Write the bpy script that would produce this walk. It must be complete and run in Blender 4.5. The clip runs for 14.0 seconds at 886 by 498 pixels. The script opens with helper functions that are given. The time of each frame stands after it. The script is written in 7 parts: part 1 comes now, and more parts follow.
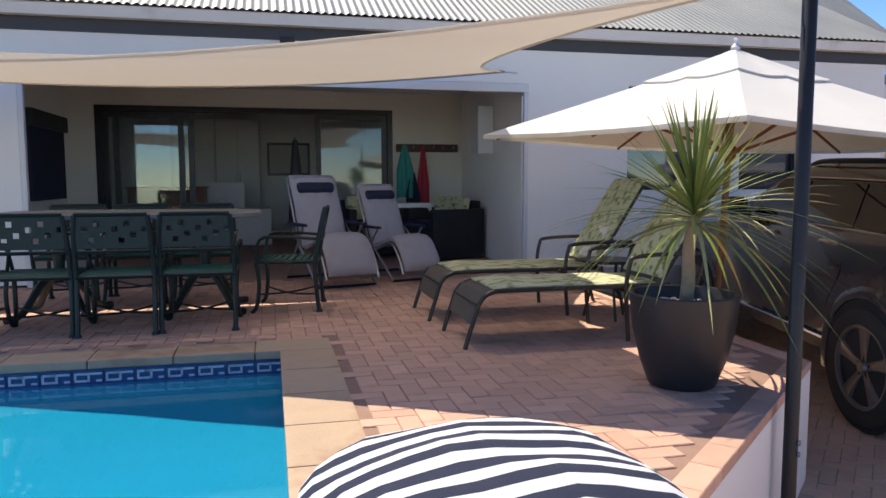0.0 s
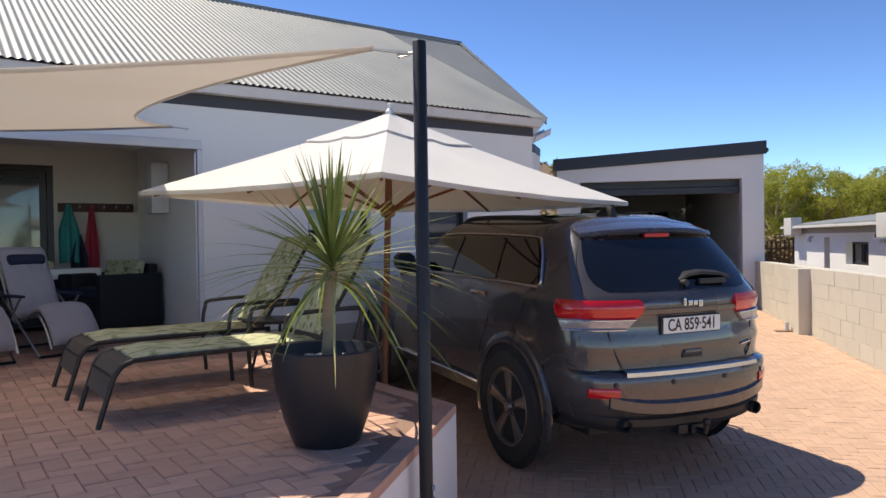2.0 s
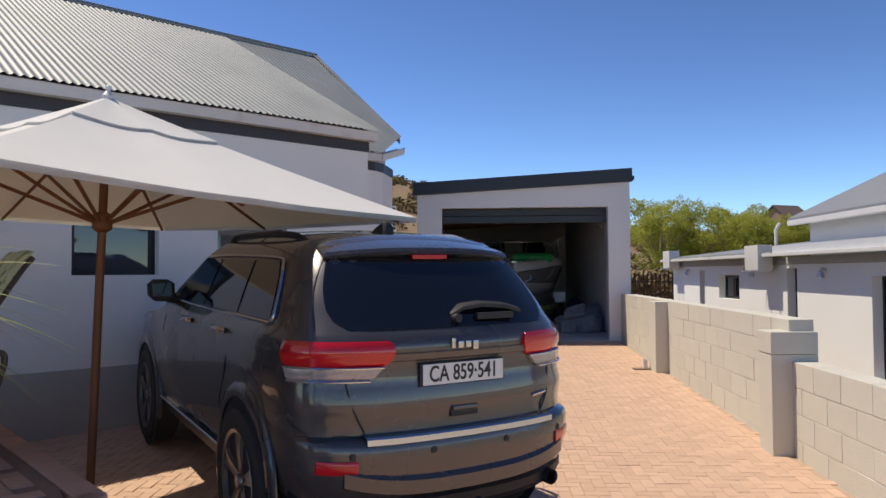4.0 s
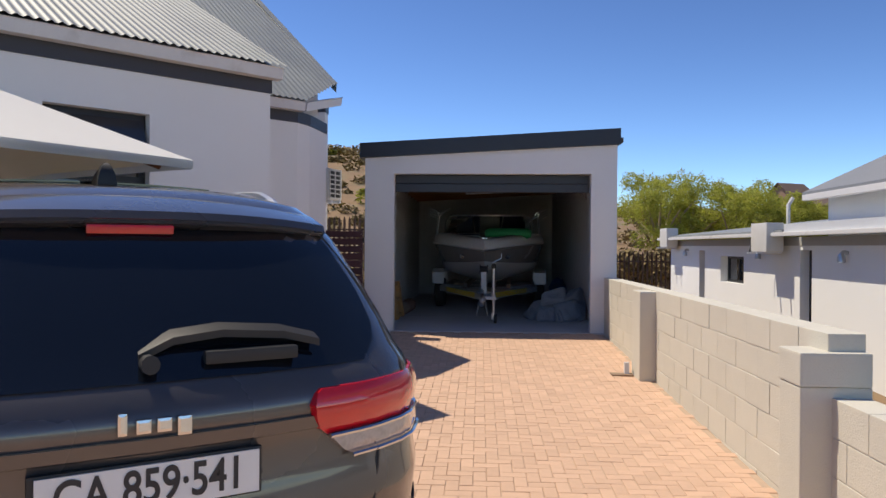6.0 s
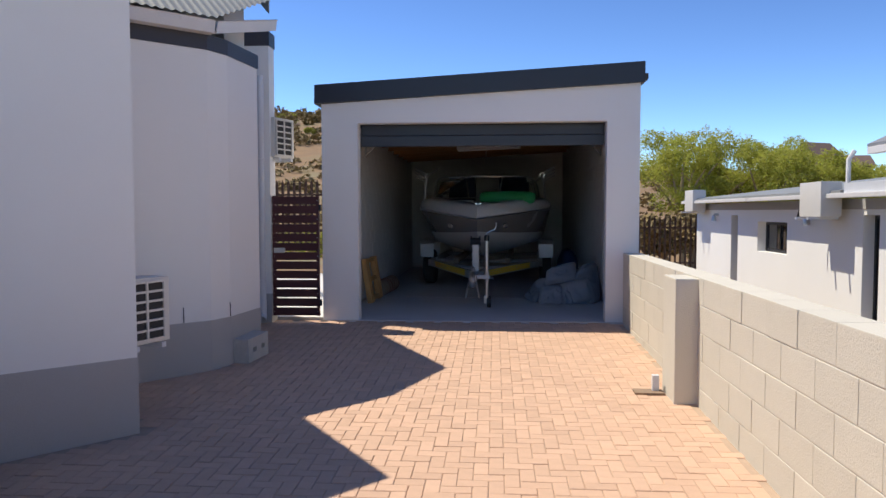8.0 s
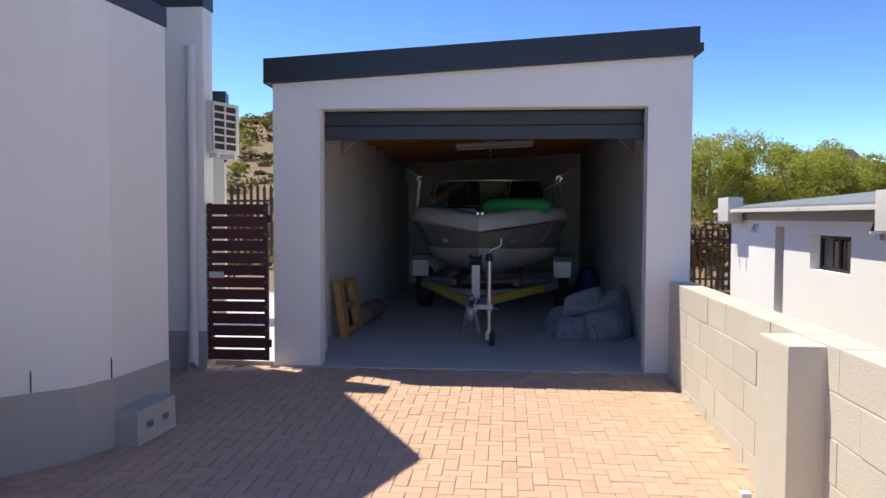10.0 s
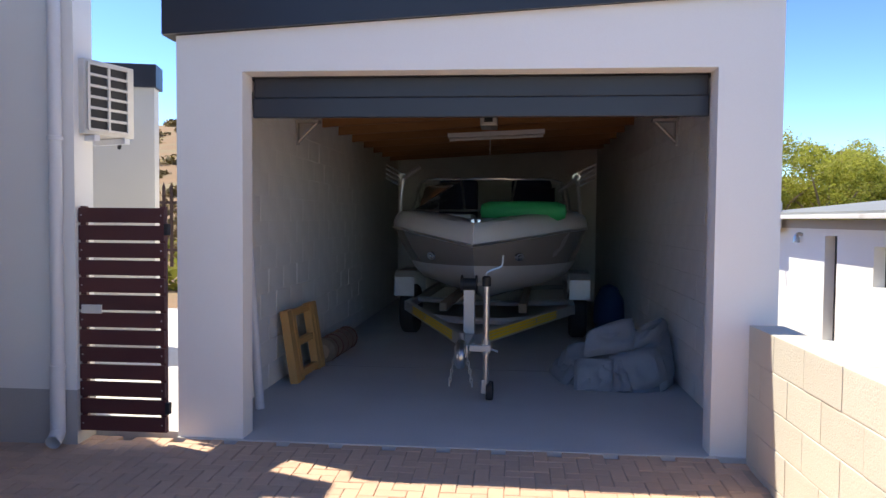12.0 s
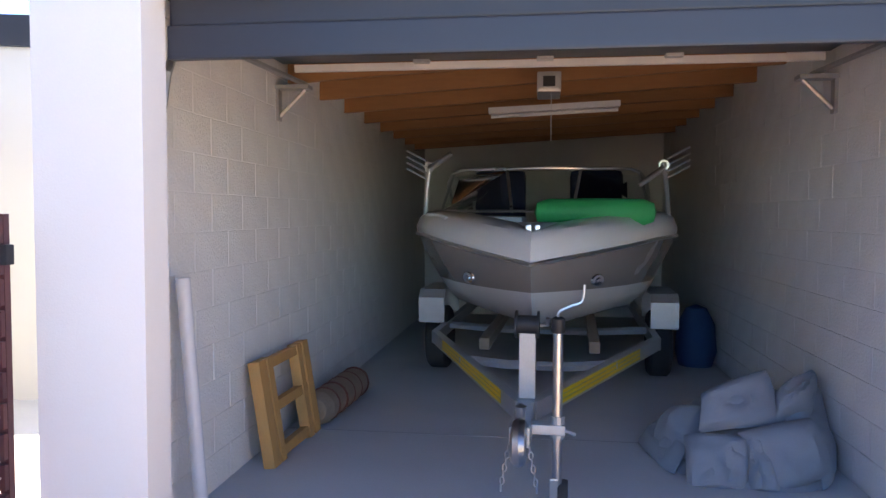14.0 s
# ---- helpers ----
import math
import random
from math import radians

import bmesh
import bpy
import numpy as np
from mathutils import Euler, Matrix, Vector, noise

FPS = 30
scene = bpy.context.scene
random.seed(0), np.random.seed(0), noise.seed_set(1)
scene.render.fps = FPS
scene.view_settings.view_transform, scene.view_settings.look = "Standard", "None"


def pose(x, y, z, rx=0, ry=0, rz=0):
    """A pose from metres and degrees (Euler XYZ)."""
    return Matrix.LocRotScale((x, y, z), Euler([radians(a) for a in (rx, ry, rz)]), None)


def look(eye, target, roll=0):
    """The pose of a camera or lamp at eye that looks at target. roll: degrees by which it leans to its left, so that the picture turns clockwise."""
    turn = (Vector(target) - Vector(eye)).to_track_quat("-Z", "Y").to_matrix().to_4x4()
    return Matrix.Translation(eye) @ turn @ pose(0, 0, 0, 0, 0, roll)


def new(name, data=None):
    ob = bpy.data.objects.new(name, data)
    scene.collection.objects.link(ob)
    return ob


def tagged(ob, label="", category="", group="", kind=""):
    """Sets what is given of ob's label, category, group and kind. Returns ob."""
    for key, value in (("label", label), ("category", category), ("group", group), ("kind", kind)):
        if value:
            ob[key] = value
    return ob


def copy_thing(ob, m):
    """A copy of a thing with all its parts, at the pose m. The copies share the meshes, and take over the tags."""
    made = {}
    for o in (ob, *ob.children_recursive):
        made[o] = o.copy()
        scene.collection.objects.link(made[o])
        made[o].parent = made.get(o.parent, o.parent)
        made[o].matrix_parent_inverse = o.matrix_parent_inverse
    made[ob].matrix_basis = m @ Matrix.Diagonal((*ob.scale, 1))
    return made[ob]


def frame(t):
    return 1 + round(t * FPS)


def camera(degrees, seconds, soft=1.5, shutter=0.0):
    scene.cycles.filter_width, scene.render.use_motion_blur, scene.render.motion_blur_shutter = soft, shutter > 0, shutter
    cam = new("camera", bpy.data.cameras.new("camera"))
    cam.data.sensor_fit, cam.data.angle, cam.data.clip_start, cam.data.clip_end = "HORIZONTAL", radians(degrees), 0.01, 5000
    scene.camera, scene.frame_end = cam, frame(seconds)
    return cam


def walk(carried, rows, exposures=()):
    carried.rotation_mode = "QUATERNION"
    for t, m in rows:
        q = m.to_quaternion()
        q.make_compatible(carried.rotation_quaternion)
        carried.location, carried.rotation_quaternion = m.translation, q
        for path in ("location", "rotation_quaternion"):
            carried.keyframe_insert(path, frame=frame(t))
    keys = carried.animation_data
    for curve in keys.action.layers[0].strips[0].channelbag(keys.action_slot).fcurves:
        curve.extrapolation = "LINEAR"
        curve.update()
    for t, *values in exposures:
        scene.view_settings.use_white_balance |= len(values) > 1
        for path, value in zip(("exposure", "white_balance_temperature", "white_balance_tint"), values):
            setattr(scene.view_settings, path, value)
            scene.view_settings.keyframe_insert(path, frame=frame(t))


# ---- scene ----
cam = camera(62.3, 14.0)
PATH = [
    (0, (0.296, 0.112, 1.832), (-0.752, 1.805, 1.645), -0.1),
    (0.5, (0.323, 0.123, 1.83), (-0.552, 1.915, 1.686), -0.5),
    (1, (0.37, 0.151, 1.818), (-0.316, 2.027, 1.715), -0.9),
    (1.5, (0.438, 0.211, 1.809), (-0.061, 2.147, 1.742), -1.0),
    (2, (0.594, 0.357, 1.792), (0.251, 2.327, 1.769), -0.9),
    (2.5, (0.744, 0.538, 1.757), (0.509, 2.524, 1.781), -0.8),
    (3, (0.927, 0.838, 1.752), (0.76, 2.83, 1.814), -0.7),
    (3.5, (1.196, 1.173, 1.741), (1.071, 3.168, 1.814), -0.5),
    (4, (1.415, 1.594, 1.726), (1.319, 3.591, 1.789), -0.4),
    (4.2, (1.471, 1.76, 1.749), (1.389, 3.757, 1.803), -0.4),
    (6.5, (2.193, 4.16, 1.773), (2.086, 6.157, 1.739), 0.6),
    (7, (2.307, 4.7, 1.782), (2.19, 6.695, 1.714), 0.5),
    (9.3, (2.455, 7.157, 1.864), (2.287, 9.147, 1.754), -0.3),
    (9.5, (2.478, 7.349, 1.873), (2.306, 9.339, 1.771), -0.0),
    (10, (2.448, 7.846, 1.881), (2.276, 9.836, 1.793), 0.2),
    (10.5, (2.453, 8.327, 1.896), (2.287, 10.318, 1.815), 0.5),
    (11, (2.454, 8.829, 1.909), (2.287, 10.82, 1.833), 0.7),
    (11.5, (2.44, 9.326, 1.928), (2.268, 11.317, 1.849), 0.6),
    (12, (2.454, 9.845, 1.932), (2.27, 11.835, 1.851), 0.5),
    (12.5, (2.376, 10.349, 1.933), (2.188, 12.339, 1.845), 0.4),
    (13, (2.366, 10.854, 1.941), (2.158, 12.841, 1.852), 0.4),
    (14, (2.182, 11.847, 1.997), (1.919, 13.827, 1.904), 0.2),
]
walk(cam, [(t, look(eye, target, roll)) for t, eye, target, roll in PATH],
     exposures=[(0.0, 0.76, 7450, 10), (1.5, 0.62, 7500, 10), (3.0, 0.36, 7500, 10), (4.0, 0.26, 7500, 10), (6.5, 0.38, 7450, 10), (9.5, 0.70, 7050, 8), (11.0, 0.90, 7050, 8), (12.5, 1.55, 7450, 9), (13.0, 1.92, 7500, 9), (14.0, 2.65, 7600, 9)])

# ---- world, sun, exposure ----
SUN_DIR = Vector((-0.51, 0.19, 1.0)).normalized()
world = bpy.data.worlds.new("world")
scene.world = world
world.use_nodes = True
wn = world.node_tree
wn.nodes.clear()
sky = wn.nodes.new("ShaderNodeTexSky")
sky.sky_type = "NISHITA"
sky.sun_disc = False
sky.sun_elevation = math.asin(SUN_DIR.z)
sky.sun_rotation = math.atan2(SUN_DIR.x, SUN_DIR.y)
sky.altitude, sky.air_density, sky.dust_density, sky.ozone_density = 1600, 0.85, 0.0, 5.0
bg = wn.nodes.new("ShaderNodeBackground")
bg.inputs[1].default_value = 0.072
wo = wn.nodes.new("ShaderNodeOutputWorld")
deep = wn.nodes.new("ShaderNodeGamma")
deep.inputs[1].default_value = 1.45
wn.links.new(sky.outputs[0], deep.inputs[0])
wn.links.new(deep.outputs[0], bg.inputs[0])
wn.links.new(bg.outputs[0], wo.inputs[0])
sun = new("sun", bpy.data.lights.new("sun", "SUN"))
sun.data.energy, sun.data.angle, sun.data.color = 3.5, radians(0.55), (1.0, 0.95, 0.87)
sun.matrix_world = look(SUN_DIR * 40, (0, 0, 0))


# ---- building blocks ----
def part(name, bm, material, parent=None, label="", smooth=False):
    """Link a bmesh as one mesh object, under a thing or a part."""
    bmesh.ops.recalc_face_normals(bm, faces=bm.faces)
    me = bpy.data.meshes.new(name)
    bm.to_mesh(me)
    bm.free()
    for m in material if isinstance(material, (list, tuple)) else (material,):
        me.materials.append(m)
    if smooth:
        me.polygons.foreach_set("use_smooth", [True] * len(me.polygons))
        me.set_sharp_from_angle(angle=radians(38))
    ob = new(name, me)
    if parent:
        ob.parent = parent
    if label:
        ob["label"] = label
    return ob


def thing(name, label, category, m=None, group="", kind=""):
    ob = new(name)
    ob.empty_display_size = 0.1
    ob.matrix_basis = m or Matrix.Identity(4)
    return tagged(ob, label, category, group, kind)


def struct(name, bm, material, label="", m=None, smooth=False):
    ob = part(name, bm, material, None, label, smooth)
    if m:
        ob.matrix_basis = m
    return tagged(ob, kind="structure")


def B():
    return bmesh.new()


def box(bm, x0, y0, z0, x1, y1, z1, mi=0, bevel=0.0, m=None):
    vs = [bm.verts.new((x, y, z)) for x in (x0, x1) for y in (y0, y1) for z in (z0, z1)]
    fs = [bm.faces.new([vs[i] for i in q]) for q in ((0, 1, 3, 2), (4, 6, 7, 5), (0, 4, 5, 1), (2, 3, 7, 6), (0, 2, 6, 4), (1, 5, 7, 3))]
    for f in fs:
        f.material_index = mi
    if bevel:
        es = list({e for f in fs for e in f.edges})
        out = bmesh.ops.bevel(bm, geom=es, offset=bevel, segments=2, affect="EDGES", profile=0.7)
        vs = list({v for f in out["faces"] for v in f.verts} | {v for v in vs if v.is_valid})
    if m:
        bmesh.ops.transform(bm, matrix=m, verts=[v for v in vs if v.is_valid])
    return vs


def ring(bm, centre, a, b, seg, start=0.0):
    return [bm.verts.new(centre + a * math.cos(start + 2 * math.pi * i / seg) + b * math.sin(start + 2 * math.pi * i / seg)) for i in range(seg)]


def skin(bm, rings, closed=True, caps=True, mi=0):
    n = len(rings[0])
    for r, q in zip(rings, rings[1:]):
        for i in range(n if closed else n - 1):
            j = (i + 1) % n
            f = bm.faces.new((r[i], r[j], q[j], q[i]))
            f.material_index = mi
    if caps and closed:
        bm.faces.new(rings[0][::-1]).material_index = mi
        bm.faces.new(rings[-1]).material_index = mi


def tube(bm, pts, r, seg=8, mi=0, caps=True):
    """A round bar along a line of points; r is one radius or one for each point."""
    pts = [Vector(p) for p in pts]
    rs = r if isinstance(r, (list, tuple)) else [r] * len(pts)
    rings, up = [], None
    for i, p in enumerate(pts):
        d = (pts[min(i + 1, len(pts) - 1)] - pts[max(i - 1, 0)]).normalized()
        if up is None:
            up = d.orthogonal().normalized()
        a = (up - d * up.dot(d)).normalized()
        up = a
        rings.append(ring(bm, p, a * rs[i], d.cross(a) * rs[i], seg))
    skin(bm, rings, True, caps, mi)


def lathe(bm, prof, seg=32, c=(0, 0, 0), axis="z", mi=0, caps=True):
    """Turn a profile of (radius, height) round an axis through c."""
    ax = {"x": ((0, 1, 0), (0, 0, 1), (1, 0, 0)), "y": ((0, 0, 1), (1, 0, 0), (0, 1, 0)), "z": ((1, 0, 0), (0, 1, 0), (0, 0, 1))}[axis]
    a, b, n = (Vector(v) for v in ax)
    skin(bm, [ring(bm, Vector(c) + n * h, a * max(r, 1e-4), b * max(r, 1e-4), seg) for r, h in prof], True, caps, mi)


def prism(bm, poly, z0, z1, mi=0):
    skin(bm, [[bm.verts.new((x, y, z)) for x, y in poly] for z in (z0, z1)], True, True, mi)


def curve(pts, n=6):
    """Points along a smooth line through pts."""
    P = [Vector(p) for p in pts]
    out = []
    for i in range(len(P) - 1):
        p0, p1, p2, p3 = P[max(i - 1, 0)], P[i], P[i + 1], P[min(i + 2, len(P) - 1)]
        for k in range(n):
            t = k / n
            out.append(0.5 * ((2 * p1) + (p2 - p0) * t + (2 * p0 - 5 * p1 + 4 * p2 - p3) * t * t + (3 * p1 - p0 - 3 * p2 + p3) * t ** 3))
    return out + [P[-1]]


def wall_with_holes(bm, u0, u1, v0, v1, z0, z1, holes, mi=0):
    """An upright wall along x with rectangular openings (ua, ub, za, zb), cut into boxes that butt."""
    us = sorted({u0, u1, *[h[0] for h in holes], *[h[1] for h in holes]})
    for a, b in zip(us, us[1:]):
        cuts = sorted((h[2], h[3]) for h in holes if h[0] <= a + 1e-6 and h[1] >= b - 1e-6)
        z = z0
        for za, zb in cuts:
            if za > z + 1e-6:
                box(bm, a, v0, z, b, v1, za, mi)
            z = zb
        if z < z1 - 1e-6:
            box(bm, a, v0, z, b, v1, z1, mi)
    bmesh.ops.remove_doubles(bm, verts=bm.verts, dist=1e-5)
    bm.verts.index_update()
    seen = {}
    for f in bm.faces:
        seen.setdefault(frozenset(v.index for v in f.verts), []).append(f)
    bmesh.ops.delete(bm, geom=[f for fs in seen.values() if len(fs) > 1 for f in fs], context="FACES_ONLY")


# ---- materials ----
def mat(name, colour, rough=0.6, metal=0.0, vary=0.12, scale=6.0, fine=90.0, bump=0.15, rand=0.0, island=0.0, stain=None, stain_at=0.6, stretch=(1, 1, 1), spec=0.5, coat=0.0, trans=0.0):
    """A painted or natural surface: two scales of colour change, fine relief, and optional stains."""
    m = bpy.data.materials.new(name)
    m.use_nodes = True
    nt = m.node_tree
    N, Lk = nt.nodes.new, nt.links.new
    p = nt.nodes["Principled BSDF"]
    p.inputs["Roughness"].default_value = rough
    p.inputs["Metallic"].default_value = metal
    p.inputs["Specular IOR Level"].default_value = spec
    p.inputs["Coat Weight"].default_value = coat
    p.inputs["Coat Roughness"].default_value = 0.04
    p.inputs["Transmission Weight"].default_value = trans
    tc = N("ShaderNodeTexCoord")
    mp = N("ShaderNodeMapping")
    mp.inputs["Scale"].default_value = stretch
    Lk(tc.outputs["Object"], mp.inputs[0])
    big, small = N("ShaderNodeTexNoise"), N("ShaderNodeTexNoise")
    big.inputs["Scale"].default_value, small.inputs["Scale"].default_value = scale, fine
    big.inputs["Detail"].default_value, small.inputs["Detail"].default_value = 5, 4
    Lk(mp.outputs[0], big.inputs[0])
    Lk(mp.outputs[0], small.inputs[0])

    def math_node(op, a, b):
        n = N("ShaderNodeMath")
        n.operation = op
        for i, v in enumerate((a, b)):
            if isinstance(v, (int, float)):
                n.inputs[i].default_value = v
            else:
                Lk(v, n.inputs[i])
        return n.outputs[0]

    f = math_node("ADD", math_node("MULTIPLY", math_node("SUBTRACT", big.outputs[0], 0.5), 2.2 * vary), math_node("MULTIPLY", math_node("SUBTRACT", small.outputs[0], 0.5), 1.3 * vary))
    if rand:
        oi = N("ShaderNodeObjectInfo")
        f = math_node("ADD", f, math_node("MULTIPLY", math_node("SUBTRACT", oi.outputs["Random"], 0.5), 2 * rand))
    if island:
        ge = N("ShaderNodeNewGeometry")
        f = math_node("ADD", f, math_node("MULTIPLY", math_node("SUBTRACT", ge.outputs["Random Per Island"], 0.5), 2 * island))
    f = math_node("ADD", f, 1.0)
    col = N("ShaderNodeVectorMath")
    col.operation = "SCALE"
    col.inputs[0].default_value = colour
    Lk(f, col.inputs["Scale"])
    out = col.outputs[0]
    if stain:
        st = N("ShaderNodeTexNoise")
        st.inputs["Scale"].default_value, st.inputs["Detail"].default_value = scale * 0.45, 7
        Lk(mp.outputs[0], st.inputs[0])
        rp = N("ShaderNodeMapRange")
        rp.inputs[1].default_value, rp.inputs[2].default_value = stain_at, stain_at + 0.14
        Lk(st.outputs[0], rp.inputs[0])
        mx = N("ShaderNodeMix")
        mx.data_type = "RGBA"
        mx.inputs[7].default_value = (*stain, 1)
        Lk(rp.outputs[0], mx.inputs[0])
        Lk(out, mx.inputs[6])
        out = mx.outputs[2]
    Lk(out, p.inputs["Base Color"])
    r = math_node("ADD", rough, math_node("MULTIPLY", math_node("SUBTRACT", big.outputs[0], 0.5), 0.25 * min(1, rough * 2)))
    Lk(r, p.inputs["Roughness"])
    if bump:
        bp = N("ShaderNodeBump")
        bp.inputs["Strength"].default_value, bp.inputs["Distance"].default_value = bump, 0.01
        Lk(small.outputs[0], bp.inputs["Height"])
        Lk(bp.outputs[0], p.inputs["Normal"])
    return m


def glass(name, tint=(0.9, 0.95, 0.95), rough=0.0, clear=0.0):
    m = bpy.data.materials.new(name)
    m.use_nodes = True
    p = m.node_tree.nodes["Principled BSDF"]
    p.inputs["Base Color"].default_value = (*tint, 1)
    p.inputs["Roughness"].default_value = rough
    p.inputs["Transmission Weight"].default_value = 1.0
    p.inputs["IOR"].default_value = 1.45
    return m


WHITE = mat("white_plaster", (0.82, 0.815, 0.80), 0.85, vary=0.035, scale=1.2, fine=160, bump=0.12, stain=(0.60, 0.58, 0.57), stain_at=0.66)
CREAM = mat("cream_plaster", (0.66, 0.63, 0.57), 0.85, vary=0.04, scale=1.5, fine=150, bump=0.12)
PLINTH = mat("grey_plinth_paint", (0.42, 0.41, 0.40), 0.8, vary=0.06, scale=2.0, fine=120, bump=0.15)
BLACKBAND = mat("charcoal_paint", (0.045, 0.045, 0.055), 0.5, vary=0.1, scale=3, bump=0.08)
CHARCOAL = mat("charcoal_metal", (0.022, 0.024, 0.034), 0.38, 0.0, vary=0.12, scale=3, fine=200, bump=0.03)
GALV = mat("galvanised_steel", (0.275, 0.288, 0.282), 0.55, 0.25, vary=0.14, scale=2.2, fine=30, bump=0.05, stain=(0.25, 0.27, 0.255), stain_at=0.55, stretch=(1, 0.3, 1))
# Galvanised sheet with the gloom under the garage roof put into its colour.
SHADESHEET = mat("shaded_roof_sheet", (0.07, 0.065, 0.06), 0.8, 0.0, vary=0.15, scale=2.2, fine=30, bump=0.05)
GUTTER = mat("white_gutter_paint", (0.70, 0.68, 0.66), 0.5, vary=0.08, scale=4, bump=0.05, stain=(0.45, 0.41, 0.37), stain_at=0.62)
PAVER = mat("clay_paver", (0.60, 0.40, 0.285), 0.85, vary=0.10, scale=14, fine=130, bump=0.35, rand=0.07)
PAVER_J = mat("clay_paver_field", (0.60, 0.40, 0.285), 0.85, vary=0.10, scale=14, fine=130, bump=0.35, island=0.07)
TPAVER = mat("red_terrace_paver", (0.64, 0.385, 0.285), 0.75, vary=0.14, scale=9, fine=110, bump=0.35, rand=0.12, stain=(0.50, 0.29, 0.215), stain_at=0.60)
TPAVER_J = mat("red_terrace_paver_field", (0.64, 0.385, 0.285), 0.75, vary=0.14, scale=9, fine=110, bump=0.35, island=0.12, stain=(0.50, 0.29, 0.215), stain_at=0.60)
# One even brown, darker than the terrace pavers that it continues.
TPATIO = mat("brown_patio_floor", (0.40, 0.26, 0.20), 0.7, vary=0.12, scale=2.5, fine=80, bump=0.12)
JOINT = mat("paver_joint_sand", (0.46, 0.34, 0.25), 0.95, vary=0.15, scale=12, fine=200, bump=0.4)
TJOINT = mat("dark_joint_sand", (0.34, 0.215, 0.165), 0.95, vary=0.15, scale=12, fine=200, bump=0.4)
COPING = mat("sandstone_coping", (0.50, 0.36, 0.25), 0.7, vary=0.14, scale=7, fine=90, bump=0.3, rand=0.06, stain=(0.36, 0.22, 0.14), stain_at=0.58)
BLOCK = mat("painted_block", (0.60, 0.575, 0.50), 0.85, vary=0.05, scale=5, fine=110, bump=0.3, rand=0.035)
MORTAR = mat("painted_mortar", (0.60, 0.575, 0.50), 0.9, vary=0.05, scale=8, bump=0.3)
CONCRETE = mat("screed_floor", (0.58, 0.57, 0.555), 0.7, vary=0.10, scale=1.6, fine=60, bump=0.12, stain=(0.46, 0.47, 0.48), stain_at=0.60)
BAGGED = mat("bagged_block_wall", (0.84, 0.82, 0.78), 0.9, vary=0.08, scale=2.2, fine=70, bump=0.5, stain=(0.74, 0.71, 0.66), stain_at=0.60)
PINE = mat("pine_timber", (0.33, 0.155, 0.06), 0.6, vary=0.20, scale=3, fine=40, bump=0.15, stretch=(0.15, 1, 1), rand=0.1)
DARKFRAME = mat("dark_aluminium", (0.018, 0.019, 0.024), 0.35, 0.3, vary=0.1, scale=8, bump=0.02)
WINGLASS = mat("window_glass_dark", (0.03, 0.035, 0.045), 0.03, vary=0.02, bump=0.0, spec=0.9)
PVC = mat("white_pvc", (0.66, 0.67, 0.70), 0.4, vary=0.06, scale=5, bump=0.03)
SOIL = mat("dry_veld_soil", (0.24, 0.155, 0.085), 0.95, vary=0.25, scale=0.6, fine=12, bump=0.5, stain=(0.22, 0.18, 0.10), stain_at=0.5)
WATER = mat("pool_water", (0.0, 0.27, 0.46), 0.04, vary=0.05, scale=1.5, bump=0.0, spec=0.5)
POOLWALL = mat("blue_pool_plaster", (0.10, 0.45, 0.62), 0.6, vary=0.08, scale=3)
PALE = mat("pale_grey_pvc", (0.62, 0.64, 0.66), 0.45, vary=0.05)

# ---- plan ----
SLOPE = 0.034


def ground_z(y):
    return 0.535 + SLOPE * (min(y, 14.5) - 14.5)


HOUSE = pose(0.1, 10.3, 0, 0, 0, 45)      # x along the facade to its corner, y into the house
TZ = 0.857                                 # terrace and patio level


def house_m(u, v, z=0.0, turn=0.0):
    return HOUSE @ pose(u, v, z, 0, 0, turn)


def from_world(x, y):
    p = HOUSE.inverted() @ Vector((x, y, 0))
    return p.x, p.y


# ---- ground: one sheet to the horizon ----
def land(x, y):
    z = ground_z(y) - 0.09
    if x > 4.0:
        z -= 0.65 * min(1, (x - 4.0) / 0.4)
    far = max(0.0, y - 32)
    hill = 15.0 * (1 - math.exp(-(far / 120) ** 1.5)) * (0.75 + 0.25 * math.sin(x * 0.016 + 0.9)) * (0.55 + 0.45 / (1 + math.exp((x - 70) / 25)))
    # the steeper hill west of the garage
    hill += 13.0 * (1 - math.exp(-(far / 70) ** 2)) / (1 + math.exp((math.atan2(x - 2.4, max(1.0, y - 8)) + 0.02) / 0.05))
    return z + hill + (0.35 * noise.noise(Vector((x * 0.06, y * 0.06, 0))) if far > 0 else 0)


def build_ground():
    bm = B()
    xs = sorted({-900, -400, -200, -120, -80, -50, -30, -18, -12, -8, -4, 0, 2, 4, 4.1, 4.4, 6, 8, 12, 20, 30, 40, 50, 65, 80, 100, 130, 170, 220, 300, 500, 900})
    ys = sorted({-600, -200, -80, -30, -10, -4, 0, 4, 8, 12, 14.5, 16, 20, 26, 32, 36, 40, 46, 52, 60, 70, 80, 95, 110, 130, 150, 180, 220, 280, 360, 500, 900})
    g = [[bm.verts.new((x, y, land(x, y))) for x in xs] for y in ys]
    skin(bm, g, False, False)
    return struct("ground", bm, SOIL, smooth=True)


build_ground()


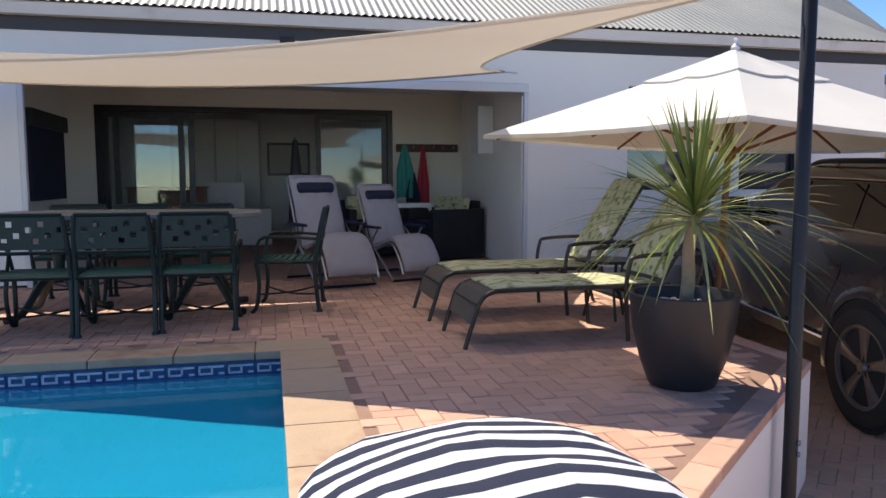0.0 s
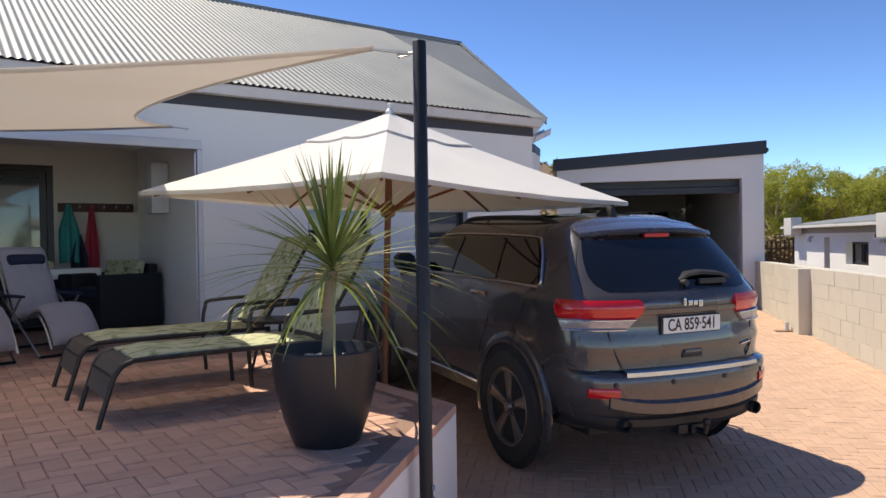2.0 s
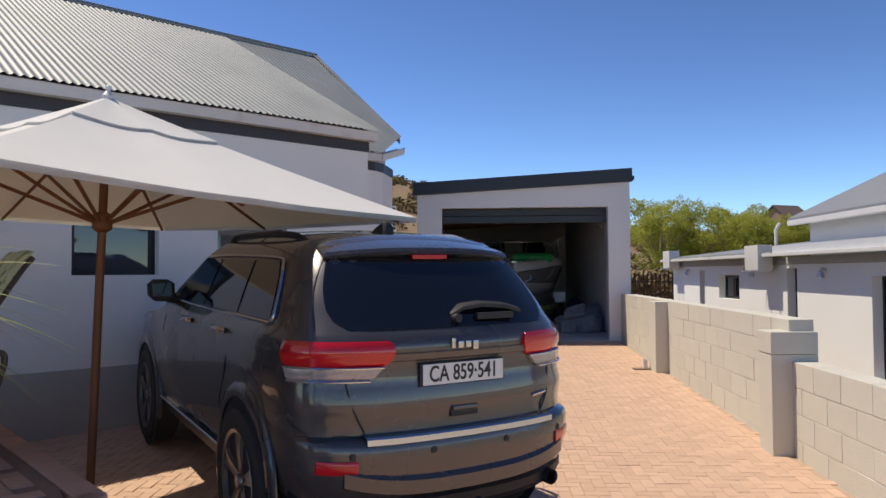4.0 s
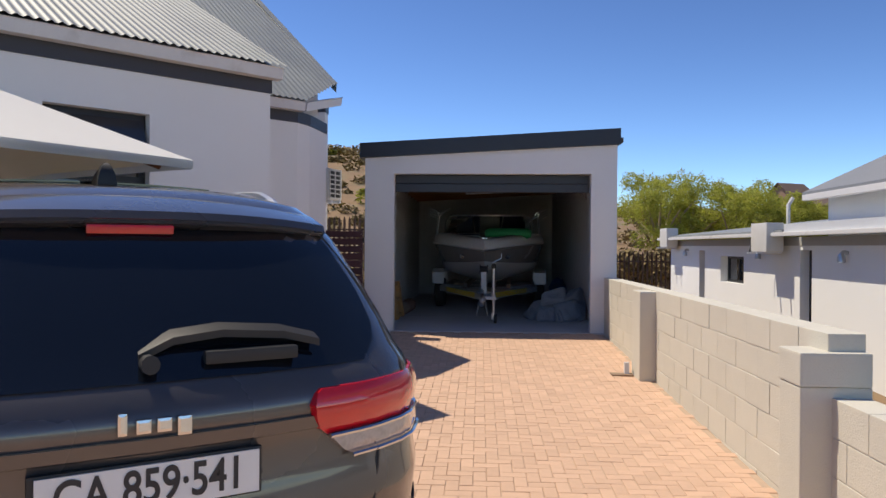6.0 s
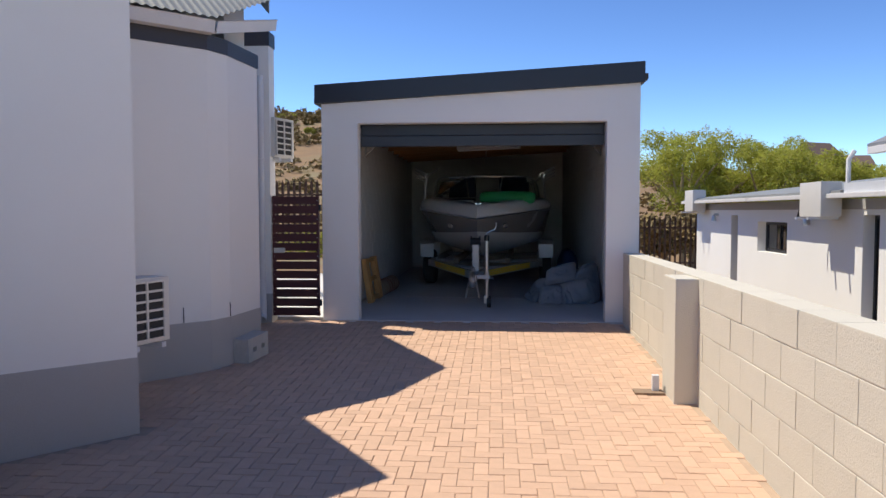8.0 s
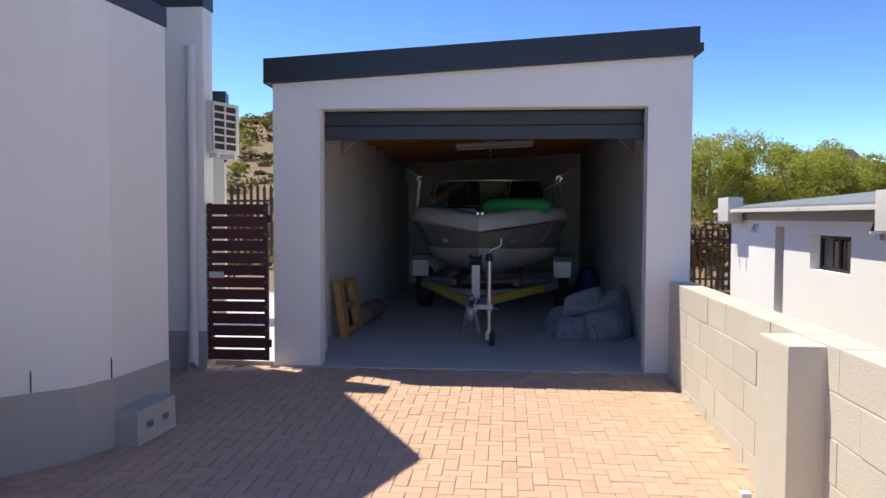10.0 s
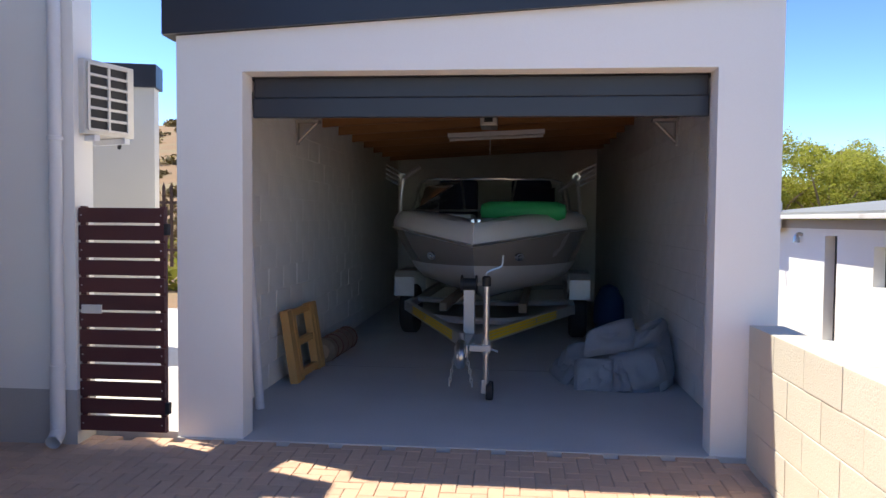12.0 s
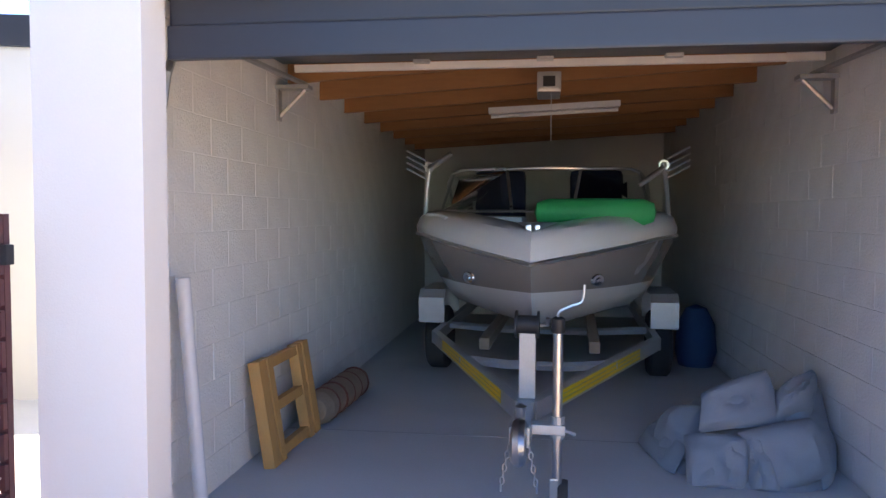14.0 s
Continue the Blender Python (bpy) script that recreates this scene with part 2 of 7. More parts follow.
# ---- driveway base and herringbone pavers ----
def build_driveway():
    bm = B()
    ys = [-6, 14.22]
    for y0, y1 in zip(ys, ys[1:]):
        vs = []
        for y, dz in ((y0, 0), (y1, 0)):
            z = ground_z(y)
            vs.append([bm.verts.new((x, y, z + h)) for x, h in ((-8, -0.10), (4.2, -0.10), (4.2, -0.006), (-8, -0.006))])
        skin(bm, vs)
    return struct("road", bm, JOINT, "brick-paved driveway")


driveway = build_driveway()


def herringbone(x0, x1, y0, y1, w, keep):
    """Cells of a right-angled herringbone: (x, y, length along x, length along y)."""
    for i in range(int(x0 / w) - 1, int(x1 / w) + 2):
        for j in range(int(y0 / w) - 1, int(y1 / w) + 2):
            k = (i - j) % 4
            if k == 0:
                r = (i * w, j * w, 2 * w, w)
            elif k == 3:
                r = (i * w, j * w, w, 2 * w)
            else:
                continue
            if keep(r[0] + r[2] / 2, r[1] + r[3] / 2):
                yield r


def brick_mesh(bm, cx, cy, cz, lx, ly, h, slope=0.0, gap=0.0020, ch=0.0035, tilt=0.0):
    a, b = lx / 2 - gap, ly / 2 - gap
    lo, mid, top = [], [], []
    for sx, sy in ((-1, -1), (1, -1), (1, 1), (-1, 1)):
        for lst, inset, z in ((lo, 0, -h), (mid, 0, -ch), (top, ch, 0)):
            x, y = sx * (a - inset), sy * (b - inset)
            lst.append(bm.verts.new((cx + x, cy + y, cz + z + slope * y + tilt * x)))
    skin(bm, [lo, mid, top], True, False)
    bm.faces.new(top)

# ---- garage ----
GX0, GX1, GY = 0.36, 4.02, 14.29
OX0, OX1, OZ = 0.785, 3.65, 2.835
GF = 0.535
GD = 22.6


def build_garage():
    bm = B()
    wall_with_holes(bm, GX0, GX1, GY, GY + 0.17, 0.3, 3.0, [(OX0, OX1, 0.3, OZ)])
    # sloping top of the front wall
    prism_pts = [(GX0, 3.0), (GX1, 3.0), (GX1, 3.26), (GX0, 3.06)]
    skin(bm, [[bm.verts.new((x, y, z)) for x, z in prism_pts] for y in (GY, GY + 0.17)])
    struct("wall_garage_front", bm, WHITE, "white plastered garage front wall")
    bm = B()
    box(bm, GX0, GY + 0.17, 0.3, GX0 + 0.12, GD, 3.12)
    west = struct("wall_garage_west", bm, [BAGGED], "bagged block garage side wall")
    bm = B()
    box(bm, GX1 - 0.12, GY + 0.17, 0.3, GX1, GD, 3.30)
    east = struct("wall_garage_east", bm, [BAGGED], "bagged block garage side wall")
    bm = B()
    box(bm, GX0, GD, 0.3, GX1, GD + 0.2, 3.28)
    struct("wall_garage_back", bm, [BAGGED], "bagged block garage back wall")
    bm = B()
    box(bm, GX0, GY - 0.02, 0.3, GX1, GD, GF)
    struct("floor_garage", bm, CONCRETE, "grey screeded garage floor")
    # roof sheet, coloured near-black for the unlit space above the beams
    bm = B()
    skin(bm, [[bm.verts.new((x, y, z)) for x, z in ((GX0 - 0.08, 3.06), (GX1 + 0.08, 3.29), (GX1 + 0.08, 3.36), (GX0 - 0.08, 3.13))] for y in (GY - 0.02, GD + 0.3)])
    struct("ceiling_garage", bm, SHADESHEET, "sheet garage roof seen from below")
    # fascia board, raised at one end
    bm = B()
    skin(bm, [[bm.verts.new((x, y, z)) for x, z in ((GX0 - 0.07, 3.06), (GX1 + 0.04, 3.255), (GX1 + 0.04, 3.49), (GX0 - 0.07, 3.275))] for y in (GY - 0.05, GY - 0.022)])
    struct("trim_garage_fascia", bm, CHARCOAL, "charcoal fascia board across the garage roof edge")
    return west, east


WEST, EAST = build_garage()
bm = B()
box(bm, GX0 + 0.13, 16.62, GF + 0.0005, GX1 - 0.13, 16.632, GF + 0.003)
struct("trim_floor_joint", bm, PLINTH, "filled joint across the garage floor")


# ---- house ----
EAVE = 3.40
RV, RZ = 4.05, 5.6
UEND = 1.72


def build_house():
    holes = [(-9.25, -4.42, TZ, 2.83), (-3.28, -2.5, 1.72, 2.84), (-1.9, -1.1, 1.72, 2.84)]
    bm = B()
    wall_with_holes(bm, -14.0, 0.0, 0.0, 0.22, 0.88, EAVE - 0.14, [(a, b, max(c, 0.88), d) for a, b, c, d in holes])
    struct("wall_house_front", bm, WHITE, "white plastered house front wall", HOUSE)
    bm = B()
    box(bm, -4.42, -0.004, 0.0, 0.004, 0.22, 0.88)
    struct("wall_house_plinth", bm, PLINTH, "grey painted plinth of the house", HOUSE)
    # return and recessed wing with its splayed end
    outline = [(0.0, 0.22), (0.0, 1.22), (1.02, 1.22), (1.25, 1.33), (1.73, 1.72), (1.25, 2.2), (1.25, 2.5), (-0.3, 2.5), (-0.3, 0.22)]
    bm = B()
    prism(bm, outline, 0.88, EAVE - 0.1)
    struct("wall_house_wing", bm, WHITE, "white plastered rounded wing of the house", HOUSE)
    bm = B()
    prism(bm, [(0.004, 0.22), (0.004, 1.215), (1.02, 1.215), (1.252, 1.325), (1.736, 1.72), (1.25, 2.2), (1.25, 2.5), (-0.3, 2.5), (-0.3, 0.22)], 0.1, 0.88)
    struct("wall_wing_plinth", bm, PLINTH, "grey painted plinth of the wing", HOUSE)
    # wall in line with the gate
    bm = B()
    box(bm, -2.6, 14.1, 0.86, -0.2, 14.3, 3.70)
    struct("wall_side", bm, WHITE, "white plastered side wall beside the gate")
    bm = B()
    box(bm, -2.6, 14.096, 0.2, -0.196, 14.304, 0.86)
    struct("wall_side_plinth", bm, PLINTH, "grey painted plinth of the side wall")
    bm = B()
    box(bm, -2.6, 14.09, 3.70, -0.19, 14.31, 3.86)
    struct("trim_side_band", bm, BLACKBAND, "charcoal band on the side wall")
    # closed body behind
    bm = B()
    box(bm, -14.0, 8.0, 0.0, 1.2, 8.2, EAVE)
    box(bm, -14.2, 0.0, 0.0, -14.0, 8.2, EAVE)
    box(bm, 1.0, 2.5, 0.0, 1.2, 8.0, EAVE)
    struct("wall_house_rear", bm, WHITE, "white plastered rear walls of the house", HOUSE)
    # dark bands below the eaves
    bm = B()
    box(bm, -14.0, -0.012, 3.17, 0.012, 0.0, 3.30)
    box(bm, 0.0, -0.012, 3.17, 0.012, 1.205, 3.30)
    struct("trim_band", bm, BLACKBAND, "charcoal painted band below the eaves", HOUSE)
    bm = B()
    prism(bm, [(0.012, 1.21), (1.02, 1.21), (1.255, 1.32), (1.745, 1.72), (1.73, 1.72), (1.25, 1.335), (1.02, 1.225), (0.012, 1.225)], 3.17, 3.30)
    struct("trim_wing_band", bm, BLACKBAND, "charcoal painted band below the wing eaves", HOUSE)
    # gutters
    for name, pts in (("trim_gutter", [(-14.0, -0.09), (0.06, -0.09)]), ("trim_wing_gutter", [(0.02, 1.13), (1.04, 1.13), (1.86, 1.64)])):
        bm = B()
        for (ua, va), (ub, vb) in zip(pts, pts[1:]):
            d = Vector((ub - ua, vb - va, 0)).normalized()
            n = Vector((-d.y, d.x, 0))
            rings = []
            for q in ((ua, va), (ub, vb)):
                c = Vector((*q, 3.34 + max(0.0, q[0] - 1.04) * 0.30))
                rings.append([bm.verts.new(c + n * a + Vector((0, 0, b))) for a, b in ((0.07, -0.05), (-0.035, -0.05), (-0.05, 0.04), (-0.06, 0.05), (-0.045, 0.055), (-0.03, -0.035), (0.06, -0.035), (0.07, 0.05))])
            skin(bm, rings)
        struct(name, bm, GUTTER, "white gutter under the roof edge", HOUSE)


def corrugated(bm, u0, u1, v0, z0, v1, z1, wave=0.076, amp=0.0115, seg=6, skew=None):
    n = int((u1 - u0) / wave * seg)
    L0, L1 = [], []
    s = Vector((0, z0 - z1, v1 - v0)).normalized()
    for i in range(n + 1):
        u = u0 + (u1 - u0) * i / n
        h = amp * math.sin(2 * math.pi * u / wave)
        k = max(0.0, u - skew) * 0.70 / (v1 - v0) if skew is not None else 0.0
        L0.append(bm.verts.new((u, v0 + (v1 - v0) * k + s.y * h * -1, z0 + (z1 - z0) * k + s.z * h)))
        L1.append(bm.verts.new((u, v1 + s.y * h * -1, z1 + s.z * h)))
    skin(bm, [L0, L1], False, False)


def build_roof():
    bm = B()
    corrugated(bm, -14.2, 0.08, -0.16, EAVE + 0.01, RV, RZ)
    ob = struct("roof", bm, GALV, "corrugated galvanised steel roof", HOUSE, smooth=True)
    bm = B()
    corrugated(bm, 0.10, UEND + 0.1, 1.06, EAVE + 0.01, RV, RZ, skew=1.04)
    struct("roof_wing", bm, GALV, "corrugated galvanised steel wing roof", HOUSE, smooth=True)
    bm = B()
    corrugated(bm, -14.2, UEND + 0.1, 2 * RV + 0.16, EAVE + 0.01, RV, RZ)
    struct("roof_back", bm, GALV, "corrugated galvanised steel back roof", HOUSE, smooth=True)
    # closing triangle between the two slopes, the gable and the ridge cap
    bm = B()
    a = [(-0.10, EAVE - 0.05), (1.06, EAVE - 0.05), (RV, RZ - 0.03)]
    skin(bm, [[bm.verts.new((u, v, z)) for v, z in a] for u in (0.04, 0.085)])
    struct("trim_roof_step", bm, GALV, "galvanised flashing between roof slopes", HOUSE)
    bm = B()
    lo = [(1.62, 1.75, EAVE - 0.10), (1.62, 2 * RV - 0.3, EAVE - 0.10), (1.62, RV, RZ - 0.06), (1.62, 1.75, 3.85)]
    skin(bm, [[bm.verts.new((u + du, v, z)) for u, v, z in lo] for du in (-0.2, 0.0)])
    struct("wall_gable", bm, WHITE, "white plastered gable wall", HOUSE)
    bm = B()
    for v0, z0 in ((1.02, EAVE + 0.02),):
        d = Vector((0, RV - v0, RZ - z0)).normalized()
        skin(bm, [[bm.verts.new((uu - 0.06 + x, v, z + h)) for x, h in ((0, 0.03), (0.10, 0.03), (0.10, -0.10), (0.09, -0.10), (0.09, 0.02), (0, 0.02))] for uu, v, z in ((1.80, 1.66, 3.80), (UEND + 0.10, RV, RZ + 0.01))])
    struct("trim_barge", bm, GALV, "galvanised barge flashing on the gable edge", HOUSE)
    bm = B()
    tube(bm, [(-14.2, RV, RZ + 0.0), (UEND + 0.13, RV, RZ + 0.0)], 0.055, 8)
    struct("trim_ridge", bm, GALV, "galvanised ridge cap", HOUSE, smooth=True)


build_house()
build_roof()


# ---- terrace ----
PU, PV = -7.01, -3.10     # pool's inner corner, along the house


def build_terrace():
    bm = B()
    prism(bm, [(-14, PV), (-4.25, PV), (-4.25, 0.0), (-14, 0.0)], 0.0, TZ - 0.007)
    prism(bm, [(PU, -6.45), (-6.5, -5.98), (-4.40, -4.05), (-4.25, PV - 0.001), (PU, PV - 0.001)], 0.0, TZ - 0.007)
    prism(bm, [(-14, -6.45), (PU - 0.001, -6.45), (PU - 0.001, -5.75), (-14, -5.75)], 0.0, TZ - 0.007)
    struct("floor_terrace", bm, TJOINT, "raised terrace slab", HOUSE)


build_terrace()
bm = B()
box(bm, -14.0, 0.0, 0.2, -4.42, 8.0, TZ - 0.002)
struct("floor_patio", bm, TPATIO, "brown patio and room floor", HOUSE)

# ---- boundary wall of painted blocks ----
WX = 3.83


def build_boundary_wall():
    wall = thing("boundary_wall", "cream painted block boundary wall with stepped piers", "wall", kind="structure")
    mesh_cache = {}

    def block(L, D, Hh):
        key = (round(L, 3), round(D, 3), round(Hh, 3))
        if key not in mesh_cache:
            bm = B()
            box(bm, -L / 2 + 0.003, -D / 2, 0.003, L / 2 - 0.003, D / 2, Hh - 0.003, bevel=0.0045)
            me = bpy.data.meshes.new("block")
            bmesh.ops.recalc_face_normals(bm, faces=bm.faces)
            bm.to_mesh(me)
            bm.free()
            me.materials.append(BLOCK)
            mesh_cache[key] = me
        return mesh_cache[key]

    random.seed(4)
    # runs along y: from, to, top
    runs = [(-3.0, 7.45, 1.02), (7.45, 14.2, 1.34)]
    for y0, y1, top in runs:
        bm = B()
        bot = ground_z(y0) - 0.15
        box(bm, WX + 0.004, y0, bot, WX + 0.186, y1, top - 0.006)
        part("core", bm, MORTAR, wall)
        z = top
        row = 0
        while z > ground_z(y0) - 0.1:
            z -= 0.197
            y = y1 - (0.0 if row % 2 == 0 else 0.2)
            if row % 2:
                me = block(0.2, 0.19, 0.197)
                ob = new("block", me)
                ob.parent = wall
                ob.matrix_basis = pose(WX + 0.095, y1 - 0.1, z, 0, 0, 90)
            while y > y0 + 0.05:
                L = min(0.4, y - y0)
                ob = new("block", block(L, 0.19, 0.197))
                ob.parent = wall
                ob.matrix_basis = pose(WX + 0.095 + random.uniform(-0.002, 0.002), y - L / 2, z, 0, 0, 90)
                y -= L
            row += 1
    return wall


wall = build_boundary_wall()


def build_pier(name, y0, y1, top, cap):
    bm = B()
    box(bm, WX - 0.16, y0, ground_z(y0) - 0.1, WX + 0.2, y1, top, bevel=0.012)
    part("pier", bm, BLOCK, wall, "plastered wall pier")
    if cap:
        bm = B()
        box(bm, WX - 0.165, y0 - 0.01, top + 0.002, WX + 0.195, y1 + 0.01, top + 0.175, bevel=0.012)
        part("pier_cap", bm, BLOCK, wall, "square block cap on the pier")


build_pier("pier", 11.12, 11.50, 1.325, False)
build_pier("pier", 7.40, 7.66, 1.07, True)

# ---- materials of the things ----
CARPAINT = mat("granite_car_paint", (0.085, 0.077, 0.077), 0.27, 0.4, vary=0.05, scale=2, fine=400, bump=0.0, coat=0.9)
CARBLACK = mat("black_car_plastic", (0.018, 0.018, 0.02), 0.55, vary=0.1, scale=20, bump=0.05)
CARGLASS = mat("tinted_car_glass", (0.006, 0.008, 0.012), 0.02, vary=0.02, bump=0.0, spec=0.7)
CHROME = mat("chrome", (0.60, 0.61, 0.63), 0.17, 1.0, vary=0.03, bump=0.0)
REDLENS = mat("red_lamp_lens", (0.62, 0.008, 0.015), 0.12, vary=0.08, scale=20, bump=0.0, coat=0.8)
CLEARLENS = mat("clear_lamp_lens", (0.40, 0.36, 0.36), 0.10, 0.3, vary=0.25, scale=40, bump=0.1, coat=0.8)
TYRE = mat("tyre_rubber", (0.045, 0.041, 0.039), 0.85, vary=0.15, scale=12, bump=0.25)
RIM = mat("grey_alloy", (0.22, 0.20, 0.19), 0.34, 0.7, vary=0.06, bump=0.0)
PLATE = mat("white_number_plate", (0.75, 0.75, 0.74), 0.35, vary=0.03, bump=0.0)
INK = mat("black_print", (0.02, 0.02, 0.025), 0.5, vary=0.05, bump=0.0)
STEELBAR = mat("bronze_powder_coat", (0.045, 0.036, 0.030), 0.4, 0.3, vary=0.1, bump=0.04)
SLING = mat("brown_sling_mesh", (0.10, 0.085, 0.075), 0.8, vary=0.12, scale=30, fine=300, bump=0.3)
LEAFCLOTH = mat("leaf_print_cushion", (0.55, 0.56, 0.36), 0.9, vary=0.10, scale=44, fine=200, bump=0.3, stain=(0.17, 0.21, 0.09), stain_at=0.50, stretch=(0.5, 1, 1))
CANVAS = mat("white_umbrella_canvas", (0.88, 0.86, 0.82), 0.9, vary=0.04, scale=3, fine=400, bump=0.15, stain=(0.70, 0.66, 0.60), stain_at=0.66)
TEAK = mat("teak_wood", (0.24, 0.085, 0.032), 0.5, vary=0.18, scale=4, fine=60, bump=0.12, stretch=(1, 1, 0.12))
SAIL = mat("cream_shade_cloth", (0.49, 0.445, 0.40), 0.9, vary=0.06, scale=2.5, fine=300, bump=0.25)
BLACKPOLE = mat("black_steel_pole", (0.018, 0.018, 0.022), 0.45, 0.2, vary=0.12, bump=0.04)
POT = mat("charcoal_glazed_pot", (0.022, 0.022, 0.026), 0.42, vary=0.12, scale=5, bump=0.05)
PEBBLE = mat("white_pebbles", (0.66, 0.65, 0.62), 0.7, vary=0.15, scale=30, island=0.15)
LEAF = mat("green_blade_leaf", (0.25, 0.30, 0.085), 0.5, vary=0.22, scale=8, bump=0.05, island=0.35)
LEAFOLD = mat("yellowed_blade_leaf", (0.46, 0.42, 0.16), 0.6, vary=0.2, scale=8, bump=0.05, island=0.3)
BARK = mat("pale_palm_trunk", (0.32, 0.24, 0.15), 0.9, vary=0.25, scale=20, bump=0.6)
NAVY = mat("navy_fabric", (0.018, 0.024, 0.055), 0.9, vary=0.1, scale=20, fine=250, bump=0.3)
BAGWHITE = mat("white_beanbag_fabric", (0.72, 0.72, 0.74), 0.85, vary=0.05, scale=8, fine=250, bump=0.25)
GREYCUSH = mat("grey_quilted_cushion", (0.36, 0.34, 0.37), 0.9, vary=0.06, scale=14, fine=220, bump=0.3)
GREENIRON = mat("dark_green_cast_iron", (0.006, 0.016, 0.016), 0.42, 0.2, vary=0.2, scale=15, bump=0.1)
GREENCUSH = mat("green_seat_slats", (0.015, 0.095, 0.07), 0.45, vary=0.15, scale=15, bump=0.2)
WICKER = mat("black_wicker", (0.012, 0.013, 0.018), 0.6, vary=0.2, scale=60, fine=160, bump=0.6)
TABLETOP = mat("grey_table_top", (0.16, 0.17, 0.175), 0.45, vary=0.1, scale=5)
GELCOAT = mat("white_gelcoat", (0.74, 0.73, 0.70), 0.22, vary=0.04, scale=2, bump=0.0, coat=0.5)
TAUPE = mat("taupe_hull_stripe", (0.28, 0.245, 0.215), 0.25, vary=0.05, scale=2, bump=0.0, coat=0.5)
BOATGREY = mat("grey_boat_vinyl", (0.42, 0.44, 0.45), 0.6, vary=0.05, scale=10, bump=0.1)
GREENMAT = mat("green_foam_tube", (0.02, 0.36, 0.11), 0.6, vary=0.08, scale=8, bump=0.1)
GALVSTEEL = mat("galvanised_trailer_steel", (0.48, 0.48, 0.47), 0.45, 0.6, vary=0.12, scale=8, fine=80, bump=0.08)
YELLOW = mat("yellow_reflective_tape", (0.80, 0.55, 0.02), 0.4, vary=0.06, scale=20, bump=0.0)
TARP = mat("grey_folded_tarpaulin", (0.29, 0.31, 0.335), 0.8, vary=0.12, scale=4, fine=200, bump=0.25)
PINEPALE = mat("yellow_pine_crate", (0.56, 0.30, 0.10), 0.6, vary=0.16, scale=5, fine=60, bump=0.15, stretch=(1, 1, 0.15), rand=0.1)
SACK = mat("brown_woven_sack", (0.28, 0.20, 0.14), 0.9, vary=0.2, scale=20, bump=0.4)
REDWOOD = mat("maroon_slat", (0.085, 0.025, 0.026), 0.45, vary=0.12, scale=6, fine=80, bump=0.08, stretch=(0.2, 1, 1), rand=0.1)
ACWHITE = mat("ivory_ac_casing", (0.68, 0.66, 0.62), 0.45, vary=0.05, bump=0.02, stain=(0.55, 0.51, 0.46), stain_at=0.66)
ACDARK = mat("dark_grille_gap", (0.03, 0.03, 0.032), 0.7, bump=0.0)
RUST = mat("rusty_palisade", (0.055, 0.028, 0.02), 0.7, vary=0.3, scale=12, bump=0.2)
CINDER = mat("raw_cement_block", (0.52, 0.50, 0.46), 0.95, vary=0.15, scale=20, fine=120, bump=0.6)
BUSH = mat("green_foliage", (0.33, 0.32, 0.06), 0.7, vary=0.2, scale=3, island=0.25, bump=0.1)
BUSHDRY = mat("dry_scrub_foliage", (0.21, 0.15, 0.06), 0.8, vary=0.25, scale=3, island=0.4, bump=0.1)
TILE = mat("blue_tile", (0.02, 0.09, 0.22), 0.2, vary=0.1, scale=20, bump=0.0)
TILEW = mat("white_tile", (0.62, 0.70, 0.74), 0.2, vary=0.05, bump=0.0)
TEAL = mat("teal_towel", (0.04, 0.30, 0.28), 0.95, vary=0.12, scale=20, bump=0.4)
CORAL = mat("coral_towel", (0.48, 0.05, 0.08), 0.95, vary=0.12, scale=20, bump=0.4)
BROWNRAIL = mat("dark_wood_rail", (0.06, 0.025, 0.018), 0.5, vary=0.15, bump=0.08)
KITCHEN = mat("white_cupboard", (0.62, 0.61, 0.60), 0.4, vary=0.03, bump=0.0)
BROWNWOOD = mat("red_brown_wood", (0.16, 0.05, 0.03), 0.4, vary=0.15, scale=5, stretch=(1, 1, 0.2))
SILVER = mat("brushed_steel", (0.55, 0.55, 0.55), 0.3, 1.0, vary=0.06, bump=0.02)
BLUEBAG = mat("blue_nylon", (0.02, 0.07, 0.16), 0.7, vary=0.1, bump=0.15)
PIER = mat("plastered_pier", (0.60, 0.575, 0.50), 0.85, vary=0.05, scale=3, fine=110, bump=0.25)
CLEAR = glass("clear_glass")


def let_light_through(m, share, colour, pores=0.0):
    """Cloth that the sun shines through."""
    nt = m.node_tree
    p = nt.nodes["Principled BSDF"]
    out = nt.nodes["Material Output"]
    tr = nt.nodes.new("ShaderNodeBsdfTranslucent")
    tr.inputs[0].default_value = (*colour, 1)
    mx = nt.nodes.new("ShaderNodeMixShader")
    mx.inputs[0].default_value = share
    nt.links.new(p.outputs[0], mx.inputs[1])
    nt.links.new(tr.outputs[0], mx.inputs[2])
    last = mx
    if pores:
        tp = nt.nodes.new("ShaderNodeBsdfTransparent")
        last = nt.nodes.new("ShaderNodeMixShader")
        last.inputs[0].default_value = pores
        nt.links.new(mx.outputs[0], last.inputs[1])
        nt.links.new(tp.outputs[0], last.inputs[2])
    nt.links.new(last.outputs[0], out.inputs[0])


let_light_through(SAIL, 0.5, (0.80, 0.72, 0.62), 0.25)
let_light_through(CANVAS, 0.22, (0.80, 0.72, 0.62))
let_light_through(LEAF, 0.35, (0.25, 0.35, 0.08))
let_light_through(BUSH, 0.5, (0.42, 0.46, 0.08))


# ---- parked car ----
def interp(x, table):
    for (a, fa), (b, fb) in zip(table, table[1:]):
        if x <= b:
            return fa + (fb - fa) * max(0.0, (x - a) / (b - a))
    return table[-1][1]


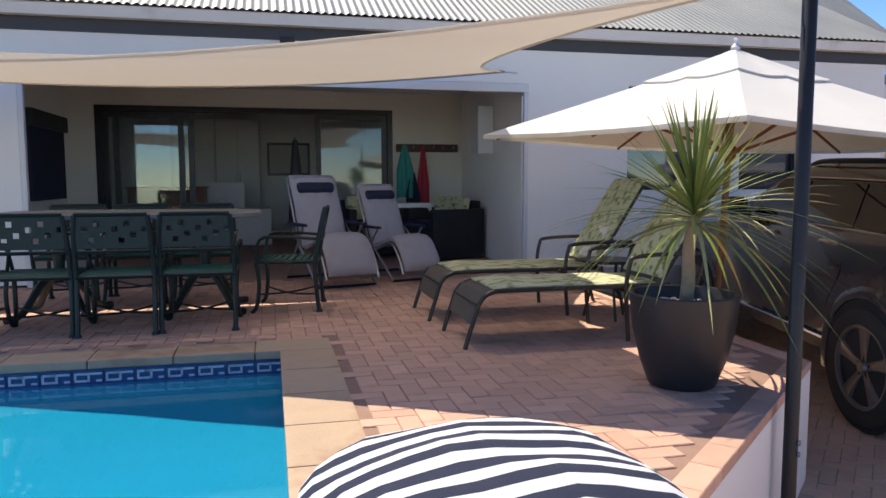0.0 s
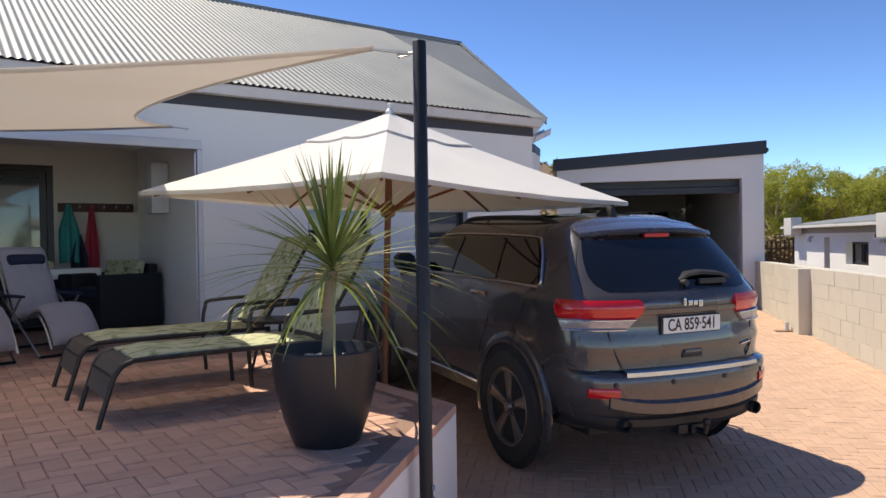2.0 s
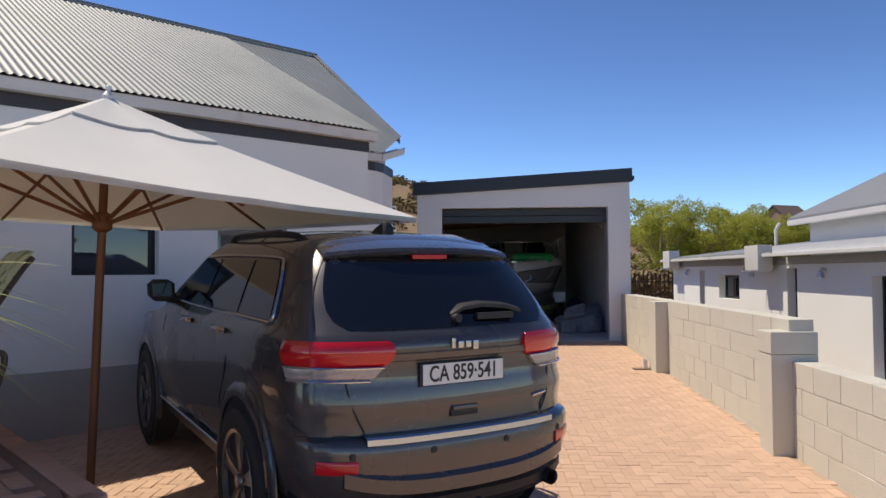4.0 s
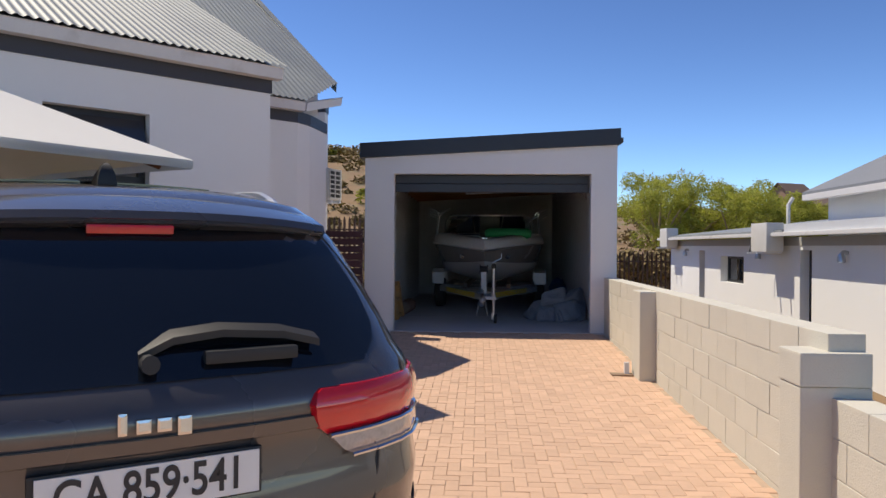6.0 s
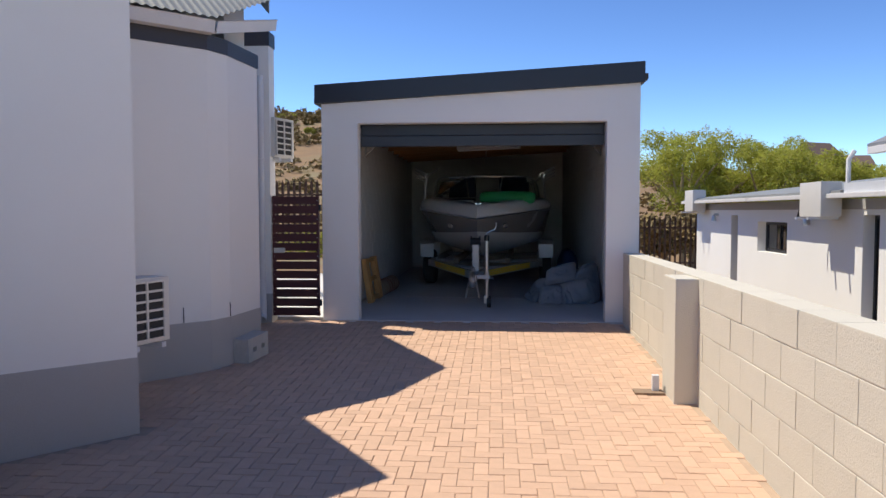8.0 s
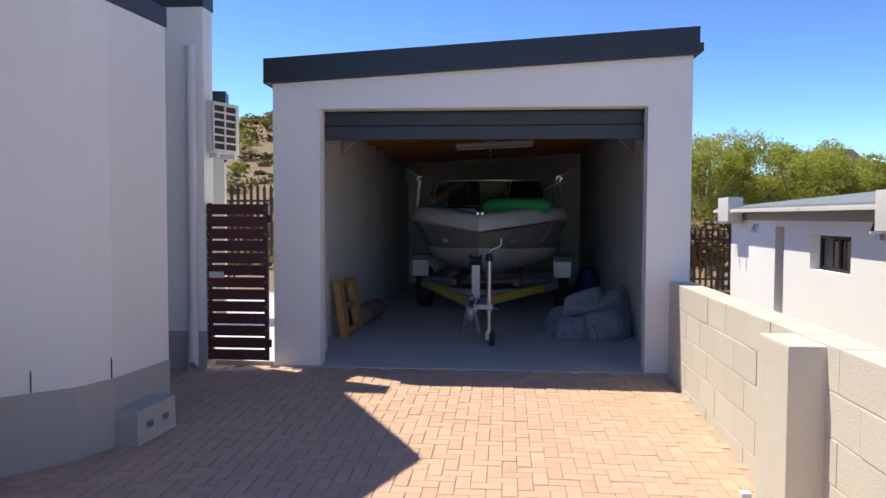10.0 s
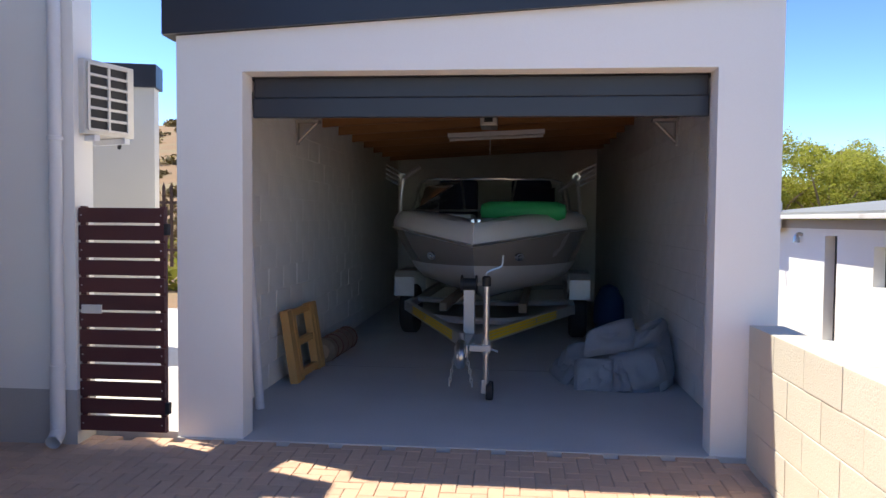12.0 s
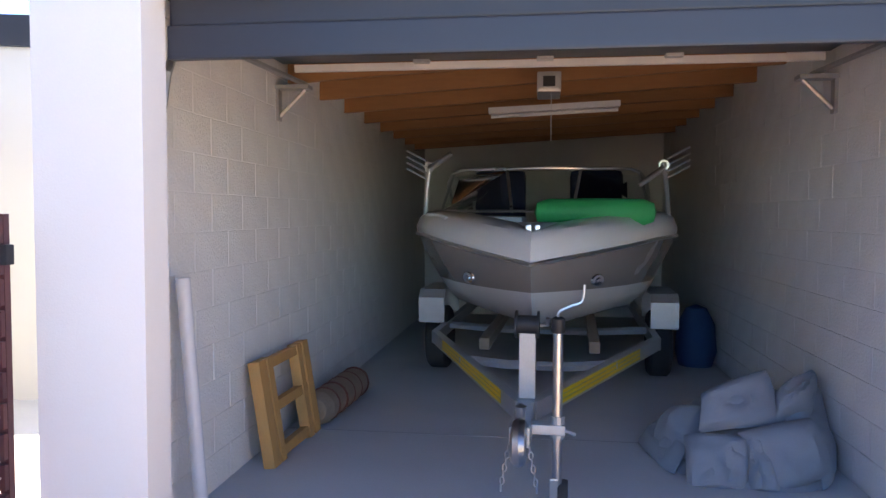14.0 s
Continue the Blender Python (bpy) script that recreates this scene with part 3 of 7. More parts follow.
# half width, tail line and nose line of the body by height; the plan of its rear corner
CAR_W = [(0.36, 0.79), (0.46, 0.835), (0.62, 0.868), (0.80, 0.880), (1.00, 0.880), (1.12, 0.866), (1.20, 0.840), (1.24, 0.812), (1.40, 0.748), (1.54, 0.684), (1.60, 0.648), (1.64, 0.600), (1.68, 0.46), (1.70, 0.25), (1.705, 0.0)]
CAR_TAIL = [(0.36, 0.19), (0.42, 0.09), (0.47, 0.035), (0.52, 0.012), (0.60, 0.0), (0.715, 0.0), (0.735, 0.015), (0.752, 0.07), (0.80, 0.078), (0.86, 0.066), (0.90, 0.062), (0.96, 0.085), (1.08, 0.092), (1.12, 0.074), (1.17, 0.080), (1.21, 0.115), (1.25, 0.155), (1.40, 0.275), (1.54, 0.395), (1.60, 0.47), (1.64, 0.53), (1.68, 0.66), (1.70, 0.95), (1.705, 1.3)]
CAR_NOSE = [(0.36, 4.30), (0.50, 4.46), (0.80, 4.47), (0.96, 4.38), (1.04, 4.10), (1.10, 3.50), (1.14, 3.12), (1.24, 2.98), (1.54, 2.42), (1.64, 2.20), (1.705, 1.9)]
CAR_PLAN = [(0.0, 0.0), (0.3, 0.008), (0.5, 0.026), (0.66, 0.056), (0.79, 0.104), (0.88, 0.16), (0.945, 0.24), (0.985, 0.36), (1.0, 0.55)]


def car_w(z):
    return interp(z, CAR_W)


def car_tail(z):
    return interp(z, CAR_TAIL)


def car_tuck(z):
    """How far the rear corner is rounded: less round the glass."""
    return interp(z, [(0.36, 1.0), (1.12, 1.0), (1.30, 0.72), (1.705, 0.62)])


def tail_at(x, z, off=0.0):
    w = max(0.05, car_w(z))
    return Vector((x, car_tail(z) + interp(min(1.0, abs(x) / w), CAR_PLAN) * car_tuck(z) - off, z))


def side_at(y, z, s, off=0.0):
    back = (y - car_tail(z)) / car_tuck(z)
    f = interp(max(0.0, back), [(b, a) for a, b in CAR_PLAN]) if back < 0.55 else 1.0
    f *= interp(y, [(3.3, 1.0), (3.9, 0.975), (4.3, 0.90), (4.5, 0.78)])
    return Vector((s * (car_w(z) * f + off), y, z))


def thin(bm, outer, push, mi=0):
    """A thin solid from a face loop and the push that gives it thickness."""
    a = [bm.verts.new(p) for p in outer]
    b = [bm.verts.new(Vector(p) + push) for p in outer]
    skin(bm, [a, b], True, True, mi)


def strip(bm, rows, push, mi=0):
    """A thin curved solid from rows of points."""
    A_ = [[bm.verts.new(p) for p in r] for r in rows]
    C_ = [[bm.verts.new(Vector(p) + push) for p in r] for r in rows]
    skin(bm, A_, False, False, mi)
    skin(bm, C_, False, False, mi)
    n = len(A_[0])
    for i in range(n - 1):
        bm.faces.new((A_[0][i], A_[0][i + 1], C_[0][i + 1], C_[0][i])).material_index = mi
        bm.faces.new((A_[-1][i], A_[-1][i + 1], C_[-1][i + 1], C_[-1][i])).material_index = mi
    for i in range(len(A_) - 1):
        for k in (0, n - 1):
            bm.faces.new((A_[i][k], A_[i + 1][k], C_[i + 1][k], C_[i][k])).material_index = mi


def build_wheel(car, x, y, side):
    bm = B()
    R = 0.385
    lathe(bm, [(0.27, -0.11), (0.34, -0.125), (0.372, -0.105), (R, -0.07), (R, 0.07), (0.372, 0.105), (0.34, 0.122), (0.275, 0.112), (0.26, 0.0)], 40, axis="x")
    tyre = part("wheel", bm, TYRE, car, "dusty black tyre", smooth=True)
    tyre.matrix_basis = pose(x, y, R, 0, 0, 0 if side > 0 else 180)
    bm = B()
    lathe(bm, [(0.26, -0.10), (0.276, 0.10), (0.270, 0.116), (0.252, 0.108), (0.240, 0.0), (0.05, -0.01)], 36, axis="x")
    part("rim", bm, RIM, tyre, "grey alloy rim", smooth=True)
    for k in range(5):
        a0 = 2 * math.pi * k / 5 + math.pi / 2
        bm = B()
        c, s = math.cos(a0), math.sin(a0)
        rows = []
        for r, hw, h in ((0.03, 0.034, 0.088), (0.10, 0.036, 0.096), (0.18, 0.044, 0.104), (0.258, 0.064, 0.108)):
            rows.append([(h - 0.030, r * c - hw * -s, r * s - hw * c), (h, r * c - hw * 0.72 * -s, r * s - hw * 0.72 * c), (h - 0.008, r * c, r * s), (h, r * c + hw * 0.72 * -s, r * s + hw * 0.72 * c), (h - 0.030, r * c + hw * -s, r * s + hw * c)])
        strip(bm, rows, Vector((-0.022, 0, 0)))
        part("spoke", bm, RIM, tyre, smooth=True)
    bm = B()
    lathe(bm, [(0.001, 0.112), (0.032, 0.110), (0.040, 0.098), (0.042, 0.03)], 16, axis="x")
    part("hub_cap", bm, RIM, tyre, smooth=True)


def build_car(m):
    car = thing("car", "dark granite-grey SUV parked on the paving", "car", m)
    levels = [0.36, 0.42, 0.47, 0.52, 0.56, 0.60, 0.66, 0.715, 0.735, 0.752, 0.80, 0.86, 0.90, 0.96, 1.02, 1.08, 1.12, 1.17, 1.21, 1.25, 1.32, 1.40, 1.47, 1.54, 1.60, 1.64, 1.665, 1.68, 1.69, 1.70, 1.705]
    along = [0.12, 0.2, 0.3, 0.4, 0.5, 0.6, 0.7, 0.8, 0.87, 0.93, 0.97, 1.0]
    bm = B()
    rings = []
    for z in levels:
        w, y0 = max(0.02, car_w(z)), car_tail(z)
        half = [tail_at(w * a, z) for a in (0.0, 0.15, 0.3, 0.5, 0.66, 0.79, 0.88, 0.945, 0.985)]
        ys, ye = y0 + 0.55 * car_tuck(z), interp(z, CAR_NOSE)
        half += [side_at(ys + (ye - ys) * t, z, 1) for t in along]
        half.append(Vector((0.35 * half[-1].x, ye + 0.04, z)))
        rings.append([bm.verts.new(p) for p in half] + [bm.verts.new((-p.x, p.y, p.z)) for p in half[:0:-1]])
    skin(bm, rings, True, True)
    bmesh.ops.remove_doubles(bm, verts=bm.verts, dist=0.0006)
    part("body", bm, CARPAINT, car, "dark granite-grey painted body", smooth=True)

    for s in (-1, 1):
        # side windows in a bright surround
        for a, b, e, f2 in ((0.66, 1.20, 0.80, 1.24), (1.235, 1.95, 1.275, 1.93), (1.985, 2.80, 1.965, 2.36)):
            bm = B()
            rows = []
            for k in range(6):
                t = k / 5
                z = 1.245 + 0.295 * t
                y0, y1 = a + (e - a) * t, b + (f2 - b) * t
                if b < 1.3:
                    y0 += 0.05 * max(0, t - 0.7) / 0.3
                rows.append([side_at(y0 + (y1 - y0) * q / 6, z, s, 0.004) for q in range(7)])
            strip(bm, rows, Vector((s * 0.006, 0, 0)))
            part("side_window", bm, CARGLASS, car, "dark tinted side window", smooth=True)
        bm = B()
        loop = [(2.84, 1.238), (2.1, 1.232), (1.2, 1.232), (0.70, 1.232), (0.645, 1.245), (0.64, 1.29), (0.70, 1.42), (0.78, 1.52), (0.86, 1.552), (1.3, 1.562), (2.0, 1.562), (2.34, 1.548)]
        tube(bm, curve([side_at(y, z, s, 0.006) for y, z in loop], 3), 0.010, 6)
        part("window_trim", bm, CHROME, car, "bright window trim", smooth=True)
        # wheel openings with dark lining and a painted flare
        for y in (0.93, 3.66):
            bm = B()
            lathe(bm, [(0.001, 0.0), (0.435, 0.0), (0.435, 0.004), (0.001, 0.004)], 32, axis="x")
            ob = part("arch_lining", bm, ACDARK, car, "black wheel arch lining")
            ob.matrix_basis = pose(s * (0.880 if y < 2 else 0.868) - 0.002, y, 0.40)
            bm = B()
            rows = []
            for k in range(25):
                a = math.pi * (-0.10 + 1.20 * k / 24)
                row = []
                for r, off in ((0.505, -0.004), (0.49, 0.014), (0.45, 0.024), (0.425, 0.020), (0.42, -0.01)):
                    yy, zz = y + r * math.cos(a), 0.40 + r * math.sin(a)
                    x = max(car_w(max(0.4, zz)), 0.868) * (0.99 if y > 2 else 1.0)
                    row.append(Vector((s * (x + off), yy, max(0.27, zz))))
                rows.append(row)
            strip(bm, rows, Vector((-s * 0.008, 0, 0)))
            part("arch_flare", bm, CARPAINT, car, "granite-grey wheel arch flare", smooth=True)
        for y, hy in ((1.42, 1.135), (2.22, 1.13)):
            bm = B()
            tube(bm, curve([side_at(y - 0.105, hy, s, 0.004), side_at(y - 0.07, hy + 0.006, s, 0.036), side_at(y + 0.07, hy + 0.006, s, 0.036), side_at(y + 0.105, hy, s, 0.004)], 3), 0.017, 8)
            part("door_handle", bm, CHROME, car, "chrome door handle", smooth=True)
        for pts in ([(1.25, 1.23), (1.24, 1.0), (1.30, 0.86), (1.40, 0.70), (1.42, 0.42)], [(1.97, 1.23), (1.99, 0.9), (2.0, 0.42)], [(2.83, 1.23), (2.98, 1.0), (3.0, 0.42)]):
            bm = B()
            tube(bm, curve([side_at(y, z, s, -0.002) for y, z in pts], 3), 0.005, 5)
            part("door_seam", bm, ACDARK, car, "dark door seam")
        # lower door cladding with its bright strip
        bm = B()
        strip(bm, [[side_at(1.40 + 1.84 * q / 6, z, s, off) for q in range(7)] for z, off in ((0.33, -0.03), (0.36, 0.035), (0.44, 0.032), (0.47, 0.008))], Vector((-s * 0.012, 0, 0)))
        part("sill", bm, CARBLACK, car, "black sill cladding", smooth=True)
        bm = B()
        tube(bm, [side_at(1.42 + 1.78 * q / 6, 0.455, s, 0.026) for q in range(7)], 0.010, 6)
        part("sill_trim", bm, CHROME, car, "bright sill strip", smooth=True)
        # mirror
        bm = B()
        rows = [[bm.verts.new((s * (0.955 + x * k), 2.70 + y, 1.30 + z * k)) for x, z in ((-0.095, -0.055), (-0.04, -0.075), (0.05, -0.07), (0.095, -0.03), (0.10, 0.05), (0.06, 0.085), (-0.04, 0.085), (-0.09, 0.055))] for y, k in ((-0.05, 0.86), (-0.045, 1.0), (0.03, 0.98), (0.075, 0.8), (0.10, 0.45))]
        skin(bm, rows)
        tube(bm, [(s * 0.80, 2.76, 1.235), (s * 0.90, 2.73, 1.245)], 0.032, 8)
        mir = part("mirror", bm, CARBLACK, car, "dark door mirror housing", smooth=True)
        bm = B()
        thin(bm, [(s * (0.955 + x), 2.648, 1.305 + z) for x, z in ((-0.07, -0.045), (0.07, -0.04), (0.078, 0.05), (-0.065, 0.06))], Vector((0, -0.003, 0)))
        part("mirror_glass", bm, CARGLASS, mir, "mirror glass")
        # tail lamp wrapping round the corner
        def lamp_row(z, inner, reach, off):
            r = [tail_at(s * x, z, off) for x in (inner, inner + 0.10, 0.60, 0.70, 0.76)]
            for y in (0.24, 0.31, reach):
                r.append(side_at(max(y, r[-1].y + 0.012), z, s, off * 0.8))
            return r
        reds = [(1.060, 0.44, 0.37), (1.08, 0.415, 0.385), (1.11, 0.40, 0.395), (1.14, 0.395, 0.40), (1.168, 0.405, 0.40), (1.178, 0.42, 0.40)]
        bm = B()
        strip(bm, [lamp_row(z, i, r, 0.024 if 1.06 < z < 1.16 else 0.012) for z, i, r in reds], Vector((-s * 0.012, 0.03, 0)))
        lamp = part("tail_lamp", bm, REDLENS, car, "red tail lamp lens", smooth=True)
        bm = B()
        strip(bm, [lamp_row(z, i, r, o) for z, i, r, o in ((1.0, 0.52, 0.33, 0.012), (1.015, 0.49, 0.345, 0.021), (1.055, 0.45, 0.37, 0.022))], Vector((-s * 0.012, 0.03, 0)))
        part("lower_lens", bm, CLEARLENS, lamp, "clear lower lamp lens", smooth=True)
        for z, i, r in ((0.998, 0.515, 0.33), (1.057, 0.445, 0.37)):
            bm = B()
            tube(bm, lamp_row(z, i, r, 0.024), 0.006, 6)
            part("lamp_trim", bm, CHROME, lamp, "bright strip on the lamp", smooth=True)
        bm = B()
        strip(bm, [[tail_at(s * x, z, o) for x in (0.60, 0.66, 0.72, 0.77)] for z, o in ((0.595, 0.006), (0.605, 0.012), (0.645, 0.012), (0.655, 0.006))], Vector((0, 0.02, 0)))
        part("reflector", bm, REDLENS, car, "red bumper reflector", smooth=True)
        bm = B()
        lathe(bm, [(0.030, -0.03), (0.038, -0.045), (0.041, -0.04), (0.040, 0.02), (0.038, 0.10)], 18, c=(s * 0.56, 0.085, 0.425), axis="y", caps=False)
        part("exhaust_tip", bm, CARBLACK, car, "dark exhaust tip", smooth=True)
        for xx in (0.22, 0.62):
            bm = B()
            lathe(bm, [(0.001, -0.006), (0.016, -0.005), (0.018, 0.006)], 12, c=tuple(tail_at(s * xx, 0.675)), axis="y")
            part("parking_sensor", bm, CARBLACK, car)
        bm = B()
        pts = [(s * 0.545, 0.80, 1.635), (s * 0.55, 0.93, 1.668), (s * 0.56, 1.1, 1.684), (s * 0.565, 1.6, 1.69), (s * 0.56, 2.05, 1.682), (s * 0.555, 2.2, 1.65), (s * 0.55, 2.26, 1.62)]
        tube(bm, curve(pts, 4), 0.020, 8)
        part("roof_rail", bm, CARBLACK if s < 0 else SILVER, car, "roof rail", smooth=True)
        # edge of the tailgate
        bm = B()
        tube(bm, curve([tail_at(s * x, z, 0.0) for x, z in ((0.585, 1.55), (0.68, 1.40), (0.725, 1.24), (0.735, 1.175), (0.64, 1.10), (0.62, 0.98), (0.59, 0.86), (0.54, 0.765))], 3), 0.0055, 5)
        part("tailgate_seam", bm, ACDARK, car, "dark tailgate seam")
        bm = B()
        tube(bm, curve([tail_at(s * x, z, -0.001) for x, z in ((0.50, 0.752), (0.66, 0.752), (0.80, 0.77), (0.84, 0.82))], 3) , 0.006, 5)
        part("bumper_seam", bm, ACDARK, car, "dark bumper seam")
    # rear glass
    bm = B()
    rows = []
    for k in range(9):
        z = 1.225 + (1.565 - 1.225) * k / 8
        e = (0.585, 0.645, 0.66, 0.655, 0.645, 0.63, 0.61, 0.59, 0.565)[k]
        rows.append([tail_at(-e + 2 * e * q / 14, z, 0.006) for q in range(15)])
    strip(bm, rows, Vector((0, 0.006, 0)))
    part("rear_window", bm, CARGLASS, car, "dark tinted rear window", smooth=True)
    # spoiler over the glass, with the brake lamp
    bm = B()
    rows = []
    for dy, z, e in ((0.05, 1.578, 0.57), (-0.03, 1.580, 0.585), (-0.052, 1.592, 0.592), (-0.04, 1.612, 0.592), (0.05, 1.640, 0.585), (0.24, 1.672, 0.54)):
        rows.append([Vector((e * q / 8, 0.44 + dy + 0.10 * abs(q / 8) ** 3, z - 0.030 * abs(q / 8) ** 2.5)) for q in range(-8, 9)])
    strip(bm, rows, Vector((0, 0.012, -0.012)))
    sp = part("spoiler", bm, CARPAINT, car, "roof spoiler", smooth=True)
    bm = B()
    box(bm, -0.11, 0.400, 1.552, 0.11, 0.425, 1.576, bevel=0.007)
    part("brake_lamp", bm, REDLENS, sp, "red high brake lamp")
    bm = B()
    skin(bm, [[bm.verts.new(p) for p in ((-0.03 * k, 0.86 + a, z), (0.03 * k, 0.86 + a, z), (0.03 * k, 1.06 - b, z), (-0.03 * k, 1.06 - b, z))] for k, a, b, z in ((1, 0, 0, 1.695), (0.8, 0.0, 0.06, 1.73), (0.45, 0.015, 0.12, 1.755), (0.15, 0.035, 0.14, 1.765))])
    part("antenna_fin", bm, CARBLACK, car, "black antenna fin", smooth=True)
    bm = B()
    strip(bm, [[Vector((0.40 * q / 4, y, 1.712 - 0.012 * (q / 4) ** 2)) for q in range(-4, 5)] for y in (1.15, 1.6, 2.05)], Vector((0, 0, 0.006)))
    part("sunroof", bm, CARGLASS, car, "dark glass roof panel")
    # wiper: a curved shield over its arm
    bm = B()
    rows = [[Vector((x, car_tail(1.30 + dz) - o, 1.30 + dz + h)) for x, h in ((-0.02, -0.035), (0.06, 0.0), (0.18, 0.012), (0.34, 0.0), (0.44, -0.025))] for dz, o in ((0.0, 0.03), (0.018, 0.045), (0.03, 0.012))]
    strip(bm, rows, Vector((0, 0.008, 0)))
    tube(bm, [(0.0, car_tail(1.27) - 0.01, 1.262), (0.0, car_tail(1.27) - 0.05, 1.265)], 0.022, 10)
    box(bm, 0.13, car_tail(1.27) - 0.035, 1.252, 0.37, car_tail(1.27) - 0.004, 1.285, bevel=0.01)
    part("rear_wiper", bm, CARBLACK, car, "black rear wiper", smooth=True)
    # tailgate handle, ledge and bright step
    bm = B()
    box(bm, -0.085, 0.066, 0.80, 0.085, 0.09, 0.853, bevel=0.01)
    hd = part("tailgate_handle", bm, CARBLACK, car, "black tailgate handle recess")
    bm = B()
    box(bm, -0.075, 0.056, 0.832, 0.075, 0.08, 0.850, bevel=0.006)
    part("grip", bm, CARPAINT, hd)
    bm = B()
    strip(bm, [[tail_at(0.58 * q / 8, z, o) for q in range(-8, 9)] for z, o in ((1.075, 0.0), (1.085, 0.020), (1.115, 0.012))], Vector((0, 0.012, 0)))
    part("plate_ledge", bm, CARPAINT, car, "ledge over the number plate", smooth=True)
    bm = B()
    strip(bm, [[tail_at(0.56 * q / 8, 0.70, 0.0) + Vector((0, dy, z - 0.70)) for q in range(-8, 9)] for dy, z in ((-0.008, 0.722), (-0.006, 0.748), (0.004, 0.757), (0.06, 0.760))], Vector((0, 0.006, -0.004)))
    part("bumper_step", bm, CHROME, car, "bright bumper step strip", smooth=True)
    # lower bumper: dark lip, painted insert, tow bar
    bm = B()
    rows = [[tail_at(0.82 * q / 10, 0.47, o) + Vector((0, 0, z - 0.47 + 0.05 * abs(q / 10) ** 3)) for q in range(-10, 11)] for o, z in ((-0.14, 0.345), (-0.03, 0.36), (0.012, 0.40), (0.014, 0.445), (-0.004, 0.462))]
    strip(bm, rows, Vector((0, 0.02, 0)))
    part("lower_bumper", bm, CARBLACK, car, "black lower bumper", smooth=True)
    bm = B()
    rows = [[tail_at(0.66 * q / 10, 0.56, o) + Vector((0, 0, z - 0.56 + 0.06 * abs(q / 10) ** 3)) for q in range(-10, 11)] for o, z in ((-0.002, 0.472), (0.022, 0.482), (0.024, 0.545), (0.002, 0.565))]
    strip(bm, rows, Vector((0, 0.014, 0)))
    part("bumper_insert", bm, CARPAINT, car, "granite-grey bumper insert", smooth=True)
    bm = B()
    box(bm, -0.05, 0.02, 0.33, 0.05, 0.35, 0.385, bevel=0.01)
    tube(bm, [(0, 0.03, 0.35), (0, -0.05, 0.355), (0, -0.055, 0.40)], 0.018, 8)
    lathe(bm, [(0.001, -0.025), (0.02, -0.015), (0.025, 0), (0.02, 0.015), (0.001, 0.025)], 12, c=(0, -0.055, 0.42))
    box(bm, -0.16, 0.02, 0.335, -0.08, 0.09, 0.395, bevel=0.015)
    part("tow_bar", bm, CARBLACK, car, "black tow bar with ball", smooth=True)
    # number plate
    bm = B()
    box(bm, -0.258, 0.078, 0.953, 0.255, 0.094, 1.064, bevel=0.006)
    pl = part("plate_holder", bm, CARBLACK, car, "black number plate holder")
    bm = B()
    box(bm, -0.243, 0.072, 0.960, 0.246, 0.0765, 1.058)
    part("number_plate", bm, PLATE, pl, "white number plate with black characters")
    cu = bpy.data.curves.new("characters", "FONT")
    cu.body, cu.size, cu.extrude, cu.offset, cu.align_x, cu.align_y = "CA 859\u00b7541", 0.112, 0.001, 0.0016, "CENTER", "CENTER"
    tmp = new("characters_tmp", cu)
    dg = bpy.context.evaluated_depsgraph_get()
    me = bpy.data.meshes.new_from_object(tmp.evaluated_get(dg))
    bpy.data.objects.remove(tmp)
    me.materials.append(INK)
    ob = new("characters", me)
    ob.parent = pl
    ob.matrix_basis = pose(0, 0.0705, 1.008, 90, 0, 0) @ Matrix.Diagonal((0.76, 0.95, 1, 1))
    # maker's mark and badge as plain bright shapes
    bm = B()
    for x, w, z0, z1 in ((-0.07, 0.022, 1.128, 1.178), (-0.025, 0.034, 1.128, 1.160), (0.02, 0.034, 1.128, 1.160), (0.065, 0.034, 1.116, 1.160)):
        box(bm, x - w / 2, 0.060, z0, x + w / 2, 0.078, z1, bevel=0.007)
    part("emblem", bm, CHROME, car, "bright tailgate emblem")
    bm = B()
    tube(bm, [tail_at(0.46, 0.85, 0.006), tail_at(0.57, 0.862, 0.006)], 0.008, 6)
    part("badge", bm, CHROME, car, "small bright badge")
    bm = B()
    box(bm, -0.62, 0.35, 0.30, 0.62, 4.2, 0.40)
    part("underbody", bm, ACDARK, car, "dark underbody")
    for x, y, s in ((-0.796, 0.93, -1), (0.796, 0.93, 1), (-0.782, 3.66, -1), (0.782, 3.66, 1)):
        build_wheel(car, x, y, s)
    return car


car = build_car(pose(1.402, 5.142, 0.232, 1.6, -0.2, 34.5) @ pose(-0.032, 0.01, 0) @ Matrix.Diagonal((0.945, 1, 1, 1)))


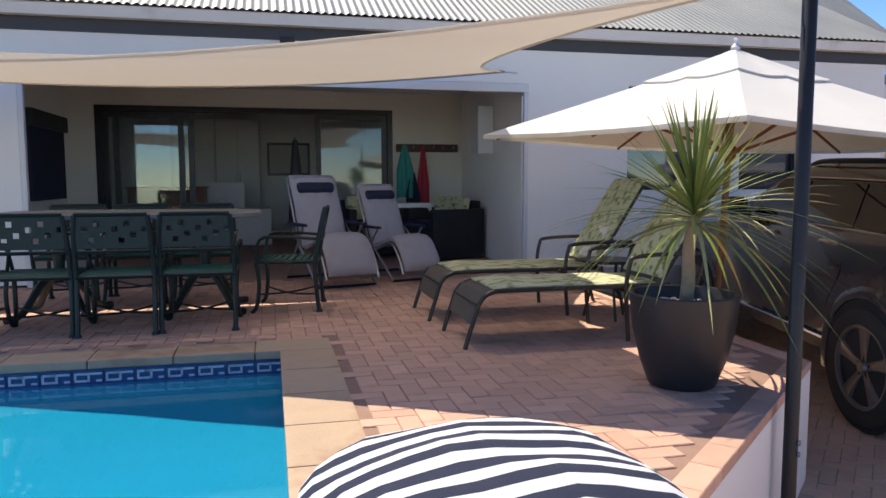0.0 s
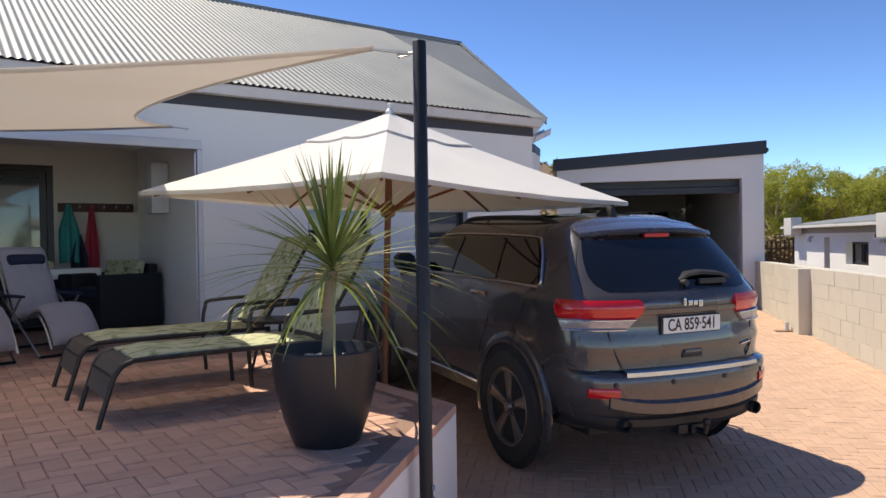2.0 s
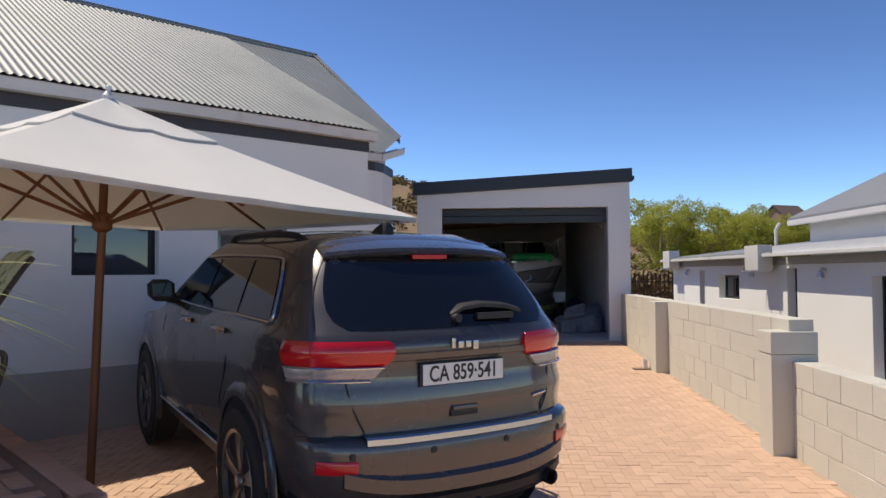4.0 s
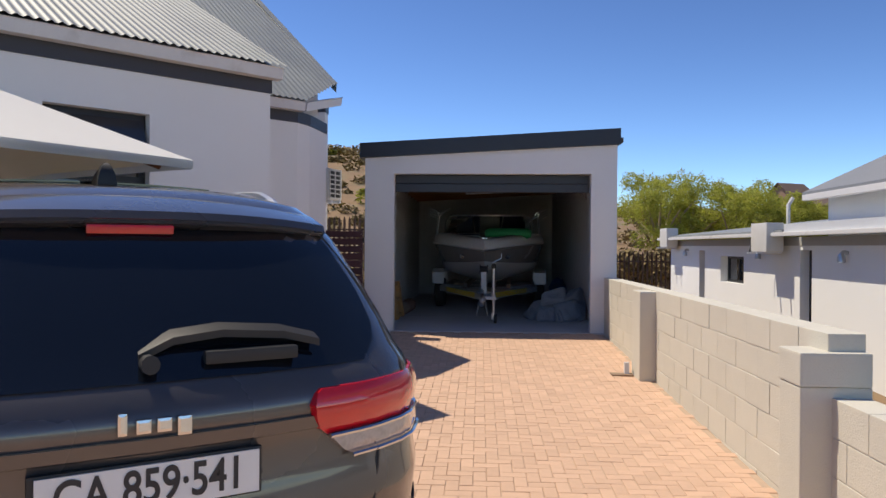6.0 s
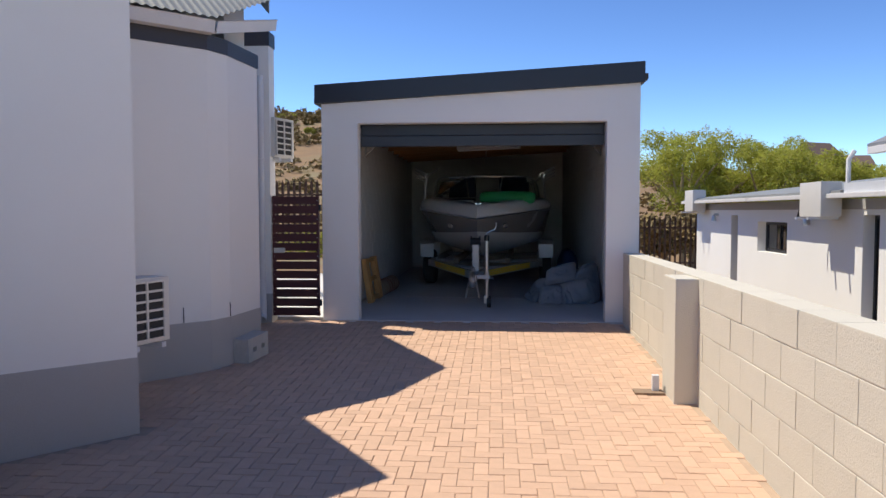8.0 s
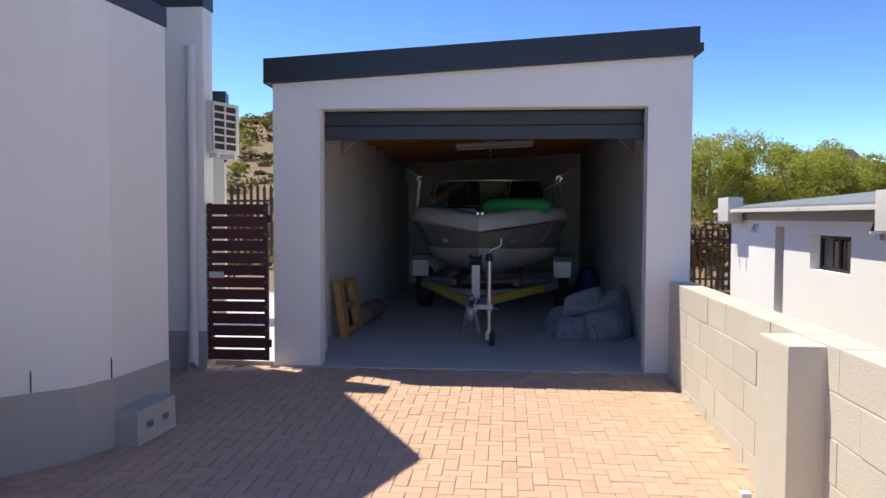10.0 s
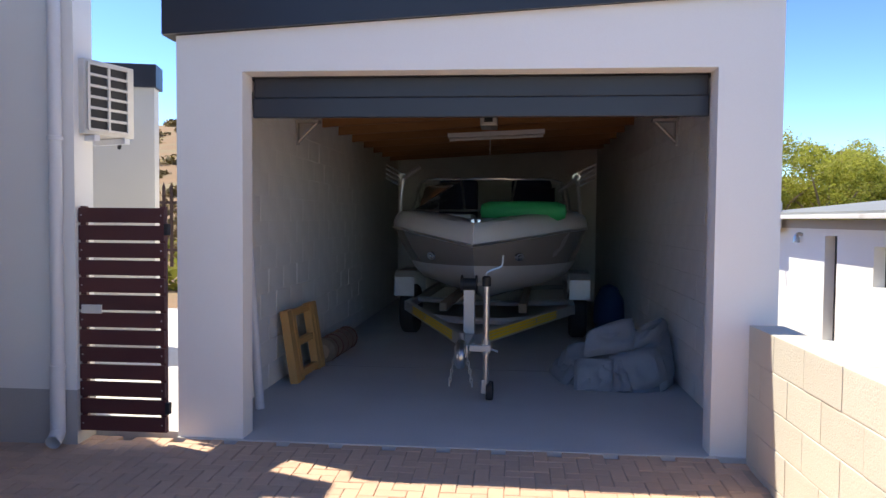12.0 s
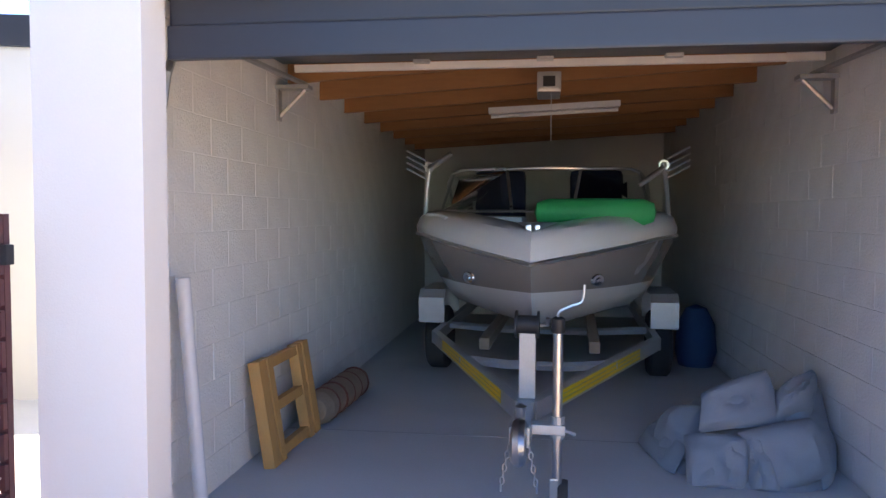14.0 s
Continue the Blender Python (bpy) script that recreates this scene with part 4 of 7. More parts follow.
# ---- terrace things ----
def build_umbrella(x, y, z0, top, turn):
    um = thing("garden_umbrella", "square white canvas garden umbrella on a leaning teak pole", "umbrella", Matrix.Translation((x, y, z0)) @ Matrix.Rotation(radians(2.0), 4, Vector((-0.46, 0.89, 0))) @ pose(0, 0, 0, 0, 0, turn))
    H = top - z0

    def reach(a):
        a = (a + math.pi / 4) % (math.pi / 2) - math.pi / 4
        return 1.30 / math.cos(a)

    def canopy(bm, r0, r1, lift, hem):
        n = 64
        rows = []
        for k in range(9):
            t = r0 + (r1 - r0) * k / 8
            row = []
            for i in range(n):
                a = 2 * math.pi * i / n + math.pi / 4
                rib = abs(math.sin(4 * a))
                r = reach(a - math.pi / 4) * t * (1 - 0.03 * rib * t)
                z = H - 0.62 * t ** 0.92 + lift - 0.035 * rib * t * (1 - t) * 2 - (0.02 * abs(math.sin(2 * a)) * t)
                row.append(bm.verts.new((r * math.cos(a - math.pi / 4), r * math.sin(a - math.pi / 4), z)))
            rows.append(row)
        if hem:
            rows.append([bm.verts.new(v.co + Vector((0, 0, -hem))) for v in rows[-1]])
        inner = [[bm.verts.new(v.co + Vector((0, 0, -0.006))) for v in r] for r in rows]
        skin(bm, rows, True, False)
        skin(bm, inner, True, False)
        skin(bm, [rows[-1], inner[-1]], True, False)

    bm = B()
    canopy(bm, 0.16, 1.0, 0.0, 0.025)
    part("canopy", bm, CANVAS, um, "white canvas canopy with hem", smooth=True)
    bm = B()
    canopy(bm, 0.02, 0.34, 0.018, 0.012)
    part("vent_cap", bm, CANVAS, um, "white canvas vent cap", smooth=True)
    bm = B()
    tube(bm, [(0, 0, 0.02), (0, 0, H - 0.05)], 0.024, 14)
    part("pole", bm, TEAK, um, "round teak pole", smooth=True)
    bm = B()
    lathe(bm, [(0.03, H), (0.035, H + 0.02), (0.012, H + 0.05), (0.02, H + 0.075), (0.001, H + 0.09)], 12)
    part("finial", bm, PALE, um, "small grey finial", smooth=True)
    bm = B()
    lathe(bm, [(0.026, H - 0.78), (0.055, H - 0.76), (0.055, H - 0.68), (0.026, H - 0.66)], 14)
    part("hub", bm, TEAK, um, "turned teak hub", smooth=True)
    bm = B()
    lathe(bm, [(0.026, H - 0.10), (0.05, H - 0.09), (0.05, H - 0.04), (0.02, H - 0.03)], 14)
    part("top_hub", bm, TEAK, um, "turned teak hub", smooth=True)
    for k in range(8):
        a = math.pi / 4 * k
        e = reach(a) * 0.94
        d = Vector((math.cos(a), math.sin(a), 0))
        ez = H - 0.62 - 0.02 * abs(math.sin(2 * (a + math.pi / 4))) - 0.03
        bm = B()
        tube(bm, [d * 0.04 + Vector((0, 0, H - 0.10)), d * e + Vector((0, 0, ez))], [0.014, 0.010], 6)
        rib = part("rib", bm, TEAK, um)
        bm = B()
        m = 0.52
        tube(bm, [d * 0.045 + Vector((0, 0, H - 0.72)), d * (e * m) + Vector((0, 0, H - 0.10 + (ez - H + 0.10) * m - 0.012))], 0.011, 6)
        part("strut", bm, TEAK, rib)
    bm = B()
    lathe(bm, [(0.24, 0.0), (0.24, 0.05), (0.20, 0.07), (0.045, 0.08), (0.04, 0.24), (0.03, 0.25)], 28)
    part("base", bm, BLACKPOLE, um, "black weighted umbrella base", smooth=True)


build_umbrella(-0.815, 5.705, ground_z(5.7), 2.75, -32)


def build_sail_pole():
    po = thing("shade_sail_post", "black steel post holding the shade sail", "post", pose(-0.045, 3.505, ground_z(3.5)))
    bm = B()
    h = 2.665 - ground_z(3.5)
    lathe(bm, [(0.03, 0.0), (0.03, h - 0.006), (0.026, h), (0.001, h)], 20)
    part("post", bm, BLACKPOLE, po, smooth=True)
    bm = B()
    tube(bm, [(-0.028, 0.0, h - 0.05), (-0.10, 0.01, h - 0.05), (-0.10, 0.03, h - 0.06), (-0.05, 0.03, h - 0.05)], 0.006, 6)
    part("eye_bolt", bm, SILVER, po, smooth=True)
    for z in (0.5, 0.55):
        bm = B()
        lathe(bm, [(0.001, 0.0), (0.012, 0.002), (0.012, 0.012)], 8, c=(0.028, -0.01, z), axis="x")
        part("bolt", bm, SILVER, po)


build_sail_pole()


def build_sail():
    t1 = HOUSE.inverted() @ Vector((-0.26, 3.51, 2.645))
    c2, c3 = Vector((-4.78, -0.28, 2.90)), Vector((-13.2, -1.0, 2.95))
    sail = thing("shade_sail", "cream shade cloth sail sagging over the terrace", "shade sail", HOUSE)
    bm = B()
    n = 26

    def edge(a, b, t, mid, bow):
        return a.lerp(b, t) + (mid - a.lerp(b, 0.5)).normalized() * bow * 4 * t * (1 - t)

    cen = (t1 + c2 + c3) / 3
    grid = []
    for i in range(n + 1):
        s = i / n
        row = []
        a = edge(t1, c2, s, cen, 0.60)
        for j in range(n + 1):
            t = j / n
            p = a.lerp(c3, t)
            # long edges bow inward, cloth sags
            side = 1 - 2 * s
            pull = 0.42 * 4 * t * (1 - t) * side
            d = (c2 - t1).normalized()
            p = p + d * pull * (0.9 if side > 0 else 0.25) + Vector((0, 0, -0.30 * 4 * t * (1 - t) * (0.35 + 0.65 * abs(side)) - 0.10 * math.sin(math.pi * s) * (1 - t)))
            p.z += 0.012 * math.sin(9 * s + 3 * t) * t
            row.append(p)
        grid.append(row)
    up = Vector((0, 0, 0.003))
    strip(bm, grid, up)
    part("cloth", bm, SAIL, sail, "cream knitted shade cloth", smooth=True)
    for pts in ([r[0] for r in grid], grid[0], grid[-1]):
        bm = B()
        tube(bm, [p + Vector((0, 0, 0.002)) for p in pts[::2]], 0.012, 6)
        part("hem", bm, SAIL, sail, "stitched hem")
    bm = B()
    tube(bm, [c2, Vector((-4.55, -0.02, 2.93))], 0.006, 6)
    part("cable", bm, SILVER, sail, "steel tension cable")
    bm = B()
    tube(bm, [t1, HOUSE.inverted() @ Vector((-0.10, 3.505, 2.615))], 0.007, 6)
    part("cable", bm, SILVER, sail, "steel tension cable")


build_sail()


def build_pot(x, y):
    pot = thing("plant_pot", "large rounded charcoal plant pot with white pebbles", "plant pot", pose(x, y, TZ) @ Matrix.Diagonal((1.04, 1.04, 1.03, 1)))
    bm = B()
    lathe(bm, [(0.001, 0.0), (0.135, 0.0), (0.15, 0.01), (0.19, 0.12), (0.225, 0.26), (0.240, 0.40), (0.243, 0.425), (0.238, 0.432), (0.225, 0.430), (0.215, 0.40), (0.205, 0.36), (0.001, 0.355)], 48)
    part("pot_shell", bm, POT, pot, smooth=True)
    bm = B()
    random.seed(8)
    for k in range(90):
        a, r = random.uniform(0, 6.283), 0.20 * math.sqrt(random.random())
        s = random.uniform(0.010, 0.02)
        lathe(bm, [(0.001, -s * 0.6), (s * 0.8, -s * 0.3), (s, 0.0), (s * 0.7, s * 0.45), (0.001, s * 0.6)], 7, c=(r * math.cos(a), r * math.sin(a), 0.362 + random.uniform(0, 0.012)))
    tagged(part("pebbles", bm, PEBBLE, pot, "white decorative pebbles", smooth=True), kind="stuff")


def build_plant(x, y, z):
    pl = thing("cordyline_plant", "spiky green cordyline with drooping yellowed lower leaves", "plant", pose(x, y, z))
    bm = B()
    tube(bm, curve([(0, 0, -0.03), (0.015, 0.0, 0.14), (0.01, 0.01, 0.28), (0.03, 0.01, 0.44)], 4), [0.034 - 0.0006 * k for k in range(13)], 10)
    part("trunk", bm, BARK, pl, "pale leaning trunk", smooth=True)
    random.seed(21)
    for k in range(130):
        t = k / 130
        az = k * 2.39996 + random.uniform(-0.3, 0.3)
        el = radians(86 - 92 * t ** 0.8 + random.uniform(-7, 7))
        L = random.uniform(0.44, 0.56) * (1.0 if t < 0.5 else 1.42)
        w = random.uniform(0.009, 0.014)
        base = Vector((0.03, 0.01, 0.54 - 0.14 * t))
        d = Vector((math.cos(az) * math.cos(el), math.sin(az) * math.cos(el), math.sin(el)))
        side = Vector((-math.sin(az), math.cos(az), 0))
        droop = 0.04 + 0.85 * max(0.0, t - 0.35) ** 1.0
        bm = B()
        rows = []
        n = 7
        for i in range(n + 1):
            s = i / n
            p = base + d * (L * s) + Vector((0, 0, -droop * L * s * s))
            ww = w * (0.55 + 0.9 * s) if s < 0.35 else w * 0.86 * (1 - ((s - 0.35) / 0.65) ** 1.6)
            nrm = side.cross(d).normalized()
            rows.append([p - side * ww, p + nrm * ww * -0.35, p + side * ww])
        g = [[bm.verts.new(q) for q in r] for r in rows]
        skin(bm, g, False, False)
        part("leaf", bm, LEAFOLD if (t > 0.62 and random.random() < 0.5) else LEAF, pl)


build_pot(-0.545, 3.64)
build_plant(-0.545, 3.66, TZ + 0.36)


def build_lounger(u, v, towel):
    lo = thing("sun_lounger", "bronze metal sun lounger with leaf-print green cushion", "sun lounger", house_m(u, v, TZ), "loungers on the terrace")
    w = 0.27
    for s in (-1, 1):
        bm = B()
        tube(bm, curve([(-0.02, s * w, 0.0), (0.03, s * w, 0.16), (0.07, s * w, 0.27), (0.14, s * w, 0.325), (0.3, s * w, 0.335), (1.28, s * w, 0.335)], 5), 0.014, 8)
        part("side_rail", bm, STEELBAR, lo, smooth=True)
        bm = B()
        tube(bm, curve([(1.0, s * (w + 0.02), 0.0), (0.98, s * (w + 0.02), 0.30), (1.0, s * (w + 0.02), 0.47), (1.06, s * (w + 0.02), 0.515), (1.42, s * (w + 0.02), 0.525), (1.50, s * (w + 0.02), 0.50), (1.46, s * w, 0.33)], 5), 0.014, 8)
        part("armrest", bm, STEELBAR, lo, smooth=True)
        bm = B()
        tube(bm, curve([(1.25, s * w, 0.335), (1.40, s * w, 0.16), (1.46, s * w, 0.0)], 4), 0.013, 8)
        part("leg", bm, STEELBAR, lo, smooth=True)
        bm = B()
        tube(bm, [(1.22, s * (w - 0.02), 0.33), (1.58, s * (w - 0.02), 0.90), (1.62, s * (w - 0.02), 0.95)], 0.013, 8)
        part("back_rail", bm, STEELBAR, lo, smooth=True)
    for x, z in ((0.06, 0.25), (1.0, 0.30), (1.27, 0.32), (1.44, 0.10)):
        bm = B()
        tube(bm, [(x, -w, z), (x, w, z)], 0.011, 8)
        part("cross_bar", bm, STEELBAR, lo, smooth=True)
    bm = B()
    prof = [(0.02, 0.14), (0.05, 0.24), (0.10, 0.31), (0.2, 0.338), (0.7, 0.322), (1.22, 0.336)]
    strip(bm, [[(x, y, z) for y in (-w + 0.01, -0.1, 0.1, w - 0.01)] for x, z in prof], Vector((0, 0, 0.006)))
    strip(bm, [[(x, y, z) for y in (-w + 0.03, 0, w - 0.03)] for x, z in ((1.22, 0.336), (1.4, 0.61), (1.6, 0.92))], Vector((-0.005, 0, 0.004)))
    part("sling", bm, SLING, lo, "brown woven sling")

    def pad(pts, thick, name):
        bm = B()
        rows, rows2 = [], []
        n = len(pts)
        for i, (x, z) in enumerate(pts):
            a, b = pts[max(i - 1, 0)], pts[min(i + 1, n - 1)]
            t = Vector((b[0] - a[0], 0, b[1] - a[1])).normalized()
            nrm = Vector((-t.z, 0, t.x))
            end = 0.45 if i in (0, n - 1) else 1.0
            rows.append([Vector((x, y, z)) + nrm * (0.004 + thick * end * (1 - 0.55 * abs(y / 0.25) ** 4) + 0.003 * math.sin(14 * x + 20 * y)) for y in [0.25 * k / 5 for k in range(-5, 6)]])
            rows2.append([Vector((x, y, z)) + nrm * 0.004 for y in [0.25 * k / 5 for k in range(-5, 6)]])
        ra = [[bm.verts.new(p) for p in r] for r in rows]
        rb = [[bm.verts.new(p) for p in r] for r in rows2]
        skin(bm, ra, False, False)
        skin(bm, rb, False, False)
        for i in range(n - 1):
            for k in (0, 10):
                bm.faces.new((ra[i][k], ra[i + 1][k], rb[i + 1][k], rb[i][k]))
        for i in (0, n - 1):
            for k in range(10):
                bm.faces.new((ra[i][k], ra[i][k + 1], rb[i][k + 1], rb[i][k]))
        part(name, bm, LEAFCLOTH, lo, "pale green leaf-print cushion", smooth=True)

    pad([(0.16, 0.334), (0.3, 0.338), (0.55, 0.335), (0.8, 0.33), (1.05, 0.334), (1.2, 0.338)], 0.032, "seat_cushion")
    pad([(1.24, 0.37), (1.32, 0.50), (1.42, 0.65), (1.52, 0.80), (1.60, 0.925), (1.63, 0.975)], 0.035, "back_cushion")
    if towel:
        bm = B()
        strip(bm, [[(x, y, z) for y in (-0.20, -0.05, 0.05)] for x, z in ((1.24, 0.40), (1.30, 0.50), (1.37, 0.62))], Vector((-0.012, 0, 0.008)))
        part("cloth_label", bm, CANVAS, lo, "white cushion underside")
    return lo


build_lounger(-5.97, -3.05, False)
build_lounger(-5.99, -2.16, True)


def build_side_table(u, v):
    ta = thing("side_table", "small dark metal side table between the loungers", "table", house_m(u, v, TZ))
    bm = B()
    lathe(bm, [(0.001, 0.40), (0.20, 0.40), (0.21, 0.41), (0.20, 0.42), (0.001, 0.42)], 24)
    part("tabletop", bm, STEELBAR, ta, smooth=True)
    for k in range(3):
        a = 2.1 * k + 0.4
        bm = B()
        tube(bm, [(0.17 * math.cos(a), 0.17 * math.sin(a), 0.0), (0.12 * math.cos(a), 0.12 * math.sin(a), 0.2), (0.16 * math.cos(a), 0.16 * math.sin(a), 0.40)], 0.010, 6)
        part("leg", bm, STEELBAR, ta, smooth=True)


build_side_table(-4.75, -2.60)


def build_beanbag(x, y, turn):
    bag = thing("bean_bag", "navy and white striped bean bag lounger on the terrace", "bean bag", pose(x, y, TZ, 0, 0, turn))
    nu, nv = 60, 28
    bm = B()
    rows = []
    for i in range(nu + 1):
        s = -1 + 2 * i / nu
        prof = (1 - abs(s) ** 2.6) ** 0.5
        row = []
        for j in range(nv):
            a = 2 * math.pi * j / nv
            yy = 0.47 * (0.35 + 0.65 * prof) * math.cos(a) * (1 if prof > 0 else 0.3)
            zz = 0.165 + 0.17 * prof * math.sin(a) * (1 if math.sin(a) > 0 else 0.95)
            if abs(s) > 0.97:
                yy *= 0.55
            zz += 0.018 * noise.noise(Vector((s * 3, math.cos(a) * 2, math.sin(a) * 2)))
            row.append(bm.verts.new((0.46 * s, yy, max(0.002, zz))))
        rows.append(row)
    for i, (r, q) in enumerate(zip(rows, rows[1:])):
        for j in range(nv):
            k = (j + 1) % nv
            f = bm.faces.new((r[j], r[k], q[k], q[j]))
            f.material_index = (i // 3) % 2
    bm.faces.new(rows[0][::-1])
    bm.faces.new(rows[-1])
    part("cover", bm, [BAGWHITE, NAVY], bag, "navy and white striped cover", smooth=True)
    bm = B()
    box(bm, 0.43, -0.06, 0.14, 0.50, 0.06, 0.19, bevel=0.02)
    part("carry_loop", bm, BAGWHITE, bag, "white carry loop")


build_beanbag(-0.50, 1.63, -40)


# ---- pool ----
def build_pool():
    bm = B()
    wl = TZ - 0.125
    skin(bm, [[bm.verts.new((PU - 9 + 0.3 * i, PV - 2.649 + 0.0883 * j, wl + 0.004 * noise.noise(Vector((i * 0.5, j * 0.5, 0))))) for i in range(31)] for j in range(31)], False, False)
    struct("water", bm, WATER, "bright blue pool water", HOUSE, smooth=True)
    bm = B()
    box(bm, PU - 9, PV, -0.4, PU, PV + 0.02, TZ - 0.02)
    box(bm, PU, PV - 2.649, -0.4, PU + 0.02, PV, TZ - 0.02)
    struct("wall_pool", bm, POOLWALL, "blue pool wall", HOUSE)
    # tile band with a meander border
    pool = thing("pool_tile_border", "blue pool waterline tiles with a white meander", "tiles", HOUSE, kind="structure")
    for k in range(20):
        u = PU - 0.16 * (k + 1)
        bm = B()
        box(bm, u + 0.002, PV - 0.008, wl - 0.03, u + 0.158, PV - 0.002, TZ - 0.045)
        t = part("tile", bm, TILE, pool)
        bm = B()
        z0, z1 = wl + 0.012, TZ - 0.062
        for a, b, c, d in ((0.01, 0.15, z1 - 0.012, z1), (0.01, 0.022, z0, z1), (0.01, 0.09, z0, z0 + 0.012), (0.078, 0.09, z0, z0 + 0.05), (0.045, 0.09, z0 + 0.038, z0 + 0.05), (0.12, 0.15, z0, z0 + 0.012)):
            box(bm, u + a, PV - 0.0115, c, u + b, PV - 0.0085, d)
        part("meander", bm, TILEW, t, "white meander line")


build_pool()


# ---- patio things ----
def build_dining_chair():
    ch = thing("dining_chair", "dark green cast-iron patio chair with slatted seat", "chair", Matrix.Identity(4), "chairs round the patio table")
    w, d = 0.24, 0.23
    for sx in (-1, 1):
        bm = B()
        tube(bm, curve([(sx * w, -d - 0.02, 0.0), (sx * w, -d, 0.2), (sx * w, -d + 0.01, 0.44), (sx * (w - 0.005), -d - 0.03, 0.7), (sx * (w - 0.02), -d - 0.07, 0.90)], 4), 0.017, 8)
        lathe(bm, [(0.026, 0.0), (0.026, 0.015), (0.017, 0.03)], 8, c=(sx * w, -d - 0.02, 0))
        part("back_leg", bm, GREENIRON, ch, smooth=True)
        bm = B()
        tube(bm, curve([(sx * (w + 0.015), d + 0.04, 0.0), (sx * w, d + 0.0, 0.06), (sx * (w - 0.01), d - 0.02, 0.25), (sx * w, d, 0.44)], 4), 0.016, 8)
        part("front_leg", bm, GREENIRON, ch, smooth=True)
        bm = B()
        tube(bm, curve([(sx * w, -d - 0.02, 0.64), (sx * (w + 0.03), 0.0, 0.66), (sx * (w + 0.03), d - 0.04, 0.64), (sx * w, d, 0.44)], 4), 0.013, 8)
        part("armrest", bm, GREENIRON, ch, smooth=True)
    bm = B()
    tube(bm, curve([(-w, -d, 0.16), (0, 0, 0.13), (w, d, 0.16)], 4), 0.009, 6)
    tube(bm, curve([(w, -d, 0.16), (0, 0, 0.14), (-w, d, 0.16)], 4), 0.009, 6)
    part("stretcher", bm, GREENIRON, ch, smooth=True)
    bm = B()
    for y in (-d, d):
        tube(bm, [(-w, y, 0.44), (w, y, 0.44)], 0.014, 8)
    for x in (-w, w):
        tube(bm, [(x, -d, 0.44), (x, d, 0.44)], 0.014, 8)
    part("seat_frame", bm, GREENIRON, ch, smooth=True)
    for k in range(8):
        bm = B()
        y = -d + 0.035 + 0.056 * k
        box(bm, -w + 0.01, y - 0.019, 0.448, w - 0.01, y + 0.019, 0.462, bevel=0.005)
        part("seat_slat", bm, GREENCUSH, ch, "green seat slat")
    # pierced back panel
    bm = B()
    y = -d - 0.03
    tube(bm, [(-w + 0.02, y - 0.04, 0.905), (w - 0.02, y - 0.04, 0.905)], 0.016, 8)
    tube(bm, [(-w + 0.01, y - 0.0, 0.63), (w - 0.01, y - 0.0, 0.63)], 0.014, 8)
    for r in range(6):
        for c in range(12):
            if (r + 2 * c) % 5 == 0 and 0 < r < 5:
                continue
            x0, z0 = -w + 0.02 + c * (2 * w - 0.04) / 12, 0.655 + 0.041 * r
            yy = y - 0.04 * (z0 - 0.63) / 0.27
            box(bm, x0, yy - 0.004, z0, x0 + (2 * w - 0.04) / 12, yy + 0.004, z0 + 0.0405)
    part("back_panel", bm, GREENIRON, ch, "pierced cast back panel", smooth=True)
    return ch


def build_dining():
    ta = thing("patio_table", "long patio table with scrolled cast-iron legs", "table", house_m(-8.05, -1.62, TZ))
    bm = B()
    rows = []
    for z, r in ((0.715, 0.98), (0.72, 1.0), (0.745, 1.0), (0.75, 0.985)):
        rows.append([bm.verts.new((0.92 * r * math.copysign(abs(math.cos(a)) ** 0.5, math.cos(a)), 0.46 * r * math.copysign(abs(math.sin(a)) ** 0.5, math.sin(a)), z)) for a in [2 * math.pi * k / 40 for k in range(40)]])
    skin(bm, rows)
    part("tabletop", bm, TABLETOP, ta, "grey table top")
    for sx in (-1, 1):
        bm = B()
        lathe(bm, [(0.05, 0.25), (0.035, 0.35), (0.05, 0.5), (0.04, 0.68), (0.12, 0.715)], 12, c=(sx * 0.5, 0, 0))
        part("pedestal", bm, GREENIRON, ta, smooth=True)
        for a in (45, 135, 225, 315):
            bm = B()
            c, s = math.cos(radians(a)), math.sin(radians(a))
            tube(bm, curve([(sx * 0.5 + 0.03 * c, 0.03 * s, 0.32), (sx * 0.5 + 0.14 * c, 0.14 * s, 0.24), (sx * 0.5 + 0.28 * c, 0.28 * s, 0.06), (sx * 0.5 + 0.40 * c, 0.40 * s, 0.03)], 4), [0.03] * 6 + [0.026] * 7, 8)
            part("leg", bm, GREENIRON, ta, smooth=True)
    ch = build_dining_chair()
    spots = [(-7.53, -2.20, 0), (-8.02, -2.22, 0), (-8.51, -2.20, 0), (-9.0, -2.21, 0), (-7.6, -0.98, 180), (-8.12, -0.97, 180), (-8.62, -0.98, 180), (-6.93, -1.62, 82)]
    first = True
    for u, v, a in spots:
        m = house_m(u, v, TZ, a)
        if first:
            ch.matrix_basis = m @ Matrix.Diagonal((0.95, 0.95, 0.85, 1))
            first = False
        else:
            copy_thing(ch, m)


build_dining()


